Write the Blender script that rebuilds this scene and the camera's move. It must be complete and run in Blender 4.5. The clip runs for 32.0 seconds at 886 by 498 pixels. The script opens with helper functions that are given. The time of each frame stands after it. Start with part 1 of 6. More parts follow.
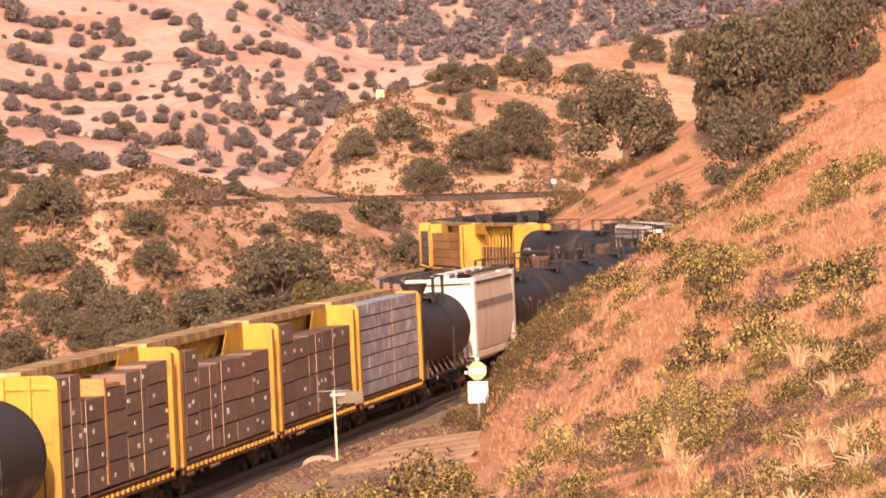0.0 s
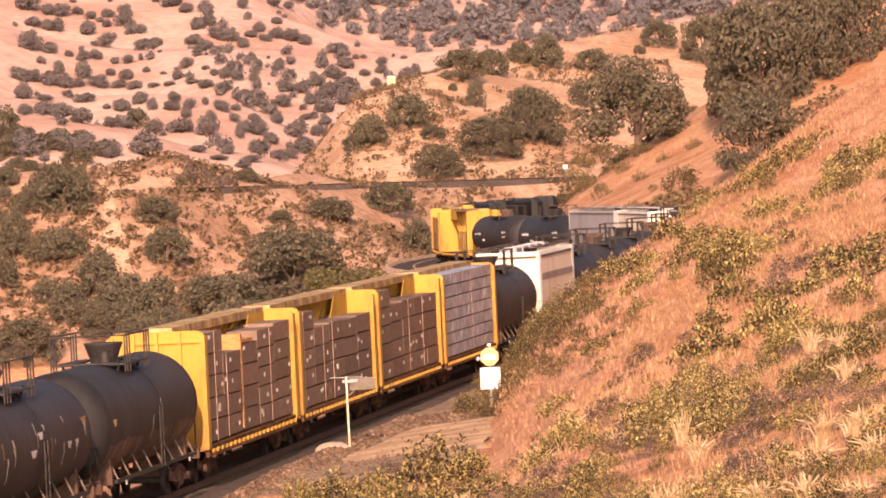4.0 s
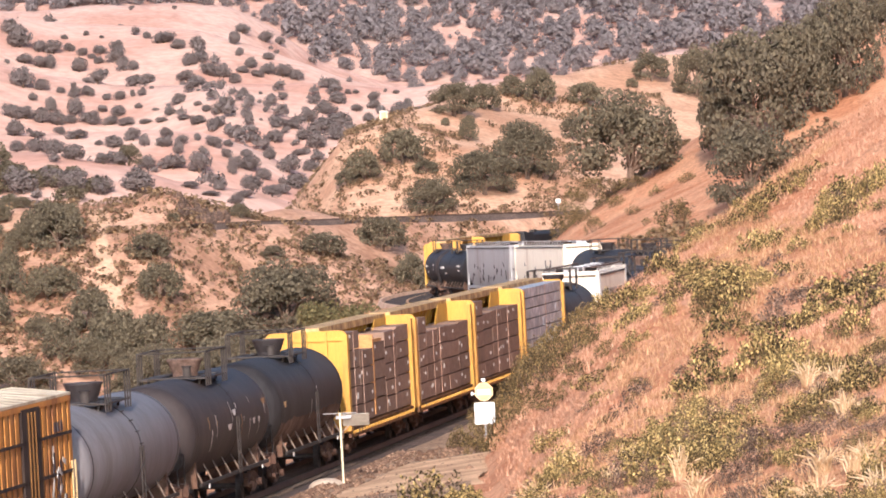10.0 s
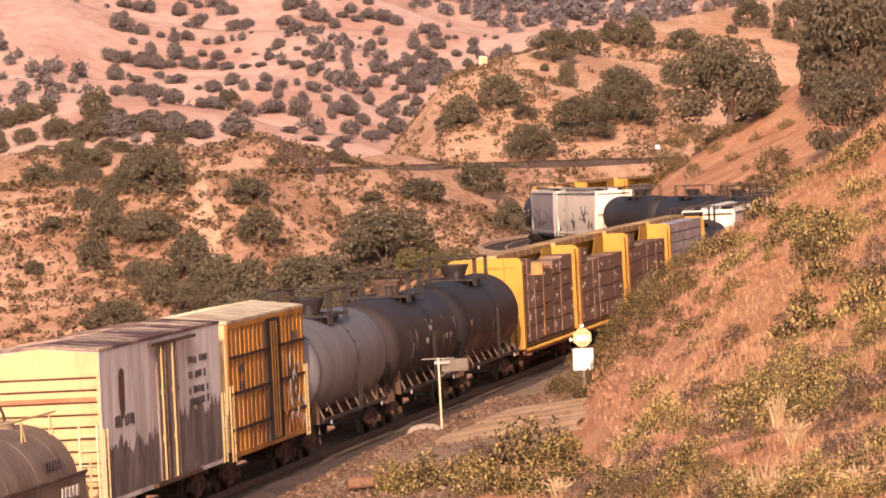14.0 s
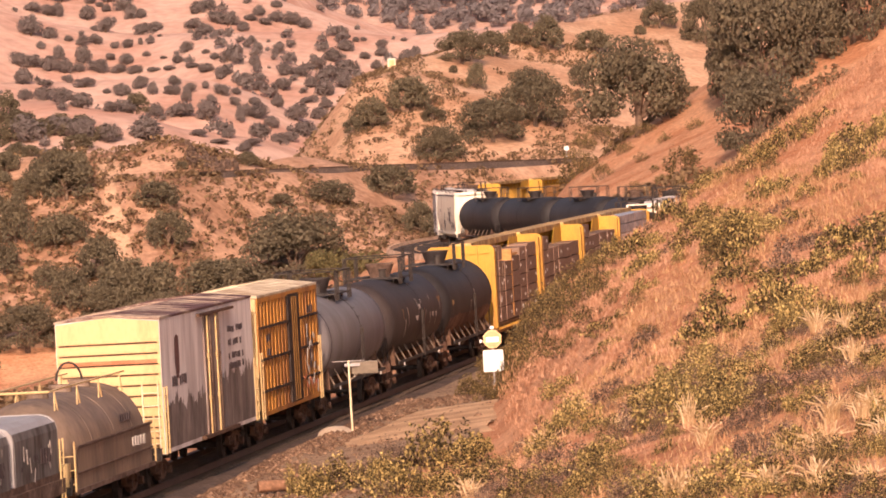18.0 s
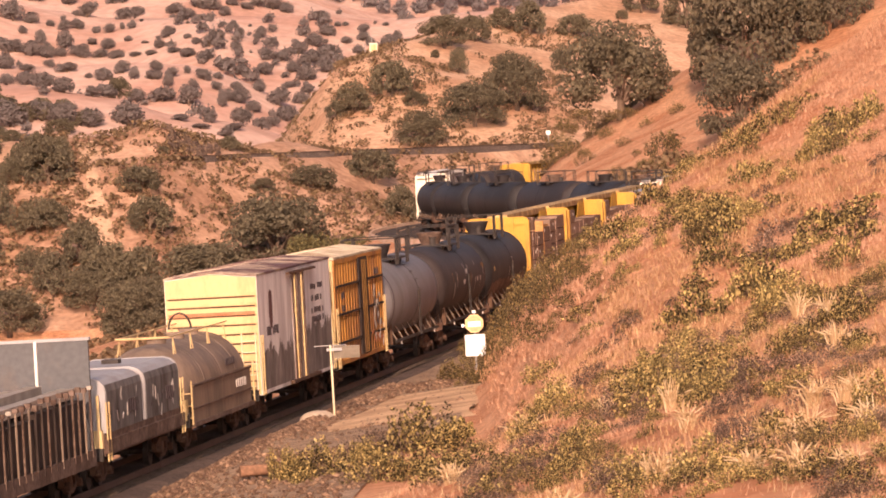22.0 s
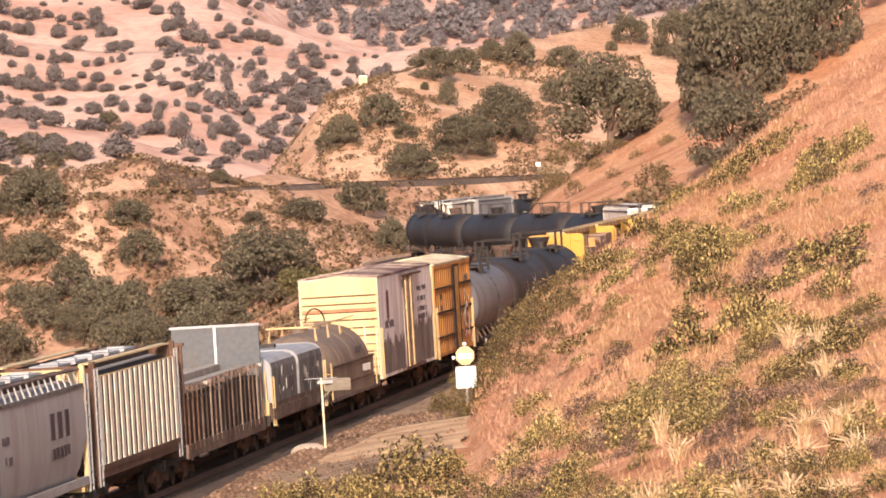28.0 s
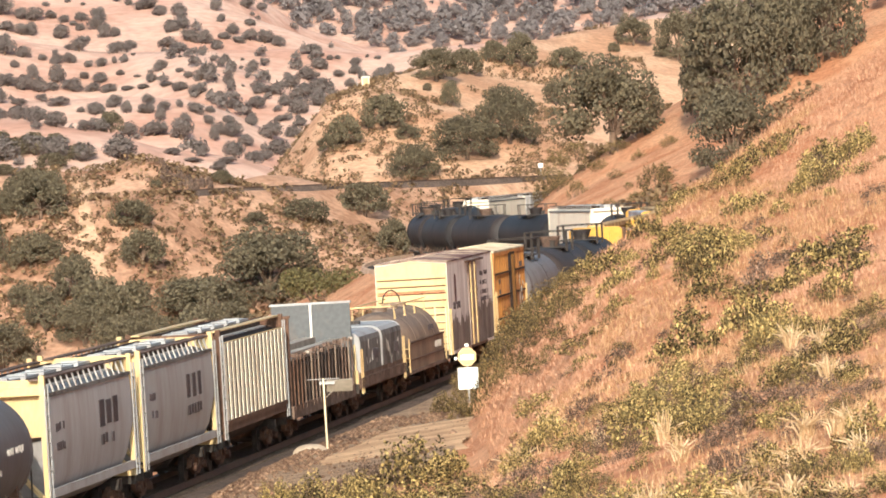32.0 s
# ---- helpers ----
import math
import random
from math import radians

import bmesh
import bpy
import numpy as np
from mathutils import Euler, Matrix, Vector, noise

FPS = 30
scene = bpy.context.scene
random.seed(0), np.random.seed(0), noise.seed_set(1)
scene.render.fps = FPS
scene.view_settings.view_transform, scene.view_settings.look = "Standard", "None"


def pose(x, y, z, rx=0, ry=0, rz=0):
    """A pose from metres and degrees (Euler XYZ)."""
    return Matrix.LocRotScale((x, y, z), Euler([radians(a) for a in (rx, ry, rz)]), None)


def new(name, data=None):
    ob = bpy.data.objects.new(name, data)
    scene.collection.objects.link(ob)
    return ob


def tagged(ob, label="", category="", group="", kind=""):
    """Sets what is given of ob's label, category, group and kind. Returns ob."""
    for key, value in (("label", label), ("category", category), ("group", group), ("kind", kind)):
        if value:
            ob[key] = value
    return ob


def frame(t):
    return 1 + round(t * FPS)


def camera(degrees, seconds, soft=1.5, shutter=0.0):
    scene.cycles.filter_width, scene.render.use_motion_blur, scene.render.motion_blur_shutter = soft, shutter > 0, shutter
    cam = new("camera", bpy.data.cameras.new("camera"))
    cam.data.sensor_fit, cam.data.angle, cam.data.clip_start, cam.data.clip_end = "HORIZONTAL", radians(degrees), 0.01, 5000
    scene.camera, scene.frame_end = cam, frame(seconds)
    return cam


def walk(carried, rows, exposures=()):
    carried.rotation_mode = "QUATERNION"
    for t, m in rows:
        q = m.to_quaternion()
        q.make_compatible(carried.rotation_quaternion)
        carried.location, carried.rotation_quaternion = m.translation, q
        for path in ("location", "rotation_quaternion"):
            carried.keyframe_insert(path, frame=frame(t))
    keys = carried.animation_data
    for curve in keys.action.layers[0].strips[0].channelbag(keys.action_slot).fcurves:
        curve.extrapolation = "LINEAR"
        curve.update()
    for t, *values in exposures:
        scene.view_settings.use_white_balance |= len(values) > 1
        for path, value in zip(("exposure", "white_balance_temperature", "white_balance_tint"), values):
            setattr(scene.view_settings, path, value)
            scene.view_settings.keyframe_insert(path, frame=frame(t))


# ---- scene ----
# The camera stands on the hillside above the line and is turned by hand. Its eye is the world's x = y = 0.
cam = camera(8.532, 32.0, soft=1.82)
EYE_Z = 12.0
VIEW = [  # seconds, yaw, pitch, roll in degrees
    (0.0, -0.5418, 0.0318, 2.40), (0.5, -0.5591, 0.0942, 2.42), (1.0, -0.5351, 0.0603, 2.36), (1.5, -0.5018, 0.0212, 2.30),
    (2.0, -0.4514, -0.0062, 2.34), (2.5, -0.4187, -0.0539, 2.39), (3.0, -0.4123, -0.0819, 2.55), (3.5, -0.4373, -0.0936, 2.62),
    (5.5, -0.3733, -0.1031, 2.57), (6.0, -0.3160, -0.1958, 2.62), (6.5, -0.2194, -0.2251, 2.63), (7.0, -0.2009, -0.2315, 2.76),
    (7.5, -0.2152, -0.1802, 2.70), (8.0, -0.2692, -0.1159, 2.69), (8.5, -0.3157, -0.0479, 2.67), (9.0, -0.3544, 0.0545, 2.75),
    (9.5, -0.4006, 0.1473, 2.86), (10.0, -0.4945, 0.2343, 2.93), (10.5, -0.5377, 0.2580, 2.95), (11.0, -0.5623, 0.2023, 2.88),
    (11.5, -0.5542, 0.1178, 2.88), (12.0, -0.4086, 0.0324, 2.82), (12.5, -0.1954, 0.0202, 2.73), (13.0, 0.0248, -0.0279, 2.73),
    (13.5, 0.2406, -0.0981, 2.69), (14.0, 0.4613, -0.2434, 2.72), (14.5, 0.6113, -0.3378, 2.62), (16.5, 0.0854, -0.3362, 2.64),
    (17.0, -0.1940, -0.2876, 2.82), (17.5, -0.3489, -0.2536, 2.89), (18.0, -0.4137, -0.2671, 3.04), (18.5, -0.4449, -0.2893, 3.13),
    (19.0, -0.4687, -0.3065, 3.15), (19.5, -0.5060, -0.2912, 3.15), (20.0, -0.5557, -0.2445, 3.15), (20.5, -0.5726, -0.2380, 3.16),
    (21.0, -0.5626, -0.2700, 3.15), (21.5, -0.5676, -0.3506, 3.07), (22.0, -0.5887, -0.4261, 3.07), (22.5, -0.6303, -0.4724, 3.12),
    (23.0, -0.6864, -0.4827, 3.09), (23.5, -0.7120, -0.4538, 3.16), (24.0, -0.7197, -0.4010, 3.14), (24.5, -0.7185, -0.3403, 3.09),
    (25.0, -0.6891, -0.2519, 3.15), (25.5, -0.6441, -0.1649, 3.12), (27.5, -0.6508, -0.0899, 3.31), (28.0, -0.6831, -0.1211, 3.31),
    (28.5, -0.7006, -0.1042, 3.26), (29.0, -0.7052, -0.0773, 3.19), (29.5, -0.6802, -0.0761, 3.18), (30.0, -0.6690, -0.1129, 3.26),
    (30.5, -0.6496, -0.1850, 3.27), (31.0, -0.6598, -0.2218, 3.26), (31.5, -0.6626, -0.1753, 3.24), (32.0, -0.6612, -0.1102, 3.22),
]
walk(cam, [(t, pose(0, -1.0 if t < 9.6 else 0.0, EYE_Z, 90 + p, r, y)) for t, y, p, r in VIEW],
     exposures=[(0.0, 0.48, 6700, 24), (9.4, 0.47, 6700, 24), (10.0, 0.62, 5100, 8), (11.0, 0.64, 4900, -2), (12.0, 0.62, 4900, -7), (13.0, 0.50, 5800, 3),
                (14.0, 0.27, 6500, 23), (16.5, 0.24, 6800, 26), (24.0, 0.28, 6800, 26), (25.0, 0.35, 6350, 21), (28.0, 0.52, 5750, 9), (29.0, 0.57, 5400, -3), (32.0, 0.58, 5300, -5)])

# ---- light: a low evening sun behind the camera, almost in line with the track
SUN_HEADING, SUN_HEIGHT = 2.0, 20.0
world = bpy.data.worlds.new("evening_sky")
scene.world = world
world.use_nodes = True
sky = world.node_tree.nodes.new("ShaderNodeTexSky")
sky.sky_type, sky.sun_disc = "NISHITA", False
sky.sun_elevation, sky.sun_rotation = radians(SUN_HEIGHT), radians(180 + SUN_HEADING)
sky.air_density, sky.dust_density, sky.ozone_density, sky.altitude = 0.8, 6.0, 0.4, 600
back = world.node_tree.nodes["Background"]
back.inputs["Strength"].default_value = 0.13
haze = world.node_tree.nodes.new("ShaderNodeHueSaturation")
haze.inputs["Saturation"].default_value = 0.75
world.node_tree.links.new(sky.outputs[0], haze.inputs["Color"])
world.node_tree.links.new(haze.outputs[0], back.inputs["Color"])
sun = new("sun", bpy.data.lights.new("sun", "SUN"))
sun.data.energy, sun.data.angle, sun.data.color = 4.6, radians(0.6), (1.0, 0.72, 0.5)
h, e = radians(SUN_HEADING), radians(SUN_HEIGHT)
SUN_WAY = Vector((math.sin(h) * math.cos(e), math.cos(h) * math.cos(e), -math.sin(e)))
sun.matrix_world = SUN_WAY.to_track_quat("-Z", "Y").to_matrix().to_4x4()


# ---- materials
def surface(name, base, rough=0.8, metal=0.0, vary=0.25, grain=8.0, blotch=0.7, second=None, amount=0.5, bump=0.15, each=0.0, streak=1.0, gloss=0.2):
    """A painted, rusty or natural surface: grain and blotches of a second colour, with relief."""
    m = bpy.data.materials.new(name)
    m.use_nodes = True
    nt = m.node_tree
    n, link = nt.nodes, nt.links.new
    bsdf = n["Principled BSDF"]
    bsdf.inputs["Roughness"].default_value, bsdf.inputs["Metallic"].default_value = rough, metal
    bsdf.inputs["Specular IOR Level"].default_value = gloss
    co = n.new("ShaderNodeTexCoord")
    squash = n.new("ShaderNodeMapping")
    squash.inputs["Scale"].default_value = (1, 1, 1 / streak)
    link(co.outputs["Object"], squash.inputs[0])
    fine, wide = n.new("ShaderNodeTexNoise"), n.new("ShaderNodeTexNoise")
    fine.inputs["Scale"].default_value, fine.inputs["Detail"].default_value = grain, 4
    wide.inputs["Scale"].default_value, wide.inputs["Detail"].default_value = blotch, 5
    wide.inputs["Roughness"].default_value = 0.65
    for tex in (fine, wide):
        link(squash.outputs[0], tex.inputs["Vector"])
    ramp = n.new("ShaderNodeValToRGB")
    ramp.color_ramp.elements[0].position, ramp.color_ramp.elements[1].position = 0.62 - 0.4 * amount, 0.8 - 0.4 * amount
    link(wide.outputs["Fac"], ramp.inputs[0])
    mix = n.new("ShaderNodeMix")
    mix.data_type = "RGBA"
    mix.inputs["A"].default_value = (*base, 1)
    mix.inputs["B"].default_value = (*(second or [c * 0.75 for c in base]), 1)
    link(ramp.outputs[0], mix.inputs["Factor"])
    hsv = n.new("ShaderNodeHueSaturation")
    spread = n.new("ShaderNodeMapRange")
    spread.inputs["From Min"].default_value, spread.inputs["From Max"].default_value = 0.3, 0.7
    spread.inputs["To Min"].default_value, spread.inputs["To Max"].default_value = 1 - vary, 1 + vary
    link(fine.outputs["Fac"], spread.inputs["Value"])
    value = spread.outputs[0]
    if each:
        info, own, times = n.new("ShaderNodeObjectInfo"), n.new("ShaderNodeMapRange"), n.new("ShaderNodeMath")
        own.inputs["To Min"].default_value, own.inputs["To Max"].default_value = 1 - each, 1 + each
        link(info.outputs["Random"], own.inputs["Value"])
        times.operation = "MULTIPLY"
        link(value, times.inputs[0])
        link(own.outputs[0], times.inputs[1])
        value = times.outputs[0]
    link(value, hsv.inputs["Value"])
    link(mix.outputs["Result"], hsv.inputs["Color"])
    link(hsv.outputs[0], bsdf.inputs["Base Color"])
    if bump:
        relief = n.new("ShaderNodeBump")
        relief.inputs["Strength"].default_value, relief.inputs["Distance"].default_value = bump, 0.05
        link(fine.outputs["Fac"], relief.inputs["Height"])
        link(relief.outputs[0], bsdf.inputs["Normal"])
    return m


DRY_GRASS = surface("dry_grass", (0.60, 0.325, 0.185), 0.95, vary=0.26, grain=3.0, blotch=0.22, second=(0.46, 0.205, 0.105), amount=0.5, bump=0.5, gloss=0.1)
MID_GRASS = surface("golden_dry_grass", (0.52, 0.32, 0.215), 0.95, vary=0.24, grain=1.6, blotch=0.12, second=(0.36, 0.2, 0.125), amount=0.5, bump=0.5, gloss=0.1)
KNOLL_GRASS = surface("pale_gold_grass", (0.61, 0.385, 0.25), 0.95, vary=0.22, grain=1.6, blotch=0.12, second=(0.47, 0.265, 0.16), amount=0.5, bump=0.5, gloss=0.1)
# Far slopes: paler and pinker than the near grass, haze put into the colour.
HAZED_GRASS = surface("hazed_dry_grass", (0.6, 0.405, 0.325), 0.95, vary=0.14, grain=0.35, blotch=0.03, second=(0.5, 0.29, 0.22), amount=0.5, bump=0.3, gloss=0.1)
BALLAST = surface("ballast", (0.095, 0.07, 0.058), 0.95, vary=0.5, grain=7, blotch=0.4, second=(0.14, 0.1, 0.08), bump=0.9)
DIRT = surface("dirt", (0.66, 0.44, 0.26), 0.95, vary=0.22, grain=4, blotch=0.5, second=(0.44, 0.27, 0.155), bump=0.3)
RAIL = surface("rail_steel", (0.1, 0.065, 0.05), 0.6, 0.3, vary=0.2)
TIE = surface("tie_wood", (0.10, 0.075, 0.06), 0.9, vary=0.3)
YELLOW = surface("yellow_paint", (0.52, 0.295, 0.045), 0.5, vary=0.08, grain=14, blotch=0.8, second=(0.36, 0.18, 0.04), amount=0.35, each=0.06, streak=3)
BLACK = surface("black_paint", (0.018, 0.016, 0.017), 0.6, gloss=0.3, vary=0.25, grain=6, blotch=0.6, second=(0.03, 0.027, 0.027), amount=0.4, each=0.25, streak=4)
WHITE = surface("white_paint", (0.72, 0.61, 0.42), 0.55, vary=0.07, grain=10, blotch=0.6, second=(0.5, 0.38, 0.27), amount=0.25, each=0.05, streak=4)
GREY = surface("grey_paint", (0.36, 0.34, 0.33), 0.55, vary=0.1, grain=8, blotch=0.6, second=(0.25, 0.21, 0.19), amount=0.3, each=0.1, streak=4)
RUST = surface("rusty_steel", (0.13, 0.075, 0.05), 0.85, vary=0.3, grain=9, second=(0.09, 0.05, 0.035))
STEEL = surface("dark_steel", (0.06, 0.05, 0.045), 0.7, 0.2, vary=0.3)
CREAM = surface("cream_paint", (0.60, 0.445, 0.225), 0.5, vary=0.06, grain=12, blotch=0.9, second=(0.5, 0.33, 0.16), amount=0.25, streak=3)
LIGHT_GREY = surface("light_grey_paint", (0.35, 0.345, 0.35), 0.5, vary=0.08, grain=8, blotch=0.7, second=(0.28, 0.255, 0.245), amount=0.35, each=0.08, streak=5)
DULL_TANK = surface("dull_grey_paint", (0.19, 0.18, 0.187), 0.6, gloss=0.3, vary=0.12, grain=5, blotch=0.6, second=(0.145, 0.132, 0.132), amount=0.35, streak=4)
DARK_TANK = surface("dark_grey_paint", (0.1, 0.097, 0.106), 0.6, gloss=0.3, vary=0.12, grain=5, blotch=0.6, second=(0.085, 0.078, 0.08), amount=0.35, streak=4)
TANK_GRIME = surface("tank_road_dirt", (0.2, 0.135, 0.1), 0.9, vary=0.3, grain=5, blotch=0.9, second=(0.1, 0.07, 0.055), amount=0.45, streak=4)
RIB_WHITE = surface("white_rib_paint", (0.74, 0.68, 0.56), 0.6, vary=0.1, grain=6, blotch=1.2, second=(0.5, 0.42, 0.33), amount=0.25, streak=5)
DOOR_WORN = surface("worn_door_paint", (0.33, 0.28, 0.26), 0.7, vary=0.25, grain=5, blotch=1.1, second=(0.15, 0.1, 0.085), amount=0.5, streak=5)
EMBLEM_BROWN = surface("faded_emblem", (0.13, 0.065, 0.06), 0.7, vary=0.25, bump=0)
HOPPER_WHITE = surface("hopper_white_paint", (0.8, 0.73, 0.6), 0.5, vary=0.07, grain=8, blotch=0.7, second=(0.62, 0.52, 0.4), amount=0.25, streak=5)
BROWN_TANK = surface("brown_black_paint", (0.026, 0.022, 0.023), 0.62, gloss=0.3, vary=0.2, grain=5, blotch=0.5, second=(0.045, 0.035, 0.033), amount=0.4, streak=4)
WORN_WHITE = surface("worn_white_paint", (0.76, 0.72, 0.7), 0.6, vary=0.14, grain=3.5, blotch=0.8, second=(0.5, 0.45, 0.44), amount=0.45, bump=0.6, streak=7)
RUSTY_ROOF = surface("rusty_roof", (0.6, 0.48, 0.36), 0.7, vary=0.12, grain=6, blotch=0.5, second=(0.1, 0.05, 0.05), amount=0.7)
PEELED = surface("bare_primer", (0.13, 0.105, 0.095), 0.8, vary=0.3, grain=6, blotch=1.2, second=(0.24, 0.2, 0.18), streak=4)
BUNDLE = surface("wrapped_lumber", (0.24, 0.16, 0.118), 0.75, vary=0.22, grain=3, blotch=1.5, second=(0.2, 0.128, 0.09), each=0.14, streak=0.4)
PLANKS = surface("sawn_lumber", (0.5, 0.27, 0.1), 0.8, vary=0.2, grain=14, blotch=2, second=(0.38, 0.19, 0.07), each=0.15, streak=0.15)
# The pale second colour paints the gleam on the crumpled wrap.
BLUE_WRAP = surface("blue_grey_wrap", (0.27, 0.29, 0.345), 0.4, vary=0.3, grain=3.5, blotch=1.6, second=(0.55, 0.55, 0.57), amount=0.42, each=0.15, bump=0.8)
TAG = surface("white_label", (0.8, 0.76, 0.7), 0.6, vary=0.05, bump=0)
STRAP = surface("pale_strap", (0.6, 0.4, 0.3), 0.6, vary=0.1, bump=0)
RED_STRIPE = surface("faded_red_stripe", (0.55, 0.2, 0.1), 0.6, vary=0.15, bump=0)
DARK_MARK = surface("dark_lettering", (0.07, 0.055, 0.06), 0.7, vary=0.2, bump=0)
PALE_MARK = surface("pale_lettering", (0.62, 0.58, 0.53), 0.7, vary=0.25, grain=20, bump=0)
LOAD_PIPE = surface("pale_wrapped_load", (0.42, 0.36, 0.3), 0.6, vary=0.1)
# Rust, except on lumber webs and the coil trough, where it stands for shade.
DARK_RUST_AND_SHADE = surface("dark_rust_and_shade", (0.095, 0.06, 0.045), 0.85, vary=0.35, grain=9, second=(0.2, 0.14, 0.11), amount=0.4)
BOXCAR_ORANGE = surface("boxcar_orange", (0.47, 0.215, 0.045), 0.6, vary=0.14, grain=9, blotch=0.9, second=(0.24, 0.1, 0.035), amount=0.4, each=0.1, streak=4)
# Dirt plus rib-gap shade in one dark yellow; also coats the lock rods.
DIRTY_SHADED_YELLOW = surface("dirty_shaded_yellow", (0.15, 0.075, 0.022), 0.7, vary=0.2, grain=6, blotch=0.9, second=(0.07, 0.04, 0.02), amount=0.45, streak=3)
BULKHEAD_GREY = surface("bulkhead_grey", (0.11, 0.112, 0.118), 0.7, vary=0.12, grain=6, blotch=1.2, second=(0.13, 0.115, 0.11), amount=0.3)
# Stains on the coil hoods; on hopper top chords it stands for shade.
STAIN_AND_SHADE_GREY = surface("stain_and_shade_grey", (0.15, 0.145, 0.142), 0.7, vary=0.25, grain=5, blotch=1.6, second=(0.06, 0.052, 0.048), amount=0.4, streak=3)
STRAW_PAINT = surface("faded_yellow_paint", (0.55, 0.38, 0.17), 0.7, vary=0.22, grain=5, blotch=1.1, second=(0.24, 0.13, 0.06), amount=0.5)
BARREL_GREY = surface("barrel_grey", (0.24, 0.175, 0.13), 0.6, vary=0.15, grain=6, blotch=0.9, second=(0.15, 0.11, 0.085), amount=0.4, streak=4)
# Dark paint of doors, bars and stakes; also painted shade in roof gaps.
DARK_PAINT_AND_SHADE = surface("dark_paint_and_shade", (0.03, 0.021, 0.018), 0.85, vary=0.3, grain=7, blotch=1.2, second=(0.06, 0.042, 0.034), streak=4)
DIRTY_SILL = surface("dirty_yellow_sill", (0.27, 0.13, 0.045), 0.75, vary=0.4, grain=7, blotch=1.5, second=(0.11, 0.055, 0.035), amount=0.5)
OLD_ROOF = surface("stained_pale_roof", (0.6, 0.52, 0.38), 0.75, vary=0.12, grain=5, blotch=0.6, second=(0.36, 0.27, 0.18), amount=0.45)


# ---- the line: a climbing railway that bends left round a spur and right again
def lay_line():
    """Stations every metre along the centre line: s, x, y, z and heading (radians, to the right of y)."""
    x, y, head = -10.62 - 0.1274 * 230, -80.0, math.atan(0.1274)
    s, out = -80.0, []
    while s < 720:
        out.append((s, x, y, head))
        turn = 0.0
        if 372 < s < 447:
            turn = -1 / 222
        elif 470 < s < 584:
            turn = 1 / 235
        head += turn
        x, y, s = x + math.sin(head), y + math.cos(head), s + 1
    return np.array(out)


LINE = lay_line()
def rail_z(s):
    return EYE_Z - 11.0 + 0.015 * s + np.interp(s, [-80, 100, 200, 280, 360, 444, 514, 700], [1.1, 1.15, 1.4, 1.5, 1.5, 1.4, 1.25, 1.25])


def station(s):
    return (np.interp(s, LINE[:, 0], LINE[:, 1]), np.interp(s, LINE[:, 0], LINE[:, 2]), rail_z(s), np.interp(s, LINE[:, 0], LINE[:, 3]))


# ---- the ground
def lattice(ix, iy, seed):
    n = (ix * 374761393 + iy * 668265263 + seed * 974711) & 0x7FFFFFFF
    n = ((n ^ (n >> 13)) * 1274126177) & 0x7FFFFFFF
    return ((n ^ (n >> 16)) & 0xFFFF) / 32767.5 - 1


def bumps(x, y, seed=0):
    """Smooth value noise, -1 to 1."""
    ix, iy = np.floor(x).astype(np.int64), np.floor(y).astype(np.int64)
    fx, fy = x - ix, y - iy
    fx, fy = fx * fx * (3 - 2 * fx), fy * fy * (3 - 2 * fy)
    a, b = lattice(ix, iy, seed), lattice(ix + 1, iy, seed)
    c, d = lattice(ix, iy + 1, seed), lattice(ix + 1, iy + 1, seed)
    return (a * (1 - fx) + b * fx) * (1 - fy) + (c * (1 - fx) + d * fx) * fy


def rolling(x, y, size, octaves=4, seed=0, ridged=False):
    total, amp, norm = 0, 1.0, 0.0
    for k in range(octaves):
        v = bumps(x / size * 2 ** k + 17.3 * k, y / size * 2 ** k - 9.1 * k, seed + k)
        total, norm, amp = total + amp * ((1 - 2 * np.abs(v)) if ridged else v), norm + amp, amp * 0.5
    return total / norm


def smooth_max(a, b, soft=1.5):
    return soft * np.logaddexp(a / soft, b / soft)


FAR_RIDGES = [  # distance, and the crest as (x, height over the eye)
    (900, [(-65, 22.7), (-58, 21.5), (-49, 20.1), (-45, 19.1), (-38, 17.8), (-31.5, 15.1), (-24, 13.7), (-18.7, 12.4), (-13.7, 10.8), (-3.5, 8.8), (18.7, 5.3)]),
    (1150, [(-83, 32.1), (-63, 31.8), (-47, 31.9), (-36.4, 30.8), (-30, 28.4), (-24.6, 25.8), (-17, 21.4), (-4, 19.4), (24, 15.5)]),
    (1400, [(-101, 57.6), (-89, 54.2), (-81, 52), (-65, 48.6), (-45, 47.1), (-36, 45), (-29.5, 41.4), (-20.4, 36.3), (-15, 34.1), (3, 30), (43, 26.3)]),
    (1650, [(-119, 55.4), (-42, 55.8), (-17, 55.1), (-5, 53.5), (8, 52.5), (23.5, 52.9), (52, 51.1), (83, 48.6), (154, 44)]),
    (1900, [(-136, 92.7), (-120, 89.3), (-93, 86.9), (-75, 84.7), (-57, 81.4), (-48, 77.5), (-37.6, 73.8), (-25, 68.9), (-12.6, 64), (16, 56.5)]),
    (2300, [(-80, 110.8), (-58, 107.7), (-49, 103), (-40.7, 98.7), (-32, 92.7), (-23.7, 86.6), (-2, 79.2), (28, 71.3)]),
    (2800, [(-200, 150), (-60, 136), (0, 128), (90, 122), (260, 118)])]
KNOLL = [(-13, 668, 7.4), (-7.3, 690, 13.0), (-4, 700, 16.0), (0, 702, 17.7), (11, 740, 21.6), (22, 770, 25), (42, 800, 28.5), (90, 830, 36), (200, 860, 50)]


def tent(x, y, crest, slope):
    """A ridge: the height of its crest less slope times the distance to it."""
    best = np.full(np.shape(x), -1e9)
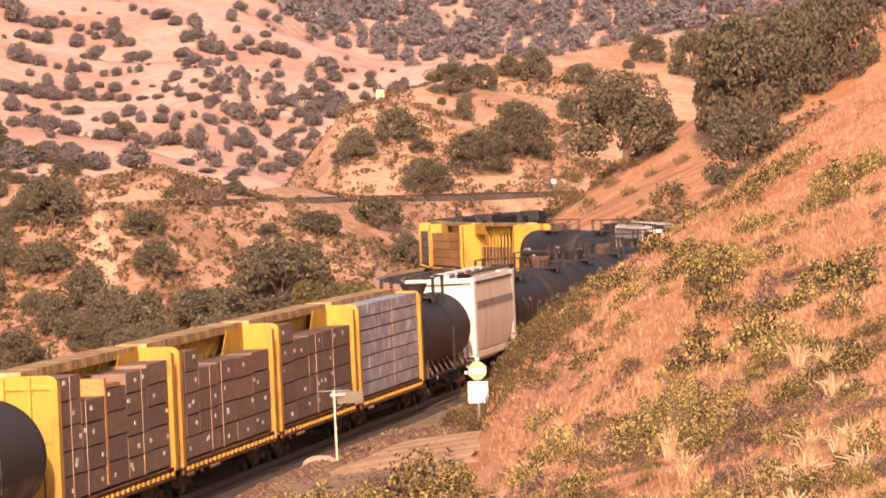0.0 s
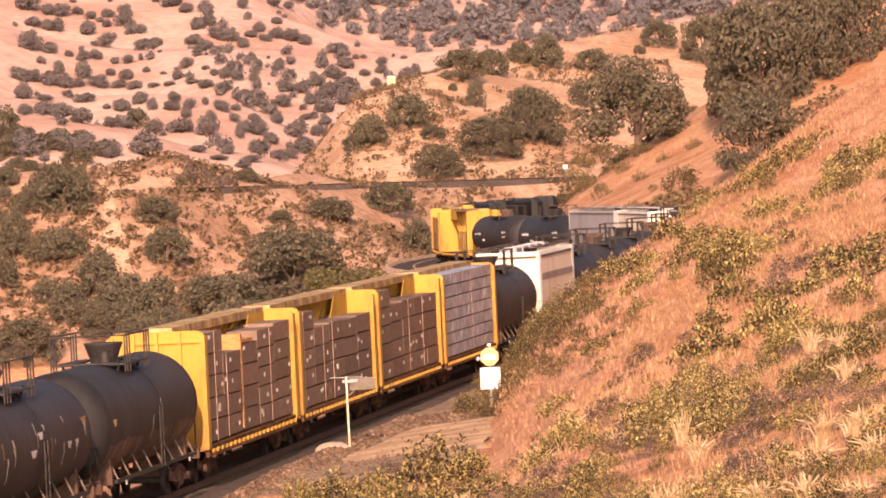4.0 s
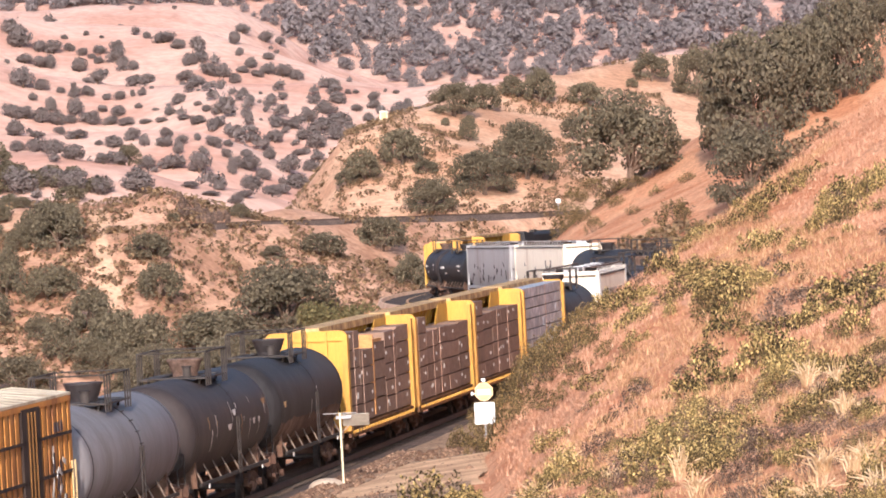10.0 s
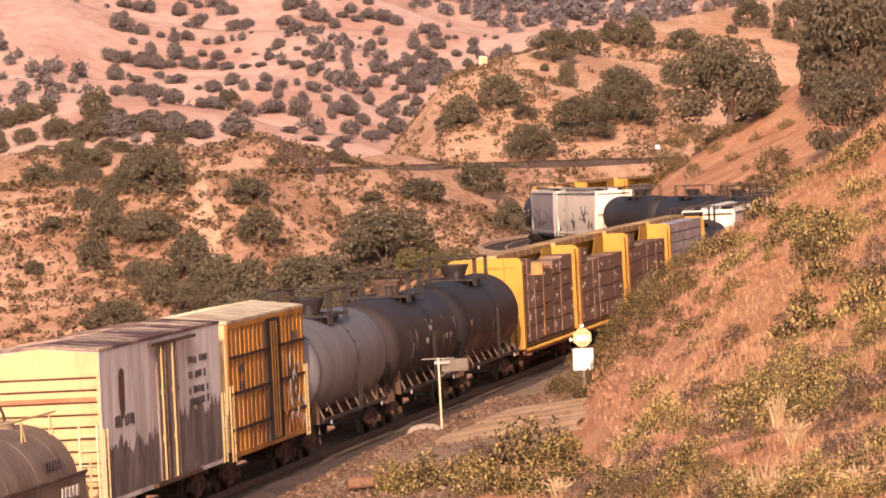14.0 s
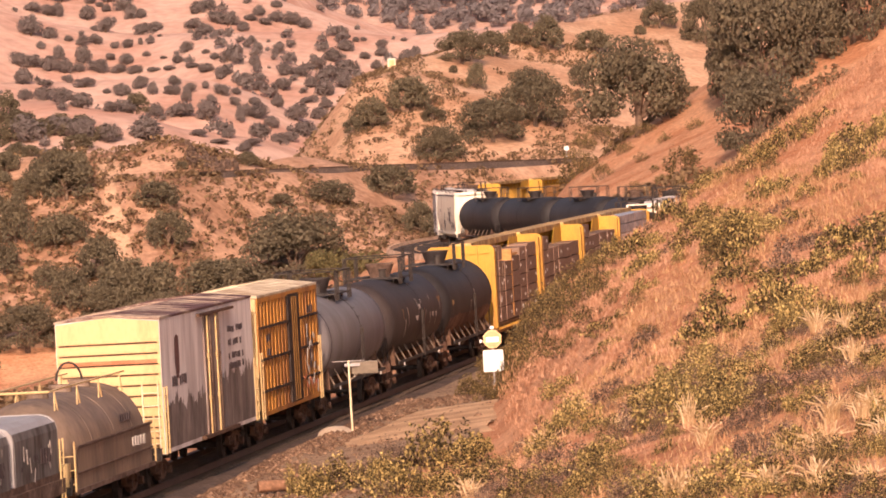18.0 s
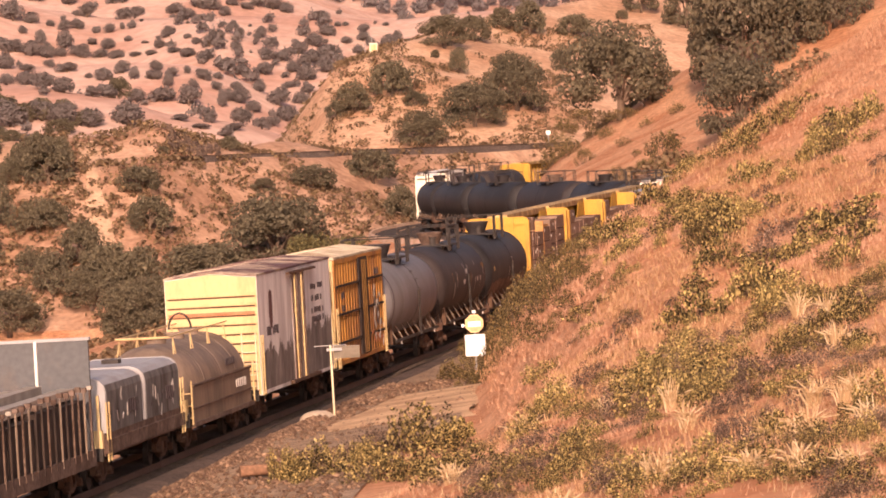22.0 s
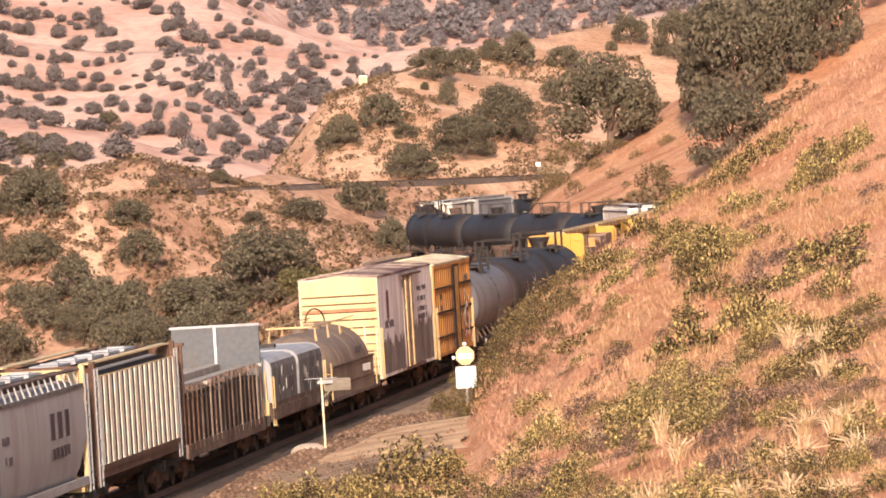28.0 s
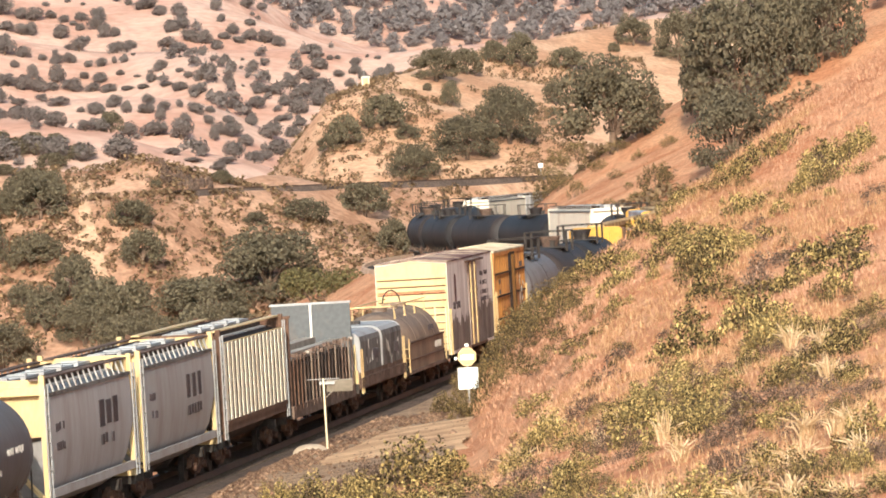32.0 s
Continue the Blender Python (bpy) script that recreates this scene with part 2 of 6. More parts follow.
    for (x0, y0, z0), (x1, y1, z1) in zip(crest, crest[1:]):
        dx, dy = x1 - x0, y1 - y0
        f = np.clip(((x - x0) * dx + (y - y0) * dy) / (dx * dx + dy * dy), 0, 1)
        gap = np.hypot(x - x0 - f * dx, y - y0 - f * dy)
        best = np.maximum(best, z0 + f * (z1 - z0) - slope * (np.sqrt(gap * gap + 4) - 2))
    return best


def upper_line_y(x):
    return 600 + 1.7 * np.maximum(x + 17, -6)


def bank_toe(y):
    """How far right of the line the cut bank starts."""
    return np.interp(y, [0, 60, 90, 116, 140, 165, 195, 215, 235, 260, 440, 480, 580, 640], [10.5, 11.6, 13.5, 15.0, 14.0, 11.6, 8.0, 6.2, 4.4, 3.6, 3.6, 7.0, 7.0, 4.0])


def ground_z(x, y):
    """The height of the ground anywhere."""
    x, y = np.asarray(x, float), np.asarray(y, float)
    near_y = np.clip(y, -79, 700)
    s = np.interp(near_y, LINE[:, 2], LINE[:, 0])
    off = x - np.interp(near_y, LINE[:, 2], LINE[:, 1])
    rail = rail_z(s) - EYE_Z
    # right of the line: a cut bank and the hillside over it
    steep = np.interp(y, [-80, 0, 50, 80, 110, 150, 200, 240, 290, 340, 440, 480, 500, 540, 600, 700], [0.32, 0.32, 0.27, 0.28, 0.34, 0.41, 0.54, 0.86, 0.9, 0.6, 0.36, 0.42, 0.52, 0.72, 0.75, 0.6])
    toe = bank_toe(y)
    cut = np.interp(y, [60, 90, 116, 140, 165, 195, 215, 235, 260, 440, 480, 580, 640], [1.5, 2.3, 2.9, 3.2, 3.6, 4.0, 3.6, 2.6, 1.5, 1.5, 2.6, 2.6, 1.5])
    r = np.maximum(off - toe, 0)
    up = steep * 90 * (1 - np.exp(-r / 90)) + cut * (1 - np.exp(-r / 2.1)) - 0.75 * (cut - 1.5) * (1 - np.exp(-np.maximum(r - 2.5, 0) / 5)) + 0.1 * np.maximum(np.minimum(off, toe) - 3.6, 0)
    up = up + np.minimum(r / 4, 1) * (0.5 * rolling(x, y, 9, 3, 5) + 0.9 * rolling(x, y, 30, 2, 6))
    up = up - np.interp(y, [180, 200, 215, 330, 420], [0, 0.7, 1.0, 1.0, 0]) * np.minimum(r / 3, 1)
    up = up + 0.6 * np.clip((off - 1.6) / 1.0, 0, 1) * np.clip((y - 150) / 30, 0, 1) * np.clip((262 - y) / 25, 0, 1)
    # left: a shelf, then down into the ravine
    l = np.maximum(-off - np.interp(y, [400, 450, 560, 620], [4.2, 5.9, 5.9, 4.5]), 0)
    down = -15 * (1 - np.exp(-l * 0.55 / 15)) + np.minimum(l / 5, 1) * 0.8 * rolling(x, y, 14, 3, 8)
    land = rail - np.interp(y, [400, 450, 600, 640], [0.62, 0.4, 0.4, 0.62]) + up + down
    # across the ravine: the bank under the upper line
    front = np.maximum(upper_line_y(x) - 3 - y, 0)
    bank = 5.6 - 0.42 * front + np.minimum(front / 6, 1) * 1.0 * rolling(x, y, 12, 4, 11) - 0.25 * np.maximum(y - upper_line_y(x) - 14, 0)
    mound = tent(x, y, [(-17, 606, 6.0), (-20.3, 609, 7.9), (-23.7, 612, 9.9), (-28, 614, 8.9), (-60, 640, 9.5), (-140, 660, 12)], 0.42) + 0.8 * rolling(x, y, 14, 4, 12)
    knoll = tent(x, y, KNOLL, 0.30) + np.clip((y - 640) / 60, 0, 1) * 1.2 * rolling(x, y, 16, 4, 13)
    knoll = knoll - 0.85 * np.maximum(-4.4 - x, 0)
    rise = tent(x, y, [(-14.5, 622, 5.6), (-12, 624, 7.6), (-9.5, 626, 7.4), (-6.5, 630, 6.2)], 0.5) + 0.4 * rolling(x, y, 5, 3, 17)
    # the far hills
    far = np.interp(y, [-400, 300, 620, 700, 780, 2800, 4800], [-40, -35, -30, -18, -6, 60, 520])
    for k, (ridge_y, crest) in enumerate(FAR_RIDGES):
        crest_y = ridge_y + 0.03 * ridge_y * bumps(x / (0.05 * ridge_y), x * 0 + k, 20 + k)
        crest_z = np.interp(x, [c[0] for c in crest], [c[1] for c in crest]) + 0.0009 * ridge_y * rolling(x, x * 0 + 31.0 * k, 0.03 * ridge_y, 3, 30 + k)
        gap = y - crest_y
        far = np.maximum(far, crest_z - np.where(gap < 0, 0.27, 0.4) * (np.sqrt(gap * gap + 64) - 8))
    gully = np.clip((y - 760) / 200, 0, 1)
    far = far + gully * (1.0 * rolling(x, y * 0.3, 46, 3, 45, True) + 0.0008 * y * rolling(x, y * 0.5, 80, 2, 48))
    west = np.interp(x, [-3000, -400, -90, -60], [300, 40, 0, -40]) + 4 * rolling(x, y, 60, 3, 30) - 8
    z = land
    for other in (bank, mound, rise, knoll, far, west):
        z = smooth_max(other, z, 0.8)
    return z + EYE_Z


def build_ground():
    rows = np.concatenate([np.arange(-400, 40, 40), np.arange(40, 300, 1.6), np.arange(300, 760, 2.5), np.arange(760, 2000, 5), np.arange(2000, 3000, 9), np.arange(3000, 4700, 60)])
    inner = np.linspace(-1, 1, 190)
    outer = np.array([1.3, 1.8, 2.6, 4, 7, 14, 30])
    cols = np.concatenate([-outer[::-1], inner, outer])
    half = 45 + 0.13 * np.maximum(rows, 0)
    gx = cols[None, :] * half[:, None]
    gy = np.repeat(rows[:, None], len(cols), 1)
    gz = ground_z(gx, gy)
    verts = np.stack([gx, gy, gz], -1).reshape(-1, 3)
    nr, nc = gx.shape
    i = (np.arange(nr - 1)[:, None] * nc + np.arange(nc - 1)).ravel()
    faces = np.stack([i, i + 1, i + nc + 1, i + nc], -1)
    me = bpy.data.meshes.new("ground")
    me.from_pydata(verts.tolist(), [], faces.tolist())
    me.polygons.foreach_set("use_smooth", [True] * len(me.polygons))
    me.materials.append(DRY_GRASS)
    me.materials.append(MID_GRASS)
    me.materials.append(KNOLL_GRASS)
    me.materials.append(HAZED_GRASS)
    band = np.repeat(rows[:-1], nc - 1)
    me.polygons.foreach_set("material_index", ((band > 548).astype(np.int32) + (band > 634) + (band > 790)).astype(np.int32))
    return tagged(new("ground", me), "dry golden grass hillsides round a railway ravine", "ground", kind="structure")


build_ground()


# ---- mesh building
class Shape:
    """Collects boxes, tubes and sheets into one mesh."""

    def __init__(self):
        self.v, self.f = [], []

    def add(self, verts, faces):
        k = len(self.v)
        self.v += [tuple(p) for p in verts]
        self.f += [tuple(i + k for i in f) for f in faces]
        return self

    def box(self, c, size, m=None):
        x, y, z = (s / 2 for s in size)
        pts = [Vector((i * x, j * y, k * z)) for k in (-1, 1) for j in (-1, 1) for i in (-1, 1)]
        if m:
            pts = [m @ p for p in pts]
        return self.add([p + Vector(c) for p in pts], [(0, 2, 3, 1), (4, 5, 7, 6), (0, 1, 5, 4), (2, 6, 7, 3), (0, 4, 6, 2), (1, 3, 7, 5)])

    def bar(self, a, b, w=0.06, h=None):
        a, b = Vector(a), Vector(b)
        d = b - a
        m = d.to_track_quat("Y", "Z").to_matrix()
        return self.box((a + b) / 2, (w, d.length, h or w), m)

    def tube(self, a, b, r, n=10, r2=None):
        a, b = Vector(a), Vector(b)
        m = (b - a).to_track_quat("Z", "Y").to_matrix()
        ring = [m @ Vector((math.cos(i * math.tau / n), math.sin(i * math.tau / n), 0)) for i in range(n)]
        r2 = r if r2 is None else r2
        return self.add([a + p * r for p in ring] + [b + p * r2 for p in ring],
                        [(i, (i + 1) % n, n + (i + 1) % n, n + i) for i in range(n)] + [tuple(range(n))[::-1], tuple(range(n, 2 * n))])

    def lathe(self, rings, n=28, z=0.0):
        """Rings of (y, radius) round an axis along y at height z."""
        pts = [(r * math.cos(i * math.tau / n), y, z + r * math.sin(i * math.tau / n)) for y, r in rings for i in range(n)]
        faces = [(k * n + i, (k + 1) * n + i, (k + 1) * n + (i + 1) % n, k * n + (i + 1) % n) for k in range(len(rings) - 1) for i in range(n)]
        return self.add(pts, faces + [tuple(range(n)), tuple(range((len(rings) - 1) * n, len(rings) * n))[::-1]])

    def prism(self, outline, y0, y1):
        """An outline of (x, z), drawn out along y."""
        n = len(outline)
        return self.add([(x, y0, z) for x, z in outline] + [(x, y1, z) for x, z in outline],
                        [(i, (i + 1) % n, n + (i + 1) % n, n + i) for i in range(n)] + [tuple(range(n))[::-1], tuple(range(n, 2 * n))])

    def mesh(self, name, material, smooth=False):
        me = bpy.data.meshes.new(name)
        me.from_pydata(self.v, [], self.f)
        bm = bmesh.new()
        bm.from_mesh(me)
        bmesh.ops.recalc_face_normals(bm, faces=bm.faces)
        bm.to_mesh(me)
        bm.free()
        me.materials.append(material)
        if smooth:
            me.polygons.foreach_set("use_smooth", [True] * len(me.polygons))
            me.set_sharp_from_angle(angle=radians(40))
        return me


def part(name, shape, material, parent, label="", smooth=False):
    """Links a shape (or a mesh that is shared) as one part of a thing."""
    ob = new(name, shape if isinstance(shape, bpy.types.Mesh) else shape.mesh(name, material, smooth))
    ob.parent = parent
    return tagged(ob, label)


# ---- the line's bed, rails and sleepers
def ribbon(name, s0, s1, inner, outer, material, lift=0.03, step=1.5, across=6, ragged=0.0):
    """A strip of ground beside the line, laid on the ground."""
    ss = np.arange(s0, s1, step)
    rows = []
    for s in ss:
        x, y, z, a = station(s)
        edge = ragged * float(bumps(np.array(s / 5.0), np.array(0.5), 3))
        edge2 = ragged * float(bumps(np.array(s / 4.0), np.array(7.5), 4))
        o = np.linspace(inner + edge2, min(outer + edge, float(bank_toe(y)) - 0.3 + edge) if outer > 0 and s < 240 else outer + edge, across)
        rows.append((x + o * math.cos(a), y - o * math.sin(a)))
    gx, gy = np.array([r[0] for r in rows]), np.array([r[1] for r in rows])
    gz = ground_z(gx, gy) + np.interp(np.arange(len(ss)), [0, 7], [-0.15, lift])[:, None]
    n, m = gx.shape
    s = Shape()
    s.add(np.stack([gx, gy, gz], -1).reshape(-1, 3).tolist(), [(i * m + j, i * m + j + 1, (i + 1) * m + j + 1, (i + 1) * m + j) for i in range(n - 1) for j in range(m - 1)])
    me = s.mesh(name, material, True)
    return tagged(new(name, me), kind="structure")


PALE_DIRT = surface("pale_dirt", (0.66, 0.46, 0.33), 0.95, vary=0.15, grain=3, blotch=0.6, second=(0.5, 0.33, 0.22), bump=0.4)
CINDER = surface("cinder", (0.055, 0.042, 0.036), 0.95, vary=0.4, grain=4, blotch=0.4, second=(0.085, 0.062, 0.05), bump=0.6)
GRAVEL = surface("gravel", (0.27, 0.175, 0.11), 0.95, vary=0.5, grain=5, blotch=0.35, second=(0.36, 0.25, 0.165), bump=0.8)


def swept(profile, s0, s1, step=2.0, lift=0.0):
    """A profile of (offset, height over the rail head) drawn along the line."""
    shape, rows, k = Shape(), [], len(profile)
    ss = np.arange(s0, s1, step)
    verts = []
    for s in ss:
        x, y, z, a = station(s)
        verts += [(x + o * math.cos(a), y - o * math.sin(a), z + h + lift) for o, h in profile]
    shape.add(verts, [(i * k + j, i * k + (j + 1) % k, (i + 1) * k + (j + 1) % k, (i + 1) * k + j) for i in range(len(ss) - 1) for j in range(k)])
    return shape


track = tagged(new("railway_track"), "single railway track on dark ballast", "railway track", kind="structure")
part("ballast", swept([(-2.7, -0.75), (-1.7, -0.25), (1.7, -0.25), (2.7, -0.75)], -70, 700), BALLAST, track)
for o in (-0.75, 0.75):
    part("rail", swept([(o - 0.07, -0.17), (o - 0.035, -0.02), (o - 0.035, 0), (o + 0.035, 0), (o + 0.035, -0.02), (o + 0.07, -0.17)], -70, 700), RAIL, track)
ties = Shape()
for s in np.arange(60, 640, 0.6):
    x, y, z, a = station(s)
    ties.box((x, y, z - 0.265), (2.4, 0.22, 0.14), Matrix.Rotation(-a, 3, "Z"))
tagged(part("ties", ties, TIE, track), kind="stuff")
tagged(ribbon("gravel_strip", 60, 240, 2.0, 9.0, GRAVEL, 0.05, ragged=0.5, across=9), "brown gravel beside the track")
tagged(ribbon("dirt_road", 176, 206, 4.3, 10.5, DIRT, 0.1, ragged=0.5, across=12), "pale packed-dirt service road", "road")
tagged(ribbon("service_path", 430, 620, -5.2, -1.9, CINDER, 0.04, ragged=0.1), "dark cinder path round the outside of the bend", "path")
berm = swept([(-5.82, -0.6), (-5.62, -0.1), (-5.42, -0.1), (-5.25, -0.5)], 430, 614)
tagged(ribbon("path_edge", 430, 620, -3.3, -3.1, DIRT, 0.09), "thin brown gravel line between path and track", "edge")
tagged(new("berm", berm.mesh("berm", PALE_DIRT)), "low pale dirt berm along the bend", "berm", kind="structure")


# ---- the upper line across the ravine
def upper_path(f):
    x = -19.4 + f * 43.8
    return x, float(upper_line_y(x)) + 1.5


def upper_strip(profile, material, name, parent):
    s, k, verts, m = Shape(), len(profile), [], 40
    for i in range(m):
        x, y = upper_path(i / (m - 1))
        z = EYE_Z + 6.0
        verts += [(x - o * 0.93, y + o * 0.36, z + h) for o, h in profile]
    s.add(verts, [(i * k + j, i * k + (j + 1) % k, (i + 1) * k + (j + 1) % k, (i + 1) * k + j) for i in range(m - 1) for j in range(k)])
    return part(name, s, material, parent)


upper = tagged(new("upper_track"), "empty upper railway track on dark ballast across the ravine", "railway track", kind="structure")
upper_strip([(-2.6, -1.2), (-1.6, 0.12), (1.6, 0.12), (2.6, -1.2)], BALLAST, "ballast", upper)
for o in (-0.75, 0.75):
    upper_strip([(o - 0.06, 0.12), (o - 0.05, 0.29), (o + 0.05, 0.29), (o + 0.06, 0.12)], RAIL, "rail", upper)


# ---- plants
def foliage(name, dark, light, through_light=0.25, each=0.12, rare=1.9):
    m = bpy.data.materials.new(name)
    m.use_nodes = True
    nt = m.node_tree
    n, link = nt.nodes, nt.links.new
    bsdf = n["Principled BSDF"]
    bsdf.inputs["Roughness"].default_value = 0.75
    bsdf.inputs["Specular IOR Level"].default_value = 0.25
    geo, info, mix, add = n.new("ShaderNodeNewGeometry"), n.new("ShaderNodeObjectInfo"), n.new("ShaderNodeMix"), n.new("ShaderNodeMath")
    mix.data_type = "RGBA"
    mix.inputs["A"].default_value, mix.inputs["B"].default_value = (*dark, 1), (*light, 1)
    power = n.new("ShaderNodeMath")
    power.operation = "POWER"
    power.inputs[1].default_value = rare
    link(geo.outputs["Random Per Island"], power.inputs[0])
    add.operation = "MULTIPLY_ADD"
    add.inputs[1].default_value, add.inputs[2].default_value = 2 * each, -each
    link(info.outputs["Random"], add.inputs[0])
    total = n.new("ShaderNodeMath")
    total.operation, total.use_clamp = "ADD", True
    link(power.outputs[0], total.inputs[0])
    link(add.outputs[0], total.inputs[1])
    link(total.outputs[0], mix.inputs["Factor"])
    link(mix.outputs["Result"], bsdf.inputs["Base Color"])
    glow = n.new("ShaderNodeBsdfTranslucent")
    link(mix.outputs["Result"], glow.inputs["Color"])
    both = n.new("ShaderNodeMixShader")
    both.inputs[0].default_value = through_light
    link(bsdf.outputs[0], both.inputs[1])
    link(glow.outputs[0], both.inputs[2])
    link(both.outputs[0], n["Material Output"].inputs["Surface"])
    return m


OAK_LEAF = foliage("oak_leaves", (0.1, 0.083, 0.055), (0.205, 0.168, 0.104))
# Haze is put into these two colours: leaves greyed and lightened with distance.
HAZED_LEAF = foliage("hazed_oak_leaves", (0.145, 0.12, 0.112), (0.205, 0.172, 0.16))
HAZED_FOREST_LEAF = foliage("hazed_forest_leaves", (0.18, 0.156, 0.155), (0.222, 0.193, 0.19), each=0.0)
# Most tones near-black: the shade inside the bushes is put into the leaves.
SAGE = foliage("sage_leaves", (0.036, 0.026, 0.01), (0.7, 0.52, 0.2), through_light=0.1, each=0.15, rare=2.5)
DEAD_BRUSH = foliage("dead_brush", (0.06, 0.04, 0.03), (0.36, 0.235, 0.165), through_light=0.1, each=0.15, rare=2.2)
WILLOW = foliage("willow_leaves", (0.115, 0.1, 0.045), (0.25, 0.205, 0.085))
SCRUB = foliage("dry_scrub", (0.13, 0.088, 0.052), (0.31, 0.205, 0.11))
STRAW = foliage("dry_grass_blades", (0.38, 0.205, 0.11), (0.7, 0.46, 0.25))
PINK_STRAW = foliage("pink_grass_blades", (0.42, 0.222, 0.132), (0.68, 0.41, 0.26))
PALE_STALK = foliage("pale_dry_stalks", (0.5, 0.33, 0.17), (0.78, 0.62, 0.4))
BARK = surface("bark", (0.16, 0.11, 0.08), 0.95, vary=0.35, grain=9, bump=0.6)


def leaf_quads(r, points, outward, size, flat=0.6):
    """Small quads at the points, loosely facing outward."""
    n = len(points)
    normal = outward * flat + r.normal(0, 0.6, (n, 3))
    normal /= np.linalg.norm(normal, axis=1)[:, None]
    side = np.cross(normal, r.normal(0, 1, (n, 3)))
    side /= np.linalg.norm(side, axis=1)[:, None]
    up = np.cross(normal, side)
    a, b = size * r.uniform(0.5, 1.1, (n, 1)), size * r.uniform(0.35, 0.8, (n, 1))
    v = np.stack([points - side * a, points - up * b, points + side * a, points + up * b], 1).reshape(-1, 3)
    return v, np.arange(4 * n).reshape(n, 4)


def quad_mesh(name, v, f, material):
    me = bpy.data.meshes.new(name)
    me.vertices.add(len(v))
    me.vertices.foreach_set("co", np.asarray(v, np.float32).ravel())
    k = f.shape[1]
    me.loops.add(f.size)
    me.loops.foreach_set("vertex_index", f.astype(np.int32).ravel())
    me.polygons.add(len(f))
    me.polygons.foreach_set("loop_start", np.arange(len(f), dtype=np.int32) * k)
    me.polygons.foreach_set("loop_total", np.full(len(f), k, np.int32))
    me.update(calc_edges=True)
    me.materials.append(material)
    return me


def crown_points(r, count, blobs, fill=0.35):
    """Points spread over the outsides of the blobs (centre, radii)."""
    w = np.array([np.prod(b[1]) ** (2 / 3) for b in blobs])
    pick = r.choice(len(blobs), count, p=w / w.sum())
    d = r.normal(0, 1, (count, 3))
    d /= np.linalg.norm(d, axis=1)[:, None]
    depth = 1 - fill * r.random((count, 1)) ** 2
    c, rad = np.array([b[0] for b in blobs])[pick], np.array([b[1] for b in blobs])[pick]
    return c + d * rad * depth, d


def oak_blobs(r, wide=1.0, count=20):
    """The rounded masses of an oak about 10 m wide and 8 m high."""
    out = []
    for k in range(count):
        a, rad = k * 2.4 + r.uniform(-0.4, 0.4), 4.0 * math.sqrt((k + 0.5) / count) * wide
        lift = 5.6 - 0.16 * rad * rad + r.uniform(-0.8, 0.8)
        s = r.uniform(0.9, 1.7)
        out.append(((rad * math.cos(a), rad * math.sin(a), max(1.6, lift)), (s * 1.15, s * 1.15, s * r.uniform(0.7, 0.95))))
    for k in range(9):
        a = k * 0.7 + r.uniform(-0.3, 0.3)
        out.append(((3.6 * math.cos(a), 3.6 * math.sin(a), r.uniform(0.9, 2.4)), (1.3, 1.3, 0.95)))
    return out


def oak_meshes(seed, leaves=7000, size=0.21):
    r = np.random.default_rng(seed)
    blobs = oak_blobs(r)
    p, d = crown_points(r, leaves, blobs, 0.55)
    crown = quad_mesh("crown", *leaf_quads(r, p, d, size, 0.75), OAK_LEAF)
    s = Shape()
    s.tube((0, 0, -0.6), (0.1, 0.05, 1.5), 0.42, 9, 0.3)
    for k in range(9):
        c = Vector(blobs[int(r.integers(len(blobs)))][0])
        knee = Vector((c.x * 0.35, c.y * 0.35, 1.5 + 0.5 * (c.z - 1.5) + 0.2))
        s.tube((0.1, 0.05, 1.3), knee, 0.2, 7, 0.13)
        s.tube(knee, c, 0.13, 6, 0.04)
        s.tube(knee, c + Vector(r.uniform(-1.4, 1.4, 3)), 0.08, 5, 0.02)
    return crown, s.mesh("trunk", BARK, True)


OAKS = [oak_meshes(k) for k in range(6)]
SMALL_OAKS = [oak_meshes(20 + k, 2600, 0.34) for k in range(6)]


def oak(x, y, w, h, k, label, group, leaf=None):
    tree = tagged(new("oak_tree"), label, "tree", group)
    crown, trunk = (OAKS if w > 6 else SMALL_OAKS)[k % 6]
    part("trunk", trunk, None, tree)
    part("crown", crown, None, tree)
    tree.matrix_world = Matrix.Translation((x, y, float(ground_z(x, y)) - 0.1)) @ Matrix.Rotation(k * 2.399, 4, "Z") @ Matrix.Diagonal((w / 10.2, w / 10.2, h / 7.4, 1))
    return tree


SPUR_OAKS = [(21.5, 525.5, 10.8, 9.2), (28.8, 470.5, 6.3, 6.5), (29.5, 513.5, 4.6, 7.0), (31.5, 506.5, 8.7, 10.4), (35.5, 508, 6.3, 8.2), (39.6, 509, 6.3, 8.7), (25.5, 746, 5, 3.7), (40.5, 765.5, 5.8, 6.6), (35.1, 773.5, 4.4, 3.7)]
KNOLL_OAKS = [(11, 672.5, 7.4, 5.4), (16.1, 680, 7.1, 6.8), (4.8, 664, 6, 3.8), (1.9, 684, 4.9, 4.8), (-2.7, 678.5, 4.2, 3.7), (4.5, 681, 2.9, 1.9), (9.9, 702, 2.3, 3.3), (8.5, 716.5, 5.8, 4.1), (12.5, 731, 4.2, 3.5), (16.3, 744, 2.8, 3.2), (19.6, 743.5, 4.2, 4.6), (22.8, 721, 2.7, 3.1), (32.3, 768, 1.6, 1.5), (39.1, 772.5, 1.5, 1.8), (-4.6, 678, 2.6, 1.9), (7.3, 709.5, 1.1, 1.2)]
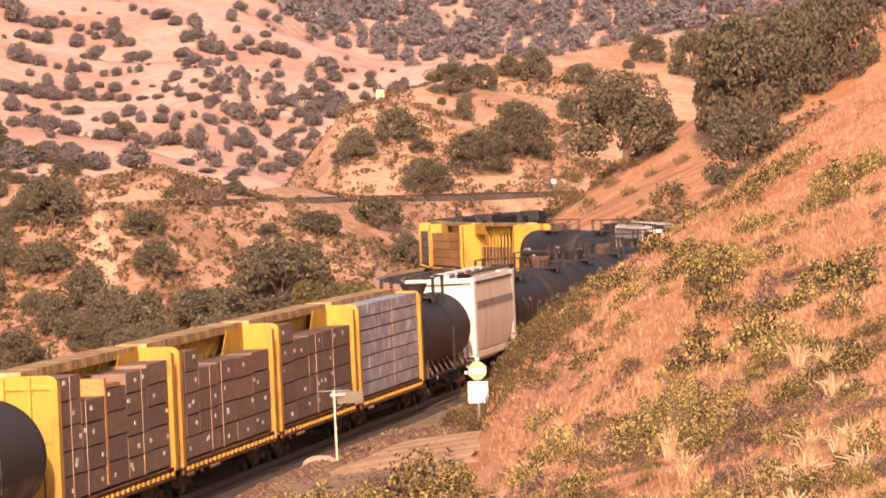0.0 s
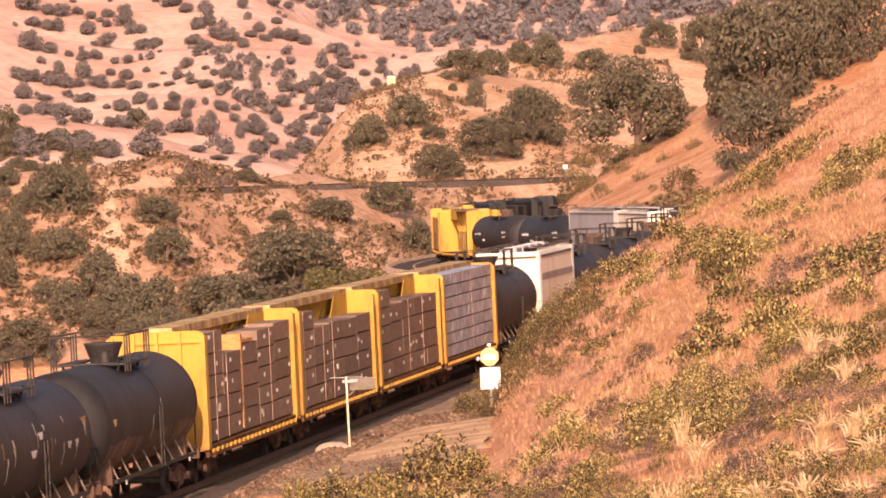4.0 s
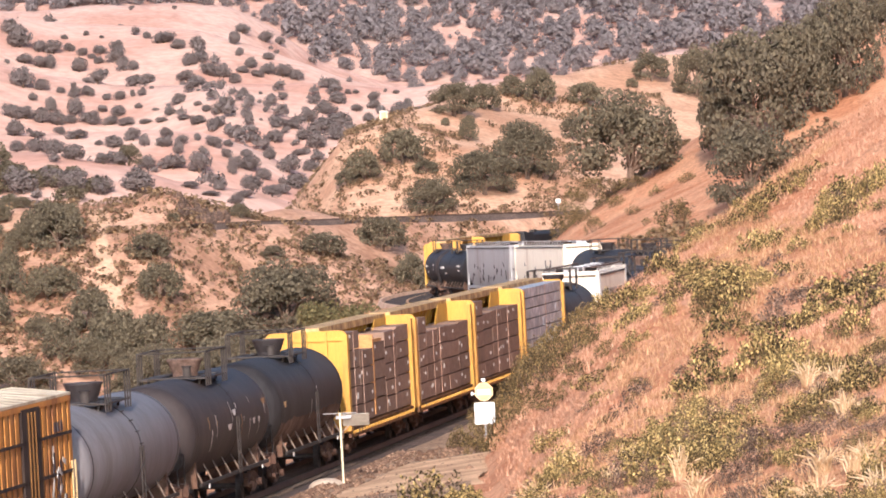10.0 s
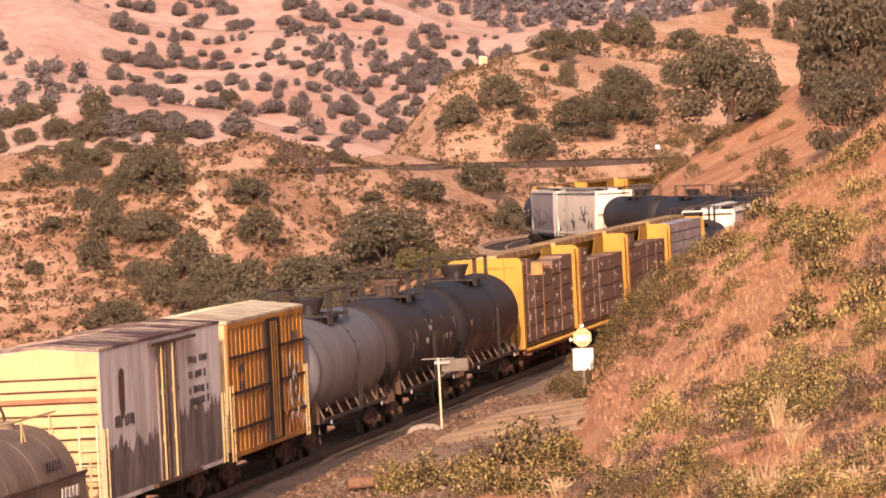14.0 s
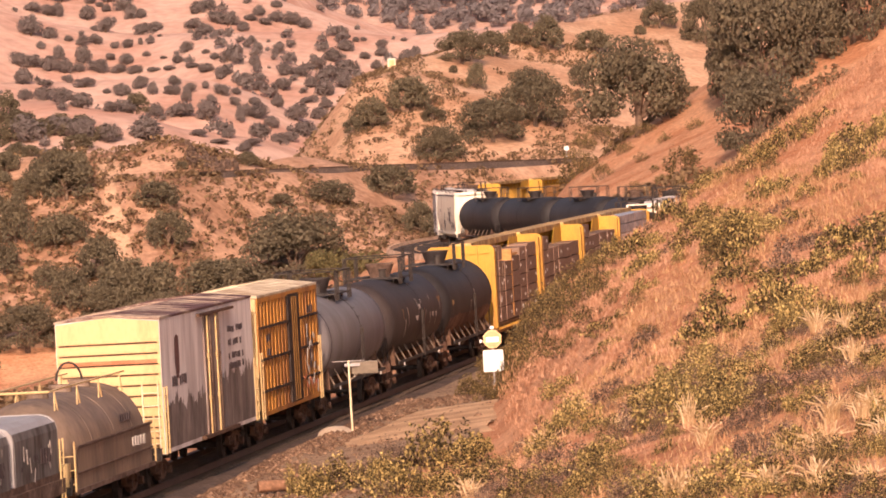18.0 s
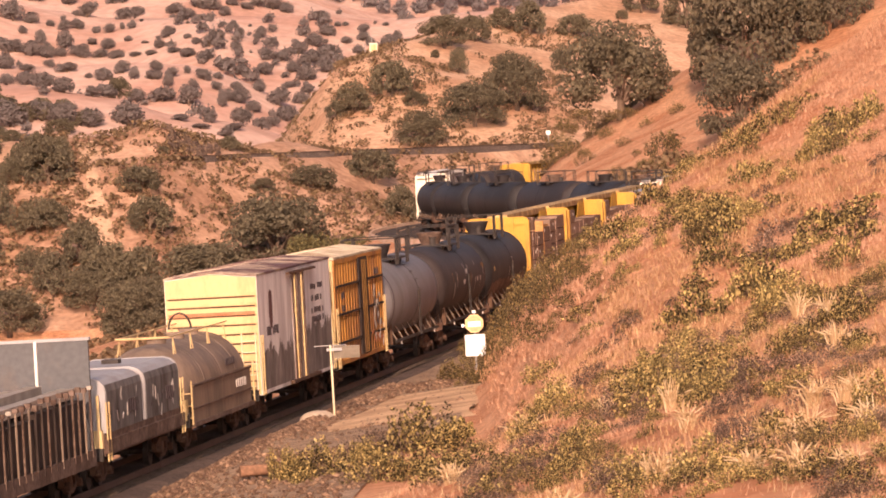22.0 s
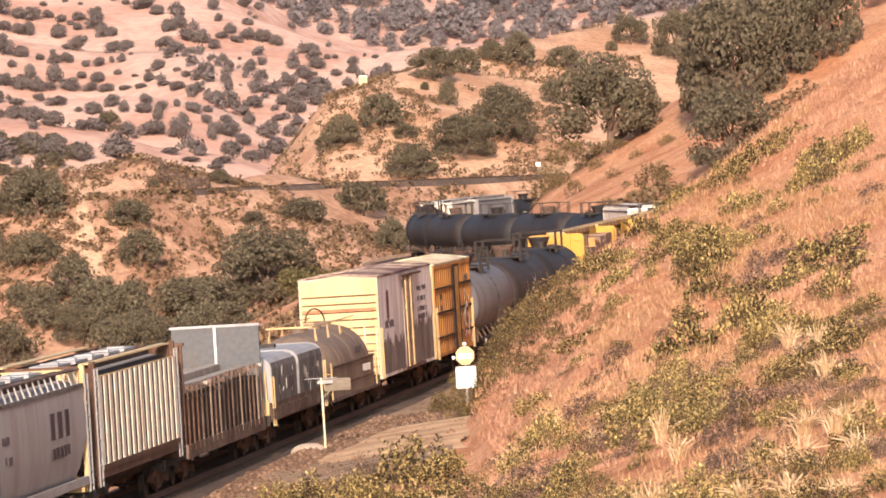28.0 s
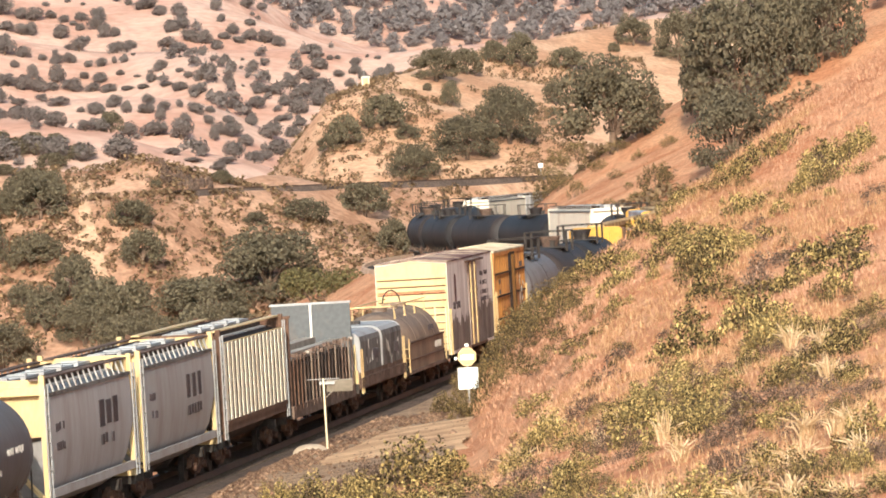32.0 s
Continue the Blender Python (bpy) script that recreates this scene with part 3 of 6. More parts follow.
RAVINE_OAKS = [(-10.4, 576, 11.5, 8.2), (-17.3, 566, 10.8, 5.7), (-22.4, 572, 4.9, 4), (-31.3, 558, 4.5, 4.5), (-28.7, 564, 4.8, 5.4), (-25.8, 557.5, 5.3, 5.8), (-33.2, 572, 4.9, 3.8), (-32.6, 583.5, 5.8, 5.3), (-37.1, 572.5, 3.8, 5.4), (-35, 549, 7.3, 5), (-23.5, 580.5, 4.7, 3), (-0.8, 616.5, 5.9, 4.4), (2, 600, 4, 4), (-37.9, 566.5, 3.8, 3.8), (-6.8, 602, 5.2, 2.9), (-11.8, 596, 2.8, 1.7)]
FAR_OAKS_A = [(-100.9, 1905, 2.5, 1.8), (-94.3, 1913, 2.2, 1.8), (-89.3, 1909, 1.8, 1.1), (-88.9, 1885, 4.3, 3.6), (-83.4, 1888, 5.0, 4.0), (-83.4, 1872, 6.4, 5.4), (-80.7, 1860, 4.3, 5.3), (-77.5, 1860, 3.5, 3.5), (-117.4, 1896, 6.2, 5.4), (-114.0, 1882, 9.0, 7.2), (-107.9, 1882, 5.0, 4.3), (-103.5, 1883, 6.1, 4.7), (-98.7, 1889, 4.0, 2.9), (-94.4, 1883, 4.0, 3.2), (-94.5, 1861, 6.0, 5.0), (-91.2, 1879, 2.9, 1.8), (-88.8, 1872, 3.6, 2.5), (-111.3, 1862, 6.0, 3.6), (-106.8, 1861, 5.3, 3.9), (-103.6, 1863, 4.6, 4.6), (-116.6, 1856, 1.8, 1.8), (-85.4, 1414, 5.9, 5.4), (-81.1, 1416, 4.1, 3.0)]
FAR_OAKS_B = [(-82.7, 1404, 2.4, 1.9), (-76.5, 1416, 2.2, 1.9), (-71.1, 1432, 1.9, 1.4), (-68.5, 1432, 4.6, 3.8), (-59.3, 1431, 4.6, 3.3), (-72.5, 1844, 4.6, 3.2), (-59.5, 1417, 1.4, 1.9), (-56.9, 1417, 1.6, 1.9), (-55.2, 1423, 1.4, 0.8), (-73.1, 1414, 3.2, 2.7), (-70.2, 1417, 3.5, 2.7), (-62.6, 1415, 3.2, 2.7), (-65.6, 1415, 1.9, 1.2), (-78.1, 1398, 2.9, 3.7), (-72.3, 1397, 4.3, 4.5), (-57.7, 1403, 2.1, 1.6), (-66.4, 1403, 2.9, 1.9), (-62.2, 1399, 4.0, 2.7), (-86.5, 1384, 4.8, 4.0), (-83.4, 1386, 5.3, 3.2), (-79.5, 1386, 4.8, 4.0), (-76.2, 1386, 4.0, 3.7), (-73.0, 1389, 2.9, 2.6)]
FAR_OAKS_C = [(-68.5, 1391, 5.3, 3.2), (-63.9, 1391, 4.0, 2.4), (-59.9, 1389, 4.0, 2.4), (-55.6, 1387, 3.4, 1.3), (-51.7, 1384, 3.4, 1.3), (-49.8, 1388, 3.4, 2.1), (-46.2, 1378, 3.9, 1.2), (-47.8, 1396, 3.5, 2.7), (-53.5, 1397, 1.9, 0.8), (-69.0, 1898, 8.3, 4.3), (-64.2, 1888, 5.4, 3.6), (-74.6, 1906, 2.9, 2.5), (-57.9, 1887, 5.4, 4.0), (-60.6, 1845, 6.3, 3.9), (-45.0, 1410, 3.8, 2.1), (-56.6, 1869, 6.1, 3.9), (-53.7, 1853, 6.0, 4.9), (-49.3, 1853, 5.3, 4.9), (-60.1, 1865, 5.3, 4.3), (-43.5, 1404, 1.1, 0.7), (-38.1, 1402, 0.8, 0.8), (-37.5, 1386, 1.3, 1.1), (-37.9, 1374, 3.9, 3.4)]
FAR_OAKS_D = [(-43.2, 1388, 2.1, 1.3), (-41.0, 1380, 2.6, 1.8), (-42.8, 1370, 4.4, 2.3), (-38.7, 1362, 4.9, 2.3), (-34.6, 1352, 2.6, 1.5), (-49.2, 1164, 3.3, 2.7), (-42.8, 1166, 2.7, 2.2), (-39.7, 1160, 2.9, 2.4), (-40.1, 1152, 2.4, 3.1), (-52.9, 1159, 3.8, 2.7), (-55.8, 1161, 1.8, 1.1), (-46.8, 1158, 2.2, 2.9), (-43.5, 1158, 3.3, 2.0), (-36.6, 1164, 1.6, 1.6), (-33.5, 1162, 3.3, 2.7), (-30.7, 1166, 2.0, 1.6), (-50.4, 1150, 2.6, 2.4), (-72.4, 1164, 4.0, 3.3), (-68.0, 1165, 3.3, 1.6), (-64.0, 1173, 2.5, 1.6), (-60.4, 1167, 4.5, 2.0), (-67.4, 1153, 4.4, 3.3), (-48.9, 878, 3.7, 2.8)]
FAR_OAKS_E = [(-46.0, 878, 3.7, 2.5), (-54.7, 885, 2.9, 1.7), (-46.5, 1901, 4.3, 5.1), (-44.5, 1885, 2.9, 2.9), (-52.9, 2302, 6.1, 4.4), (-44.5, 2311, 6.6, 5.3), (-39.2, 2325, 5.3, 3.5), (-35.6, 1885, 4.0, 2.5), (-40.7, 1869, 4.3, 3.6), (-35.4, 1864, 5.3, 4.3), (-31.0, 1864, 6.0, 4.6), (-26.6, 1864, 5.3, 3.6), (-38.9, 1858, 4.2, 2.8), (-43.3, 1861, 4.3, 2.5), (-45.7, 1847, 4.2, 3.5), (-32.7, 1394, 2.7, 2.1), (-30.9, 1382, 2.6, 3.4), (-31.4, 1368, 2.9, 2.9), (-30.6, 1618, 3.7, 3.7), (-35.3, 1394, 1.1, 0.8), (-13.7, 1642, 4.7, 3.4), (-9.5, 1638, 2.2, 1.6), (-7.4, 1640, 2.2, 1.2)]
FAR_OAKS_F = [(3.7, 1642, 2.2, 1.3), (0.9, 1644, 1.1, 1.1), (-7.3, 1620, 3.4, 2.2), (-2.6, 1634, 3.7, 2.8), (-2.7, 1624, 3.7, 3.1), (-12.4, 1626, 5.0, 3.7), (-15.7, 1612, 5.2, 4.0), (-18.1, 1624, 2.5, 3.1), (-20.3, 1602, 5.2, 4.0), (-24.5, 1364, 4.2, 2.9), (-21.3, 1364, 4.7, 2.6), (4.9, 1614, 6.2, 4.9), (6.6, 1622, 3.1, 4.0), (-4.3, 1610, 3.7, 2.5), (-0.7, 1618, 2.8, 3.4), (9.6, 1622, 2.5, 1.2), (-14.8, 1361, 5.7, 3.9), (-12.0, 1600, 7.6, 5.2), (-10.9, 1353, 5.2, 3.3), (-15.4, 1345, 5.1, 4.4), (-18.6, 1353, 3.6, 2.6), (-25.0, 1348, 4.4, 3.3), (-33.3, 1350, 3.9, 3.1)]
FAR_OAKS_G = [(-30.1, 1346, 3.8, 2.6), (-19.8, 1337, 3.1, 1.8), (-15.4, 1333, 3.0, 2.3), (-27.2, 1162, 2.7, 1.8), (-45.7, 1140, 3.7, 2.6), (-40.9, 1140, 5.4, 3.3), (-35.9, 1138, 5.0, 4.3), (-35.2, 1152, 2.2, 2.2), (-30.9, 1156, 2.2, 2.2), (-28.6, 1150, 2.4, 2.8), (-26.5, 1152, 4.4, 3.3), (-22.9, 1169, 2.9, 2.7), (-20.1, 886, 3.7, 2.9), (-17.2, 885, 2.9, 1.9), (-19.1, 1165, 4.9, 3.8), (-17.4, 1155, 4.8, 3.7), (-20.0, 1145, 3.3, 2.2), (-16.6, 1323, 4.5, 3.0), (-29.6, 1144, 2.2, 3.3), (-29.0, 876, 2.8, 1.2), (-24.5, 879, 2.3, 1.8), (-26.0, 873, 3.0, 0.8), (-21.2, 877, 3.3, 1.3)]
FAR_OAKS_H = [(-22.3, 871, 2.5, 1.5), (-23.8, 1149, 3.3, 2.4), (-42.4, 1158, 2.6, 2.2), (-39.5, 880, 2.9, 1.5), (-41.8, 878, 2.8, 1.7), (-52.7, 855, 5.1, 4.2), (-48.3, 857, 4.2, 3.6), (-45.0, 856, 4.2, 3.8), (-41.4, 857, 4.1, 2.9), (-36.2, 862, 5.4, 3.8), (-49.8, 844, 4.8, 1.9), (-53.7, 843, 3.5, 3.2)]
SAGE_BUSHES_A = [(7.2, 194.9, 1.11, 0.74), (7.7, 191.3, 0.91, 0.66), (7.4, 175.3, 0.83, 0.5), (6.8, 171.4, 0.65, 0.59), (6.6, 164.4, 0.47, 0.38), (9.4, 208.8, 0.8, 0.8), (9.6, 202.8, 0.58, 0.77), (9.6, 191.8, 0.91, 0.55), (8.3, 170.8, 0.98, 0.59), (7.7, 165.8, 0.32, 0.47), (9.1, 164.7, 1.1, 0.94), (9.9, 191.2, 1.09, 0.55), (10.4, 185.2, 0.88, 0.42), (10.7, 211.7, 1.01, 0.48), (12.0, 233.7, 0.53, 0.49), (11.4, 213.2, 0.81, 0.49), (11.9, 213.2, 0.81, 0.28), (12.7, 207.1, 1.18, 0.79), (13.5, 208.1, 1.19, 0.99), (13.8, 235.1, 0.67, 0.54), (11.7, 191.1, 0.73, 0.73), (12.3, 189.6, 0.72, 0.43), (11.1, 185.2, 0.53, 0.28), (10.9, 164.6, 0.63, 0.41)]
SAGE_BUSHES_B = [(12.8, 191.6, 0.44, 0.22), (13.2, 188.0, 0.43, 0.29), (13.8, 185.0, 1.06, 1.06), (14.7, 191.4, 1.28, 0.91), (15.3, 189.4, 1.08, 0.9), (13.9, 188.5, 0.54, 0.54), (13.1, 169.5, 0.29, 0.29), (12.5, 162.0, 0.22, 0.19), (9.9, 167.7, 0.96, 0.32), (15.2, 212.4, 0.81, 0.61), (15.9, 191.8, 0.73, 0.73), (9.5, 166.2, 0.95, 0.48), (10.1, 163.2, 0.93, 0.47), (9.7, 185.7, 1.06, 0.46), (11.5, 155.6, 0.89, 0.36), (12.3, 153.5, 0.88, 0.53), (9.2, 159.7, 0.91, 0.76), (8.9, 165.3, 0.63, 0.47), (8.5, 153.8, 0.88, 0.59), (9.1, 152.2, 0.58, 0.29), (8.0, 150.3, 0.86, 0.49), (6.9, 130.3, 0.87, 0.74), (8.0, 132.2, 0.76, 0.76), (8.6, 133.7, 0.76, 0.64)]
SAGE_BUSHES_C = [(9.5, 150.7, 0.86, 0.43), (11.1, 152.1, 0.87, 0.73), (10.7, 149.1, 0.71, 0.43), (10.1, 146.6, 0.7, 0.56), (10.2, 131.6, 0.63, 0.63), (11.3, 141.0, 0.81, 0.67), (12.0, 151.5, 0.87, 0.58), (7.3, 110.7, 0.84, 0.74), (7.6, 108.2, 0.83, 0.62), (7.7, 97.7, 0.65, 0.56), (7.3, 98.2, 0.75, 0.37), (4.1, 152.4, 1.16, 0.44), (3.0, 106.9, 0.71, 0.61), (2.8, 108.9, 0.41, 0.41), (4.1, 91.3, 1.04, 0.7), (3.9, 94.9, 0.72, 0.45), (4.6, 105.9, 0.81, 0.5), (5.0, 101.3, 0.68, 0.48), (4.1, 109.4, 0.63, 0.21), (5.3, 153.9, 0.59, 0.29), (5.3, 159.9, 0.91, 0.3), (4.3, 88.8, 0.68, 0.51), (4.8, 88.3, 0.59, 0.42), (5.2, 92.3, 0.44, 0.35)]
SAGE_BUSHES_D = [(6.3, 93.8, 0.63, 0.36), (5.6, 82.8, 0.63, 0.32), (5.4, 106.3, 0.71, 0.51), (4.5, 69.8, 0.47, 0.33), (4.8, 60.7, 0.35, 0.29), (6.7, 85.2, 0.49, 0.33), (1.2, 89.9, 0.69, 0.34), (1.6, 86.4, 0.58, 0.41), (2.0, 86.9, 0.5, 0.33), (2.6, 83.9, 0.64, 0.48), (2.9, 88.4, 0.59, 0.34), (2.8, 81.9, 0.39, 0.31), (2.4, 82.4, 0.47, 0.31), (1.8, 169.4, 0.65, 0.65), (-1.9, 162.3, 1.39, 0.93), (-2.9, 162.3, 1.08, 0.93), (-1.0, 164.8, 0.94, 0.78), (0.8, 166.9, 1.91, 1.27), (-0.4, 157.8, 1.5, 0.9), (0.6, 89.9, 0.6, 0.43), (3.3, 57.8, 0.44, 0.22), (4.1, 56.8, 0.43, 0.27), (2.9, 58.9, 0.39, 0.22), (3.7, 57.3, 0.33, 0.22)]
SAGE_BUSHES_E = [(4.3, 55.3, 0.42, 0.26)]
BANK_BUSHES = [(5.0, 194.4, 1.11, 0.56), (4.4, 194.4, 1.11, 1.11), (4.9, 185.9, 0.88, 0.71), (4.1, 242.9, 1.39, 1.16), (2.9, 210.9, 1.0, 1.0), (6.4, 211.9, 1.21, 0.52), (6.9, 209.4, 1.4, 0.6), (5.9, 166.9, 0.48, 0.41), (6.2, 162.4, 0.37, 0.28), (4.0, 182.4, 1.04, 0.52), (4.5, 170.9, 1.14, 0.42), (5.3, 167.4, 0.8, 0.41), (3.4, 202.5, 1.0, 0.7), (3.9, 206, 1.2, 1.0), (4.6, 207, 1.5, 1.1), (5.6, 209, 1.6, 1.1), (4.2, 200, 1.1, 0.8), (5.2, 214, 1.5, 1.1), (4.4, 196, 1.2, 1.1), (4.7, 189, 1.3, 1.1), (4.9, 183, 1.3, 1.0), (5.6, 178, 1.3, 0.9), (3.8, 204, 1.1, 0.9)]
DEAD_BUSHES = [(10.3, 155.7, 0.89, 0.59), (9.8, 152.2, 0.87, 0.58), (6.1, 149.8, 0.71, 0.43), (3.5, 91.4, 0.61, 0.52), (5.1, 133.9, 0.51, 0.38), (5.5, 87.3, 0.75, 0.42), (4.9, 83.3, 0.56, 0.48), (6.3, 80.2, 0.69, 0.31), (4.8, 75.8, 0.43, 0.29), (2.1, 85.4, 0.57, 0.33), (4.3, 76.8, 0.51, 0.29), (4.5, 63.8, 0.43, 0.24), (5.7, 103.8, 0.69, 0.4), (6.3, 105.3, 0.6, 0.3), (8.2, 100.6, 0.48, 0.38)]
STALK_CLUMPS = [(5.3, 74.8, 0.57, 0.29), (5.5, 69.7, 0.47, 0.37), (4.1, 82.8, 0.47, 0.32), (6.6, 87.7, 0.5, 0.33), (2.6, 59.9, 0.4, 0.29), (2.8, 60.4, 0.35, 0.23), (4.4, 69.8, 0.4, 0.27), (7.4, 99.7, 0.57, 0.38), (3.1, 111.4, 0.53, 0.42), (3.9, 57.3, 0.38, 0.27), (4.3, 56.3, 0.32, 0.22), (3.5, 58.3, 0.39, 0.22), (3.3, 92.4, 0.35, 0.26)]
SPUR_BUSHES = [(20.0, 519.1, 1.19, 1.09), (20.8, 502.6, 1.25, 0.67), (22.9, 476.9, 2.28, 2.19), (25.8, 508.8, 1.26, 0.87), (23.3, 513.4, 1.18, 0.69), (21.8, 523.0, 2.5, 0.7), (15.5, 527.3, 2.01, 2.01), (16.9, 523.2, 1.5, 1.5), (17.5, 506.7, 1.45, 1.26), (19.2, 481.6, 1.38, 0.83), (22.1, 465.5, 1.16, 0.98), (21.1, 488.0, 0.65, 0.56), (21.2, 673.1, 1.93, 1.67), (19.0, 524.6, 1.2, 1.0), (21.1, 474.0, 1.36, 0.9), (24.2, 463.9, 1.77, 0.97), (24.1, 482.4, 1.38, 0.64), (23.5, 681.5, 1.95, 1.3), (20.1, 661.7, 2.27, 1.64)]
for k, (x, y, w, h) in enumerate(SPUR_OAKS):
    w, h = (w, h) if k in (0, 6) else (1.2 * w, 1.12 * h)
    oak(x, y, w, h, k, "broad evergreen oak with pale limbs on the golden spur" if k == 0 else "dark dense evergreen oak on the grassy spur", "oaks on the spur")
for k, (x, y, w, h) in enumerate(KNOLL_OAKS):
    oak(x, y, 1.12 * w, 1.1 * h, k + 3, "low dark oak on the golden knoll", "oaks on the knoll")
for k, (x, y, w, h) in enumerate(RAVINE_OAKS):
    oak(x, y, w, h, k + 1, "bushy oak on the bank of the ravine", "oaks in the ravine")
r = np.random.default_rng(77)
for k in range(15):
    y = r.uniform(534, 562)
    x = -0.053 * y + r.uniform(0, 1) ** 1.2 * 17
    w = r.uniform(3.5, 6.5)
    oak(x, y, w, w * r.uniform(0.65, 0.95), k, "bushy oak in the floor of the ravine", "oaks in the ravine")
for k in range(30):
    y = r.uniform(560, 660)
    x = -0.078 * y + r.uniform(0, 1) * 15
    w = r.uniform(2.0, 3.9)
    if abs(x + 30.2 - 3.6 * (612 - y) / 46) > 1.6:
        oak(x, y, w, w * r.uniform(0.7, 0.95), k + 1, "dark rounded oak on the steep bank", "oaks on the bank")
for k in range(8):
    y = r.uniform(505, 560)
    x = (0.062 + 0.03 * r.uniform(0, 1)) * y
    w = r.uniform(3.5, 6.5)
    oak(x, y, w, w * r.uniform(0.8, 1.1), k, "dense evergreen oak in the grove on the spur", "oaks on the spur")
for k, (x, y, w, h) in enumerate([(-15.2, 608.5, 2.6, 1.7), (-21.8, 602.5, 1.5, 1.1)]):
    oak(x, y, w, h, k + 4, "small dark oak among the rocks by the upper track", "oaks on the bank")

r = np.random.default_rng(81)
for k in range(30):
    y = r.uniform(800, 885)
    x = (-0.088 + 0.05 * r.uniform(0, 1)) * y
    w = r.uniform(2.6, 5.2)
    oak(x, y, w, w * r.uniform(0.75, 1.0), k + 2, "dark oak in the thicket behind the ravine", "oaks behind the ravine")
HOLLOW_OAKS = [(-57.8, 855.9, 5.2, 3.8), (-54.6, 857.1, 5.8, 3.8), (-51.3, 856.3, 5.0, 3.4), (-48.3, 858.0, 5.3, 3.5), (-45.4, 861.2, 3.6, 3.0), (-45.4, 850.7, 5.0, 2.9), (-42.0, 857.4, 4.6, 2.7), (-54.6, 865.1, 5.2, 2.8)]
for k, (x, y, w, h) in enumerate(HOLLOW_OAKS):
    oak(x, y, w, h, k + 1, "dark oak crowding the hollow below the pale hill", "oaks behind the ravine")
BROW_OAKS = [(-43.3, 620.9, 3.2, 3.0), (-40.8, 618.6, 3.7, 2.2), (-36.1, 607.9, 4.2, 3.5), (-32.5, 585.1, 3.5, 3.6), (-32.5, 606.1, 2.8, 3.3), (-36.2, 585.4, 2.4, 2.4), (-34.9, 613.5, 4.7, 2.2), (-41.4, 614.1, 3.6, 1.9)]
for k, (x, y, w, h) in enumerate(BROW_OAKS):
    oak(x, y, w, h, k + 5, "bushy oak in the dense stand above the ravine", "oaks in the ravine")


def lump_crown(rr, leaves, size, facing=1.5):
    """A rounded crown one metre wide and high: leaf sprays over and inside rounded masses."""
    lumps = []
    for j in range(7):
        a, q = j * 2.4 + rr.uniform(-0.4, 0.4), 0.26 * math.sqrt((j + 0.5) / 7)
        s = rr.uniform(0.19, 0.27)
        lumps.append((np.array([q * math.cos(a), q * math.sin(a), 0.62 - 0.9 * q + rr.uniform(-0.12, 0.1)]), np.array([s, s, s * rr.uniform(0.95, 1.3)])))
    p, d = crown_points(rr, leaves, lumps, 0.75)
    return leaf_quads(rr, p, d, size, facing)


def far_oak_meshes(seed):
    rr = np.random.default_rng(600 + seed)
    crown = quad_mesh("crown", *lump_crown(rr, 1700, 0.05), HAZED_LEAF)
    s = Shape().tube((0, 0, -0.15), (0.02, 0, 0.3), 0.05, 7, 0.035)
    for k in range(4):
        a = k * 1.57 + rr.uniform(-0.4, 0.4)
        s.tube((0.02, 0, 0.25), (0.22 * math.cos(a), 0.22 * math.sin(a), 0.55), 0.03, 5, 0.01)
    return crown, s.mesh("trunk", BARK, True)


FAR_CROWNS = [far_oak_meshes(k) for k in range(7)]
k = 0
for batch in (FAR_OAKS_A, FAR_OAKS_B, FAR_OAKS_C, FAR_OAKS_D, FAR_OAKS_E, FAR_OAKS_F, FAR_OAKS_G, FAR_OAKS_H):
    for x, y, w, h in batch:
        tree = tagged(new("oak_tree"), "rounded haze-greyed oak on a pale far hillside" if w < 5 else "broad haze-greyed oak standing out on a pale far hillside", "tree", "oaks on the far hills")
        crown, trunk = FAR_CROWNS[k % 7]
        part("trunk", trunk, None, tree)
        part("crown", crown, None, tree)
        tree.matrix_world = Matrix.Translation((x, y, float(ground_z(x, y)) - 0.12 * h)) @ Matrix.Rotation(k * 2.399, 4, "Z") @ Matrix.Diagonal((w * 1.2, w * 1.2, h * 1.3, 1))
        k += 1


def willow(x, y, w, h):
    r = np.random.default_rng(31)
    blobs = [((r.uniform(-3, 3), r.uniform(-1.5, 1.5), r.uniform(0.6, 1.7)), (1.3, 1.2, 1.0)) for _ in range(12)]
    p, d = crown_points(r, 3500, blobs, 0.5)
    bush = tagged(new("thicket"), "yellow-green leafy thicket below the bend", "shrub")
    part("foliage", quad_mesh("foliage", *leaf_quads(r, p, d, 0.16), WILLOW), None, bush)
    s = Shape()
    for b in blobs:
        s.tube((b[0][0] * 0.4, b[0][1] * 0.4, -0.5), b[0], 0.06, 5, 0.02)
    part("stem", s, BARK, bush)
    bush.matrix_world = Matrix.Translation((x, y, float(ground_z(x, y)))) @ Matrix.Diagonal((w / 7.5, 1, h / 2.6, 1))


willow(-4.4, 500.0, 7.0, 2.6)


def shrub_meshes(seed, leaves, size):
    """A bush about 2 m wide and 1.2 m high, leafy down to the ground: upright sprays in clumps."""
    r = np.random.default_rng(100 + seed)
    blobs, s = [], Shape()
    for k in range(34):
        a, rad = k * 2.4 + r.uniform(-0.3, 0.3), 0.95 * math.sqrt((k + 0.5) / 34)
        c = (rad * math.cos(a), rad * math.sin(a), max(0.08, 0.68 - 0.6 * rad * rad + r.uniform(-0.3, 0.22)))
        q = r.uniform(0.1, 0.25)
        blobs.append((c, (q, q, q * r.uniform(0.9, 1.7))))
        if k % 2:
            s.tube((c[0] * 0.3, c[1] * 0.3, -0.15), c, 0.018, 4, 0.006)
    p, d = crown_points(r, leaves, blobs, 0.7)
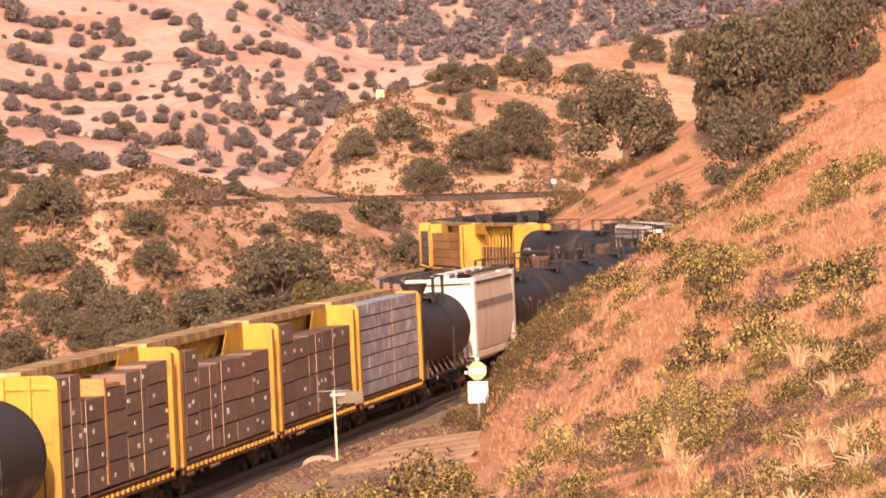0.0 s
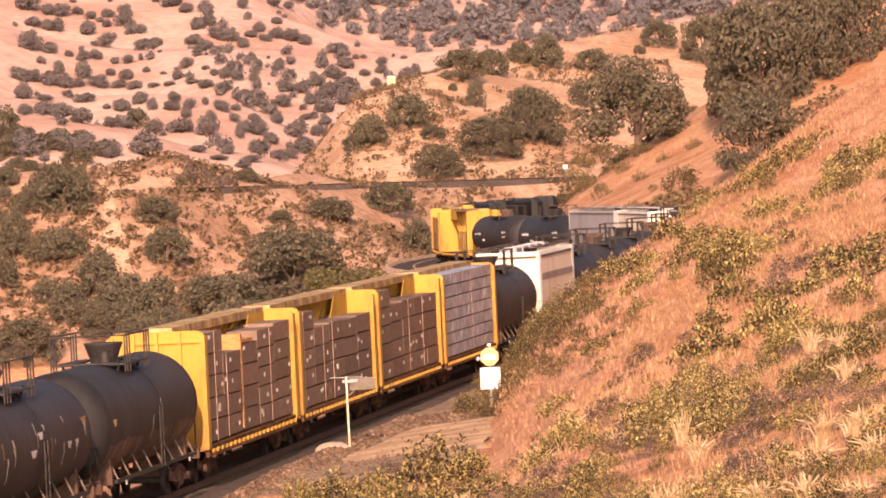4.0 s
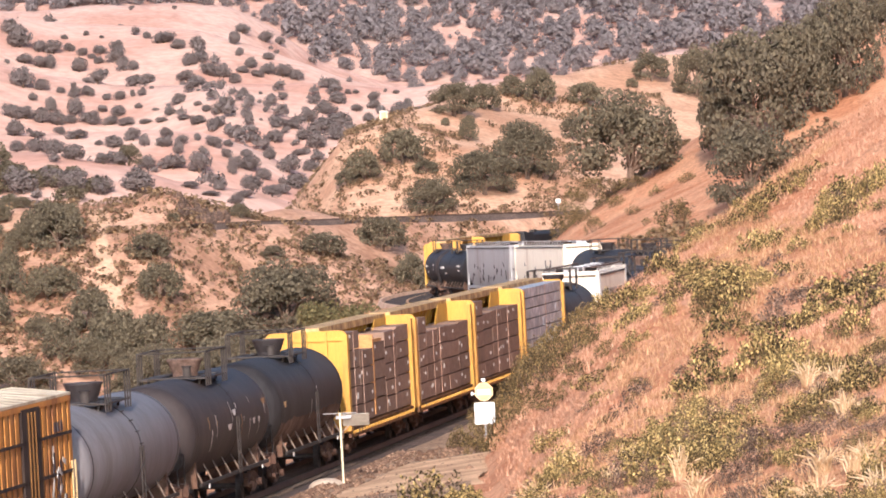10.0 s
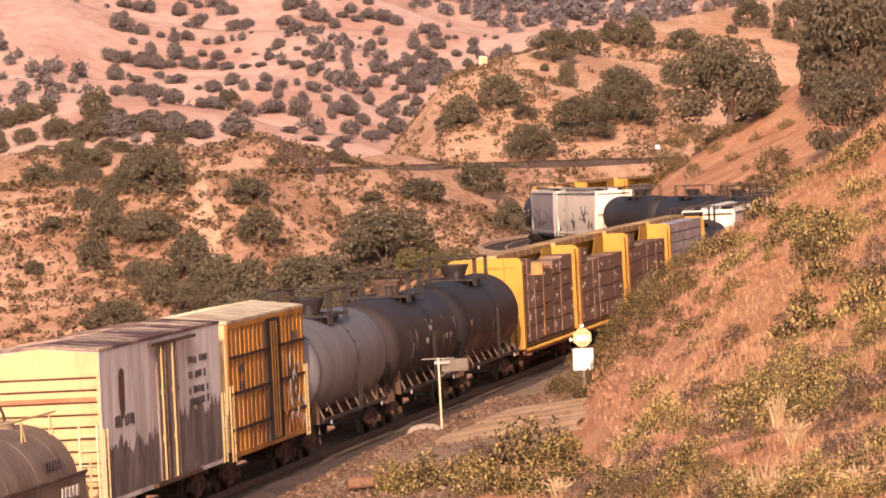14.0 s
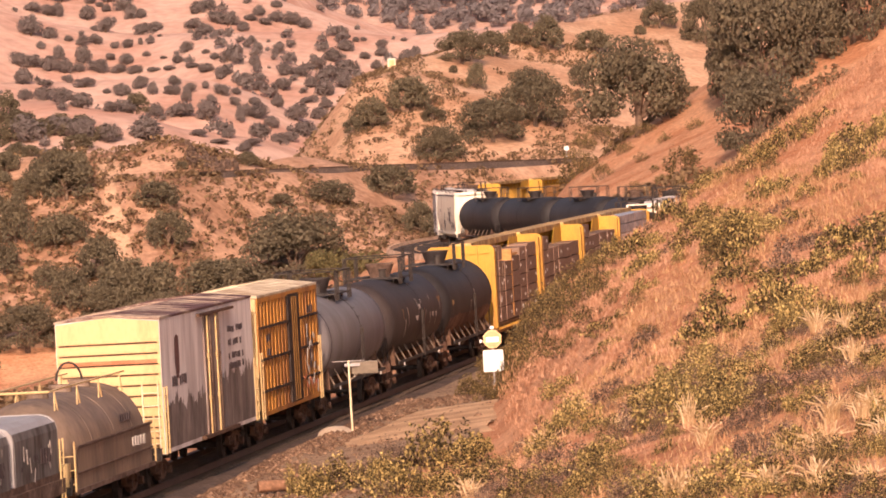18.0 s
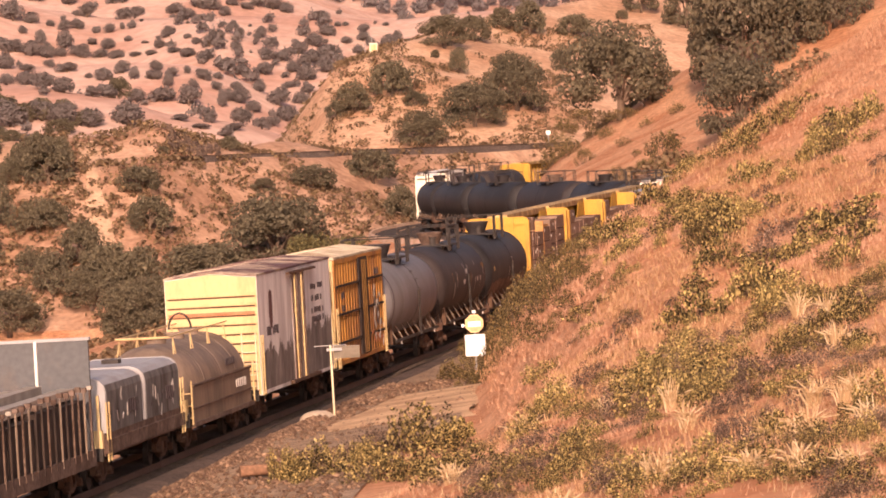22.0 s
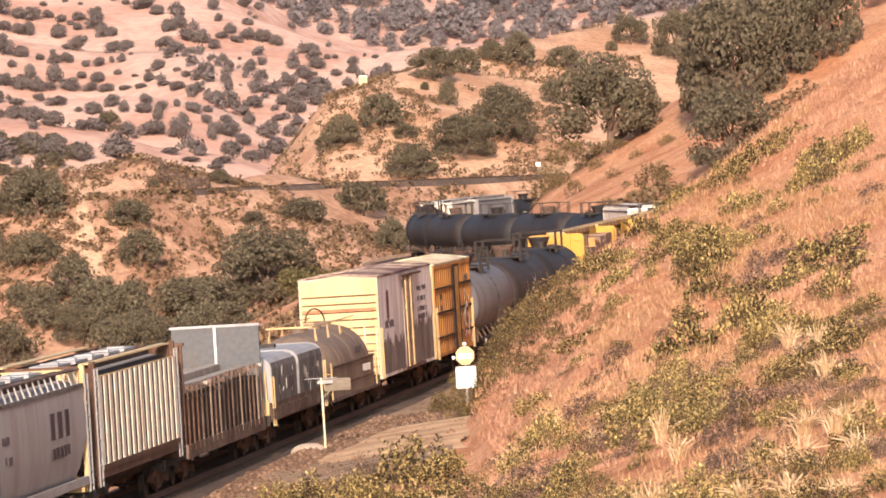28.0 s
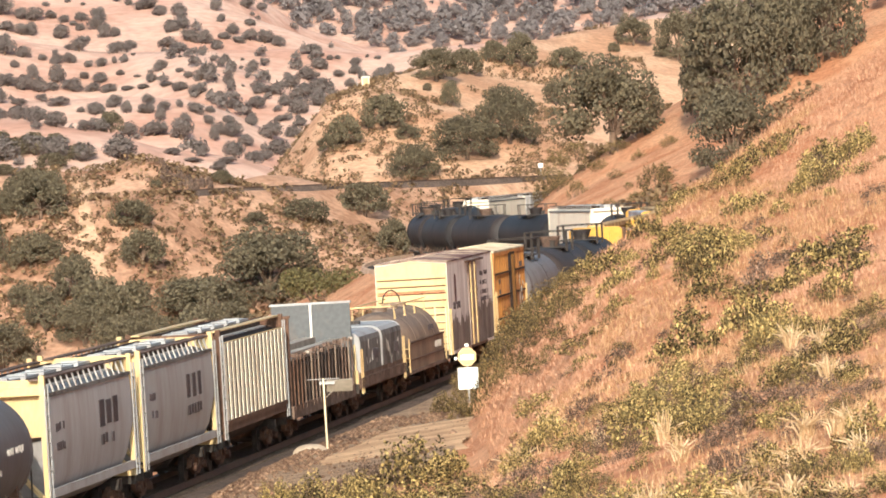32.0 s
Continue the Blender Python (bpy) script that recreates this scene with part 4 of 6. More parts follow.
    leaf = BANK_SHRUB if seed > 7 else DEAD_BRUSH if seed > 4 else SAGE
    return quad_mesh("foliage", *leaf_quads(r, p, d, size if seed < 5 else 0.8 * size, 0.4), leaf), s.mesh("stem", DRY_STEM if 4 < seed < 8 else BARK)


# The dark end of the leaf colour again carries shade within the bush.
BANK_SHRUB = foliage("olive_shrub_leaves", (0.045, 0.032, 0.013), (0.34, 0.24, 0.1), through_light=0.1, each=0.12, rare=2.3)
DRY_STEM = surface("dry_stem", (0.34, 0.23, 0.15), 0.9, vary=0.2, bump=0)
BUSHES = [shrub_meshes(k, 650, 0.085) for k in range(11)]
NEAR_BUSHES = [shrub_meshes(k, 1900, 0.048) for k in range(11)]


def shrub(x, y, w, h, k, sort="sage"):
    name, label, group, first, kinds = {"sage": ("sage_bush", "yellow-green sage bush on the dry hillside", "sage bushes on the hillside", 0, 5),
                                        "dead": ("dry_bush", "dead brown brush on the dry hillside", "dead bushes on the hillside", 5, 3),
                                        "olive": ("olive_bush", "dense olive-brown bush on the dry slope", "olive bushes on the slopes", 8, 3)}[sort]
    bush = tagged(new(name), label, "shrub", group)
    leaves, stems = (NEAR_BUSHES if y < 125 or w > 1.2 else BUSHES)[first + k % kinds]
    part("foliage", leaves, None, bush)
    part("stem", stems, None, bush)
    bush.matrix_world = Matrix.Translation((x, y, float(ground_z(x, y)) - 0.04 - 0.08 * h)) @ Matrix.Rotation(k * 1.7, 4, "Z") @ Matrix.Diagonal((w / 1.85, w / 1.85, max(h, 0.35 * w) / 0.95, 1))


def stalk_clump(x, y, w, h, k):
    """A dry weed: long pale stems that fan out and droop."""
    rr = random.Random(900 + k)
    s = Shape()
    for j in range(46):
        a, lean, n = rr.uniform(0, 6.28), rr.uniform(0.15, 1.0), rr.uniform(0.7, 1.15)
        b = Vector((rr.uniform(-0.08, 0.08), rr.uniform(-0.08, 0.08), -0.05))
        mid = b + Vector((0.45 * lean * w * n * math.cos(a) * 0.5, 0.45 * lean * w * n * math.sin(a) * 0.5, 0.65 * h * n))
        tip = mid + Vector((0.45 * lean * w * n * math.cos(a) * 0.7, 0.45 * lean * w * n * math.sin(a) * 0.7, h * n * (0.5 - 0.45 * lean)))
        s.tube(b, mid, 0.012, 4, 0.01)
        s.tube(mid, tip, 0.01, 4, 0.004)
    clump = tagged(new("dry_weed"), "pale dry weed with long fanned stems", "weed", "dry weeds on the hillside")
    part("stem_fan", s, PALE_STALK, clump)
    clump.location = (x, y, float(ground_z(x, y)))


k, r = 0, np.random.default_rng(4)
for sort, batch in [("sage", b) for b in (SAGE_BUSHES_A, SAGE_BUSHES_B, SAGE_BUSHES_C, SAGE_BUSHES_D, SAGE_BUSHES_E)] + [("olive", BANK_BUSHES), ("olive", SPUR_BUSHES), ("dead", DEAD_BUSHES)]:
    for x, y, w, h in batch:
        shrub(x, y, 1.3 * w, 1.2 * h, k, sort)
        k += 1
        for j in range(0 if batch is SPUR_BUSHES else 2):
            a, q = r.uniform(0, 6.28), r.uniform(0.45, 0.85)
            shrub(x + 0.75 * w * math.cos(a), y + 1.6 * w * math.sin(a), q * 1.3 * w, q * 1.15 * h, k + j, "dead" if sort == "sage" and r.random() < 0.22 else "olive" if r.random() < 0.4 else sort)
for k, (x, y, w, h) in enumerate(STALK_CLUMPS):
    stalk_clump(x, y, 1.2 * w, 1.3 * h, k)
r = np.random.default_rng(5)
k = 0
while k < 190:
    y = 52 + 188 * r.random() ** 1.5
    x = float(np.interp(y, LINE[:, 2], LINE[:, 1])) + r.uniform(8, 32)
    if x / y < 0.1 and x - float(np.interp(y, LINE[:, 2], LINE[:, 1])) > bank_toe(y) + 0.8 and bumps(np.array(x / 6), np.array(y / 14), 41) > -0.05 and not (x - 0.127 * y < -19 and y > 140):
        w = r.uniform(0.3, 0.75) * (0.5 + y / 250)
        shrub(x, y, w, w * r.uniform(0.35, 0.6), k + 7, ("dead", "dead", "olive", "sage")[int(r.integers(4))])
        k += 1

r = np.random.default_rng(6)
k = 0
while k < 150:
    y = r.uniform(52, 112)
    x = y * r.uniform(0.0, 0.088)
    if x < 0.012 * y and r.random() < 0.6:
        continue
    w = r.uniform(0.4, 1.0) * (0.45 + y / 180)
    pick = r.random()
    if pick < 0.14:
        stalk_clump(x, y, 0.8 * w, 0.55 * w, 20 + k)
    else:
        shrub(x, y, w, w * r.uniform(0.4, 0.65), k + 3, "sage" if pick < 0.52 else "olive" if pick < 0.66 else "dead")
    k += 1


def scatter(name, xs, ys, cloud, sizes, material, label, category, sink=0.0):
    """Many small plants as one object: the cloud of quads, copied, turned and scaled."""
    v0, f0 = cloud
    a = np.random.default_rng(len(xs)).uniform(0, 6.28, len(xs))
    zs = ground_z(xs, ys) - sink
    c, s = np.cos(a)[:, None], np.sin(a)[:, None]
    V = np.stack([(v0[:, 0] * c - v0[:, 1] * s) * sizes[:, None] + xs[:, None], (v0[:, 0] * s + v0[:, 1] * c) * sizes[:, None] + ys[:, None],
                  v0[:, 2] * sizes[:, None] + zs[:, None]], -1).reshape(-1, 3)
    Fq = (f0[None] + (np.arange(len(xs)) * len(v0))[:, None, None]).reshape(-1, f0.shape[1])
    return tagged(new(name, quad_mesh(name, V, Fq, material)), label, category, kind="stuff")


# far oaks on the hills, in four sorts of crown
r = np.random.default_rng(12)
# they stand on the slopes that look down the valley, and not behind the crests
side, reach = np.meshgrid(np.linspace(-0.1, 0.1, 161), np.arange(300, 3300, 6.0), indexing="ij")
lift = (ground_z(side * reach, reach) - EYE_Z) / reach
crest = np.maximum.accumulate(lift, axis=1)
n = 260000
fy = 800 + 2490 * r.random(n)
fx = (r.random(n) * 2 - 1) * (0.098 * fy)
i, j = ((fx / fy + 0.1) / 0.00125).astype(int), ((fy - 300) / 6).astype(int)
open_slope = lift[i, j] > crest[i, j] - 1.5 / fy
fx, fy = fx[open_slope], fy[open_slope]
patch = 0.6 * bumps(fx / 45, fy / 60, 51) + 0.5 * bumps(fx / 16, fy / 30, 52)
forest = np.clip((fy - 2385) / 25, 0, 1) * np.clip(0.75 + 1.1 * patch, 0.08, 1)
valley = np.exp(-((fx / fy + 0.019) / 0.009) ** 2) * (fy > 1330) * (fy < 1640)
outside = np.abs(fx / fy + 0.02) > 0.046
chance = np.clip(0.006 + 0.012 * patch + 0.2 * outside * (patch > -0.1) + 0.16 * valley * (patch > -0.3), 0.001, 1) * (fy < 2380) + 0.6 * forest
ok = r.random(len(fx)) < chance
fx, fy = fx[ok], fy[ok]
keep, cells = [], set()
for k in range(len(fx)):
    g = 2.8 if fy[k] < 1000 else 4.0 if fy[k] < 1850 else 5.6
    cell = (int(fx[k] // g), int(fy[k] // (g * 2.2)))
    if cell not in cells:
        cells.add(cell)
        keep.append(k)
fx, fy = fx[keep][:6500], fy[keep][:6500]


for k in range(6):
    rr = np.random.default_rng(200 + k)
    sel = (np.arange(len(fx)) % 3 == k % 3) & ((fy > 2385) == (k > 2))
    size = np.clip(rr.gamma(9, 1, sel.sum()) * 0.7, 2.5, 11) * np.interp(fy[sel], [800, 1400, 2380, 2500], [0.35, 0.5, 0.6, 1.3])
    woods = scatter("far_woods", fx[sel], fy[sel], lump_crown(rr, 300, 0.08, 2.2) if k > 2 else lump_crown(rr, 150, 0.11), size, HAZED_FOREST_LEAF if k > 2 else HAZED_LEAF, "haze-greyed oak woods on the farthest slope" if k > 2 else "scattered haze-greyed oaks over the far hills", "trees", 0.3)

# scrub on the banks and the knoll
r = np.random.default_rng(14)
n = 70000
y = 330 + 460 * r.random(n) ** 0.6
x = (r.random(n) * 2 - 1) * (0.1 * y)
off = x - np.interp(np.clip(y, -79, 690), LINE[:, 2], LINE[:, 1])
ok = (bumps(x / 9, y / 14, 61) + 0.6 * bumps(x / 3, y / 5, 62) > np.interp(y, [540, 570, 618, 640, 780], [0.3, -0.5, -0.45, -0.1, 0.35])) & ((off < -9) | (off > 5)) & (np.abs(y - upper_line_y(x) - 1.5) > 3.2)
x, y = x[ok], y[ok]
rr = np.random.default_rng(15)
p, d = crown_points(rr, 9, [((0, 0, 0.22), (0.42, 0.42, 0.28)), ((0.2, 0.1, 0.3), (0.25, 0.25, 0.2))], 0.3)
scatter("scrub", x, y, leaf_quads(rr, p, d, 0.23, 0.9), rr.uniform(0.6, 1.35, len(x)) ** 1.7 * np.interp(y, [600, 650], [1, 0.75]), SCRUB, "low brown scrub dotted over the dry banks", "scrub", 0.05)


# dry grass on the near hillside
def tuft(seed, blades, spread, height, width):
    rr = np.random.default_rng(seed)
    v = []
    for k in range(blades):
        a, lean = rr.uniform(0, 6.28), rr.uniform(0.1, 0.8)
        b = np.array([rr.uniform(-spread, spread), rr.uniform(-spread, spread), -0.04])
        tip = b + np.array([math.cos(a) * lean * height, math.sin(a) * lean * height, height * rr.uniform(0.6, 1.1)])
        side = np.array([-math.sin(a), math.cos(a), 0]) * width * rr.uniform(0.6, 1.4)
        v += [b - side, b + side, tip]
    return np.array(v), np.arange(3 * blades).reshape(blades, 3)


def on_hill(rr, n, lo, hi, inner, outer):
    y = lo + (hi - lo) * rr.random(n)
    x = np.interp(y, LINE[:, 2], LINE[:, 1]) + rr.uniform(inner, outer, n)
    ok = (x / y < 0.1) & (x / y > -0.075)
    return x[ok], y[ok]


for k in range(4):
    rr = np.random.default_rng(300 + k)
    x, y = on_hill(rr, 36000, 45, 262, 7.6, 32)
    ok = (x - np.interp(y, LINE[:, 2], LINE[:, 1]) > bank_toe(y) - 0.2) & ((bumps(x / 4, y / 9, 73) > -0.15) == (k % 2 == 0))
    x, y = x[ok], y[ok]
    scatter("dry_grass", x, y, tuft(400 + k, 9, 0.35, 0.1 + 0.025 * k, 0.015), rr.uniform(0.6, 1.4, len(x)) * np.interp(y, [45, 150, 260], [0.55, 1, 1.3]), STRAW if k % 2 else PINK_STRAW, "dry straw-coloured grass over the hillside" if k % 2 else "pinkish dry grass over the hillside", "grass")
rr = np.random.default_rng(320)
x, y = on_hill(rr, 5000, 45, 130, 14, 32)
ok = (bumps(x / 2.5, y / 7, 71) > 0.3) & (x - np.interp(y, LINE[:, 2], LINE[:, 1]) > bank_toe(y) + 2.5)
scatter("dry_stalks", x[ok], y[ok], tuft(420, 12, 0.2, 0.3, 0.006), rr.uniform(0.5, 1.1, ok.sum()) * np.interp(y[ok], [45, 150], [0.6, 1.0]), PALE_STALK, "pale dry weed stalks on the hillside", "weeds")
x, y = on_hill(rr, 2200, 90, 240, 3.6, 8.5)
scatter("verge_weeds", x, y, tuft(421, 7, 0.15, 0.16, 0.012), rr.uniform(0.5, 1.2, len(x)), STRAW, "sparse dry weeds along the gravel verge", "weeds")


rr = np.random.default_rng(330)
n = 16000
s_at, side_at = rr.uniform(120, 215, n), np.where(rr.random(n) < 0.5, rr.uniform(1.7, 3.2, n), rr.uniform(2.5, 9.0, n))
x = np.interp(s_at, LINE[:, 0], LINE[:, 1]) + side_at
y = np.interp(s_at, LINE[:, 0], LINE[:, 2])
ok = (side_at < bank_toe(y) - 0.2) & ~((s_at > 175) & (s_at < 206) & (side_at > 4.2) & (rr.random(n) < 0.9))
stone = np.array([(1, 0, 0), (-0.9, 0.1, 0.1), (0, 0.8, 0.1), (0.1, -1, 0), (0, 0, 0.7), (0, 0, -0.6)], float)
facets = np.array([(0, 2, 4), (2, 1, 4), (1, 3, 4), (3, 0, 4), (2, 0, 5), (1, 2, 5), (3, 1, 5), (0, 3, 5)])
LOOSE_STONE = foliage("loose_stones", (0.12, 0.07, 0.045), (0.36, 0.23, 0.148), through_light=0.0)
scatter("loose_stones", x[ok], y[ok], (stone, facets), rr.gamma(2.5, 0.016, ok.sum()) + 0.02, LOOSE_STONE, "loose brown stones over the gravel beside the track", "stones", -0.08)


# ---- things by the line
PANEL = surface("panel_grey", (0.3, 0.26, 0.21), 0.4, vary=0.1, bump=0)


def lineside_pole(x, y):
    z = float(ground_z(x, y))
    p = tagged(new("instrument_pole"), "white steel pole carrying a tilted grey panel", "pole")
    white = WHITE
    part("post", Shape().tube((0, 0, -0.3), (-0.02, 0, 2.35), 0.035, 10), white, p)
    part("cross_arm", Shape().tube((-0.55, 0, 2.33), (0.5, 0, 2.33), 0.018, 8), GREY, p)
    part("panel", Shape().box((0.5, 0.2, 2.1), (0.85, 0.05, 0.46), Matrix.Rotation(radians(35), 3, "X")), PANEL, p, "dull grey tilted panel")
    part("box", Shape().box((0.1, 0.08, 2.2), (0.5, 0.14, 0.1)), LIGHT_GREY, p)
    part("brace", Shape().bar((0, 0.05, 1.7), (0.3, 0.2, 1.95), 0.025), PANEL, p)
    p.location = (x, y, z)


lineside_pole(-1.9, 193.0)


def cover(x, y):
    s = Shape()
    n = 20
    rings = [(0.95, 0.0), (0.9, 0.2), (0.7, 0.36), (0.4, 0.45), (0.05, 0.48)]
    pts = [(q * math.cos(i * math.tau / n) * (1 + 0.05 * math.sin(3 * i)), q * math.sin(i * math.tau / n), h - 0.1) for q, h in rings for i in range(n)]
    s.add(pts, [(k * n + i, k * n + (i + 1) % n, (k + 1) * n + (i + 1) % n, (k + 1) * n + i) for k in range(len(rings) - 1) for i in range(n)] + [tuple(range(n))[::-1], tuple(range(4 * n, 5 * n))])
    c = tagged(new("boulder", s.mesh("boulder", surface("pale_stone", (0.62, 0.5, 0.38), 0.85, vary=0.15, grain=6), True)), "pale rounded boulder beside the pole", "boulder")
    c.location = (x, y, float(ground_z(x, y)))
    c.scale = (0.62, 0.8, 0.72)


cover(-2.45, 192.5)


def warning_sign(x, y):
    z = float(ground_z(x, y))
    s = tagged(new("track_sign"), "tan octagonal sign over a blank white plate on a post", "sign")
    part("post", Shape().tube((0, 0.06, -1.2), (0, 0.06, 2.5), 0.04, 8), GREY, s)
    ring = [(0.44 * math.cos(radians(22.5 + 45 * i)), 0.44 * math.sin(radians(22.5 + 45 * i)) + 2.05) for i in range(8)]
    disc = part("disc", Shape().prism(ring, -0.01, 0.01), surface("sign_orange", (0.8, 0.52, 0.26), 0.4, vary=0.05, bump=0), s, "tan octagonal sign with a pale orange edge")
    inner = [(0.37 * math.cos(radians(22.5 + 45 * i)), 0.37 * math.sin(radians(22.5 + 45 * i)) + 2.05) for i in range(8)]
    part("face", Shape().prism(inner, -0.016, -0.011), surface("sign_tan", (0.6, 0.39, 0.2), 0.4, vary=0.05, bump=0), disc)
    part("bar", Shape().box((0, -0.02, 2.03), (0.58, 0.008, 0.24)), SIGN_WHITE, disc, "pale worn band of lettering")
    part("top_reflector", Shape().box((0, 0, 2.58), (0.17, 0.06, 0.13)), SIGN_WHITE, s)
    part("side_reflector", Shape().box((-0.53, 0.02, 1.98), (0.1, 0.05, 0.14)).box((-0.45, 0.03, 1.98), (0.1, 0.02, 0.03)), SIGN_WHITE, s)
    plate = [(-0.46, 0.62), (-0.42, 0.58), (0.42, 0.58), (0.46, 0.62), (0.46, 1.52), (0.42, 1.56), (-0.42, 1.56), (-0.46, 1.52)]
    part("plate", Shape().prism(plate, -0.012, 0.012), SIGN_WHITE, s, "blank white plate")
    s.location, s.rotation_euler.z, s.scale = (x, y, z + 0.52), radians(-2), (0.76, 0.76, 0.76)


SIGN_WHITE = surface("sign_white", (0.93, 0.92, 0.88), 0.35, vary=0.02, bump=0)
warning_sign(2.95, 204.0)


LOG_WOOD = surface("weathered_log", (0.26, 0.14, 0.085), 0.95, vary=0.35, grain=9, bump=0.6)


def log(x, y, a):
    s = Shape().tube((-0.75, 0, 0.12), (0.75, 0, 0.16), 0.17, 12, 0.14).tube((0.2, 0, 0.2), (0.4, 0.1, 0.4), 0.04, 6, 0.02)
    o = tagged(new("log", s.mesh("log", LOG_WOOD, True)), "short weathered log beside the track", "log")
    o.location, o.rotation_euler.z = (x, y, float(ground_z(x, y)) + 0.12), a


log(-3.6, 165.2, 0.2)


def hut(x, y):
    h = tagged(new("equipment_cabinet"), "small white equipment cabinet on top of the knoll", "cabinet")
    part("body", Shape().box((0, 0, 0.6), (0.95, 0.8, 1.2)), WHITE, h)
    part("roof", Shape().box((0, 0, 1.23), (1.05, 0.9, 0.06)), TAG, h)
    part("door", Shape().box((0, -0.41, 0.6), (0.6, 0.03, 0.95)), CREAM, h)
    part("mast", Shape().tube((-0.15, 0.3, 0), (-0.15, 0.3, 2.0), 0.05, 6), GREY, h)
    part("side_post", Shape().tube((-1.0, 0.2, -0.2), (-1.05, 0.2, 1.2), 0.05, 6), GREY, h)
    h.location = (x, y, float(ground_z(x, y)) - 0.05)


hut(0.0, 711.5)


def marker(x, y, w, h, label):
    m = tagged(new("marker_post"), label, "marker")
    part("post", Shape().tube((0, 0, -0.2), (0, 0, h), 0.06, 6), GREY, m)
    part("plate", Shape().box((0, -0.05, h - 0.2), (w, 0.04, 0.45)), SIGN_WHITE, m)
    m.location = (x, y, float(ground_z(x, y)))


marker(19.0, 664.0, 0.5, 1.5, "white marker plate beside the upper track")
marker(-7.0, 1180.0, 1.3, 1.6, "small white board far up the valley")


def mast(x, y, h):
    m = tagged(new("radio_mast"), "thin grey mast on the far ridge", "mast")
    part("pole", Shape().tube((0, 0, -1), (0, 0, h), 0.12, 6, 0.07), GREY, m)
    part("antenna", Shape().tube((0, 0, h), (0, 0, h + 1), 0.04, 6).box((0, 0, h - 0.6), (0.5, 0.1, 0.1)), GREY, m)
    m.location = (x, y, float(ground_z(x, y)))


mast(-0.4, 1420.0, 6.0)


def outcrop(x, y):
    """Broken dark rock where the upper line cuts the bank."""
    g = tagged(new("rock_outcrop"), "broken dark red rock beside the upper track", "rocks")
    r = random.Random(9)
    for k in range(110):
        bm = bmesh.new()
        bmesh.ops.create_icosphere(bm, subdivisions=1, radius=1)
        for v in bm.verts:
            v.co *= r.uniform(0.65, 1.25)
        me = bpy.data.meshes.new("rock")
        bm.to_mesh(me)
        bm.free()
        me.materials.append(ROCK)
        f = r.random()
        px, py = x - 1.9 + 3.8 * f + r.uniform(-0.4, 0.4), y + 3.5 - 4.5 * f + r.uniform(-3.5, 2.5)
        if k > 85:
            px, py = x + 2.6 + r.uniform(-0.8, 0.8), y + r.uniform(-0.5, 2)
        o = new("rock", me)
        o.parent = g
        o.location = (px, py, float(ground_z(px, py)) + r.uniform(-0.05, 0.25))
        o.scale = [r.uniform(0.15, 0.42), r.uniform(0.15, 0.5), r.uniform(0.25, 0.75)]
        o.rotation_euler = [r.uniform(-0.5, 0.5), r.uniform(-0.5, 0.5), r.uniform(0, 3)]


ROCK = surface("dark_rock", (0.06, 0.04, 0.033), 0.9, vary=0.45, grain=3, blotch=1.0, second=(0.15, 0.098, 0.068), each=0.3, bump=0.8)
outcrop(-19.6, 604.5)


def trail():
    """A pale trail worn straight up the bank."""
    s, verts, m = Shape(), [], 30
    for i in range(m):
        f = i / (m - 1)
        x, y = -30.2 + 3.6 * f + 0.3 * math.sin(7 * f), 612 - 46 * f
        w = 0.8 + 0.3 * math.sin(9 * f)
        for o in (-w, 0, w):
            verts.append((x + o, y, float(ground_z(x + o, y)) + 0.2))
    s.add(verts, [(i * 3 + j, i * 3 + j + 1, i * 3 + j + 4, i * 3 + j + 3) for i in range(m - 1) for j in range(2)])
    tagged(new("trail", s.mesh("trail", surface("trail_dirt", (0.62, 0.4, 0.26), 0.95, vary=0.12, grain=3), True)), "pale dirt trail straight up the bank", "trail", kind="structure")


trail()


# ---- the train
KEPT = {}


def kept(key, build):
    """A mesh that several parts share."""
    if key not in KEPT:
        KEPT[key] = build()
    return KEPT[key]


def truck(car, y):
    """A two-axle bogie with its wheel sets, under the car at y."""
    def frame_mesh():
        s, x = Shape(), 0
        s.prism([(x - 0.07, 0.42), (x + 0.07, 0.42), (x + 0.07, 0.62), (x - 0.07, 0.62)], -1.15, -0.62)
        s.prism([(x - 0.07, 0.42), (x + 0.07, 0.42), (x + 0.07, 0.62), (x - 0.07, 0.62)], 0.62, 1.15)
        s.bar((x, -0.95, 0.6), (x, -0.3, 0.75), 0.13, 0.14).bar((x, 0.95, 0.6), (x, 0.3, 0.75), 0.13, 0.14).bar((x, -0.35, 0.75), (x, 0.35, 0.75), 0.14, 0.16)
        s.bar((x, -0.9, 0.45), (x, -0.3, 0.25), 0.12, 0.12).bar((x, 0.9, 0.45), (x, 0.3, 0.25), 0.12, 0.12).bar((x, -0.35, 0.25), (x, 0.35, 0.25), 0.14, 0.1)
        for k in (-0.17, 0, 0.17):
            s.tube((x, k, 0.28), (x, k, 0.68), 0.075, 8)
        for k in (-0.89, 0.89):
            s.tube((x + 0.05, k, 0.44), (x + 0.2, k, 0.44), 0.12, 10)
        return s.mesh("side_frame", RUST)

    def axle_mesh():
        s = Shape()
        s.tube((-0.9, 0, 0), (0.9, 0, 0), 0.08, 8)
        for x in (-0.75, 0.75):
            s.tube((x - 0.065, 0, 0), (x + 0.065, 0, 0), 0.42, 20)
            s.tube((x - 0.09 if x > 0 else x + 0.09, 0, 0), (x - 0.065 if x > 0 else x + 0.065, 0, 0), 0.45, 20)
        return s.mesh("wheel_set", STEEL)
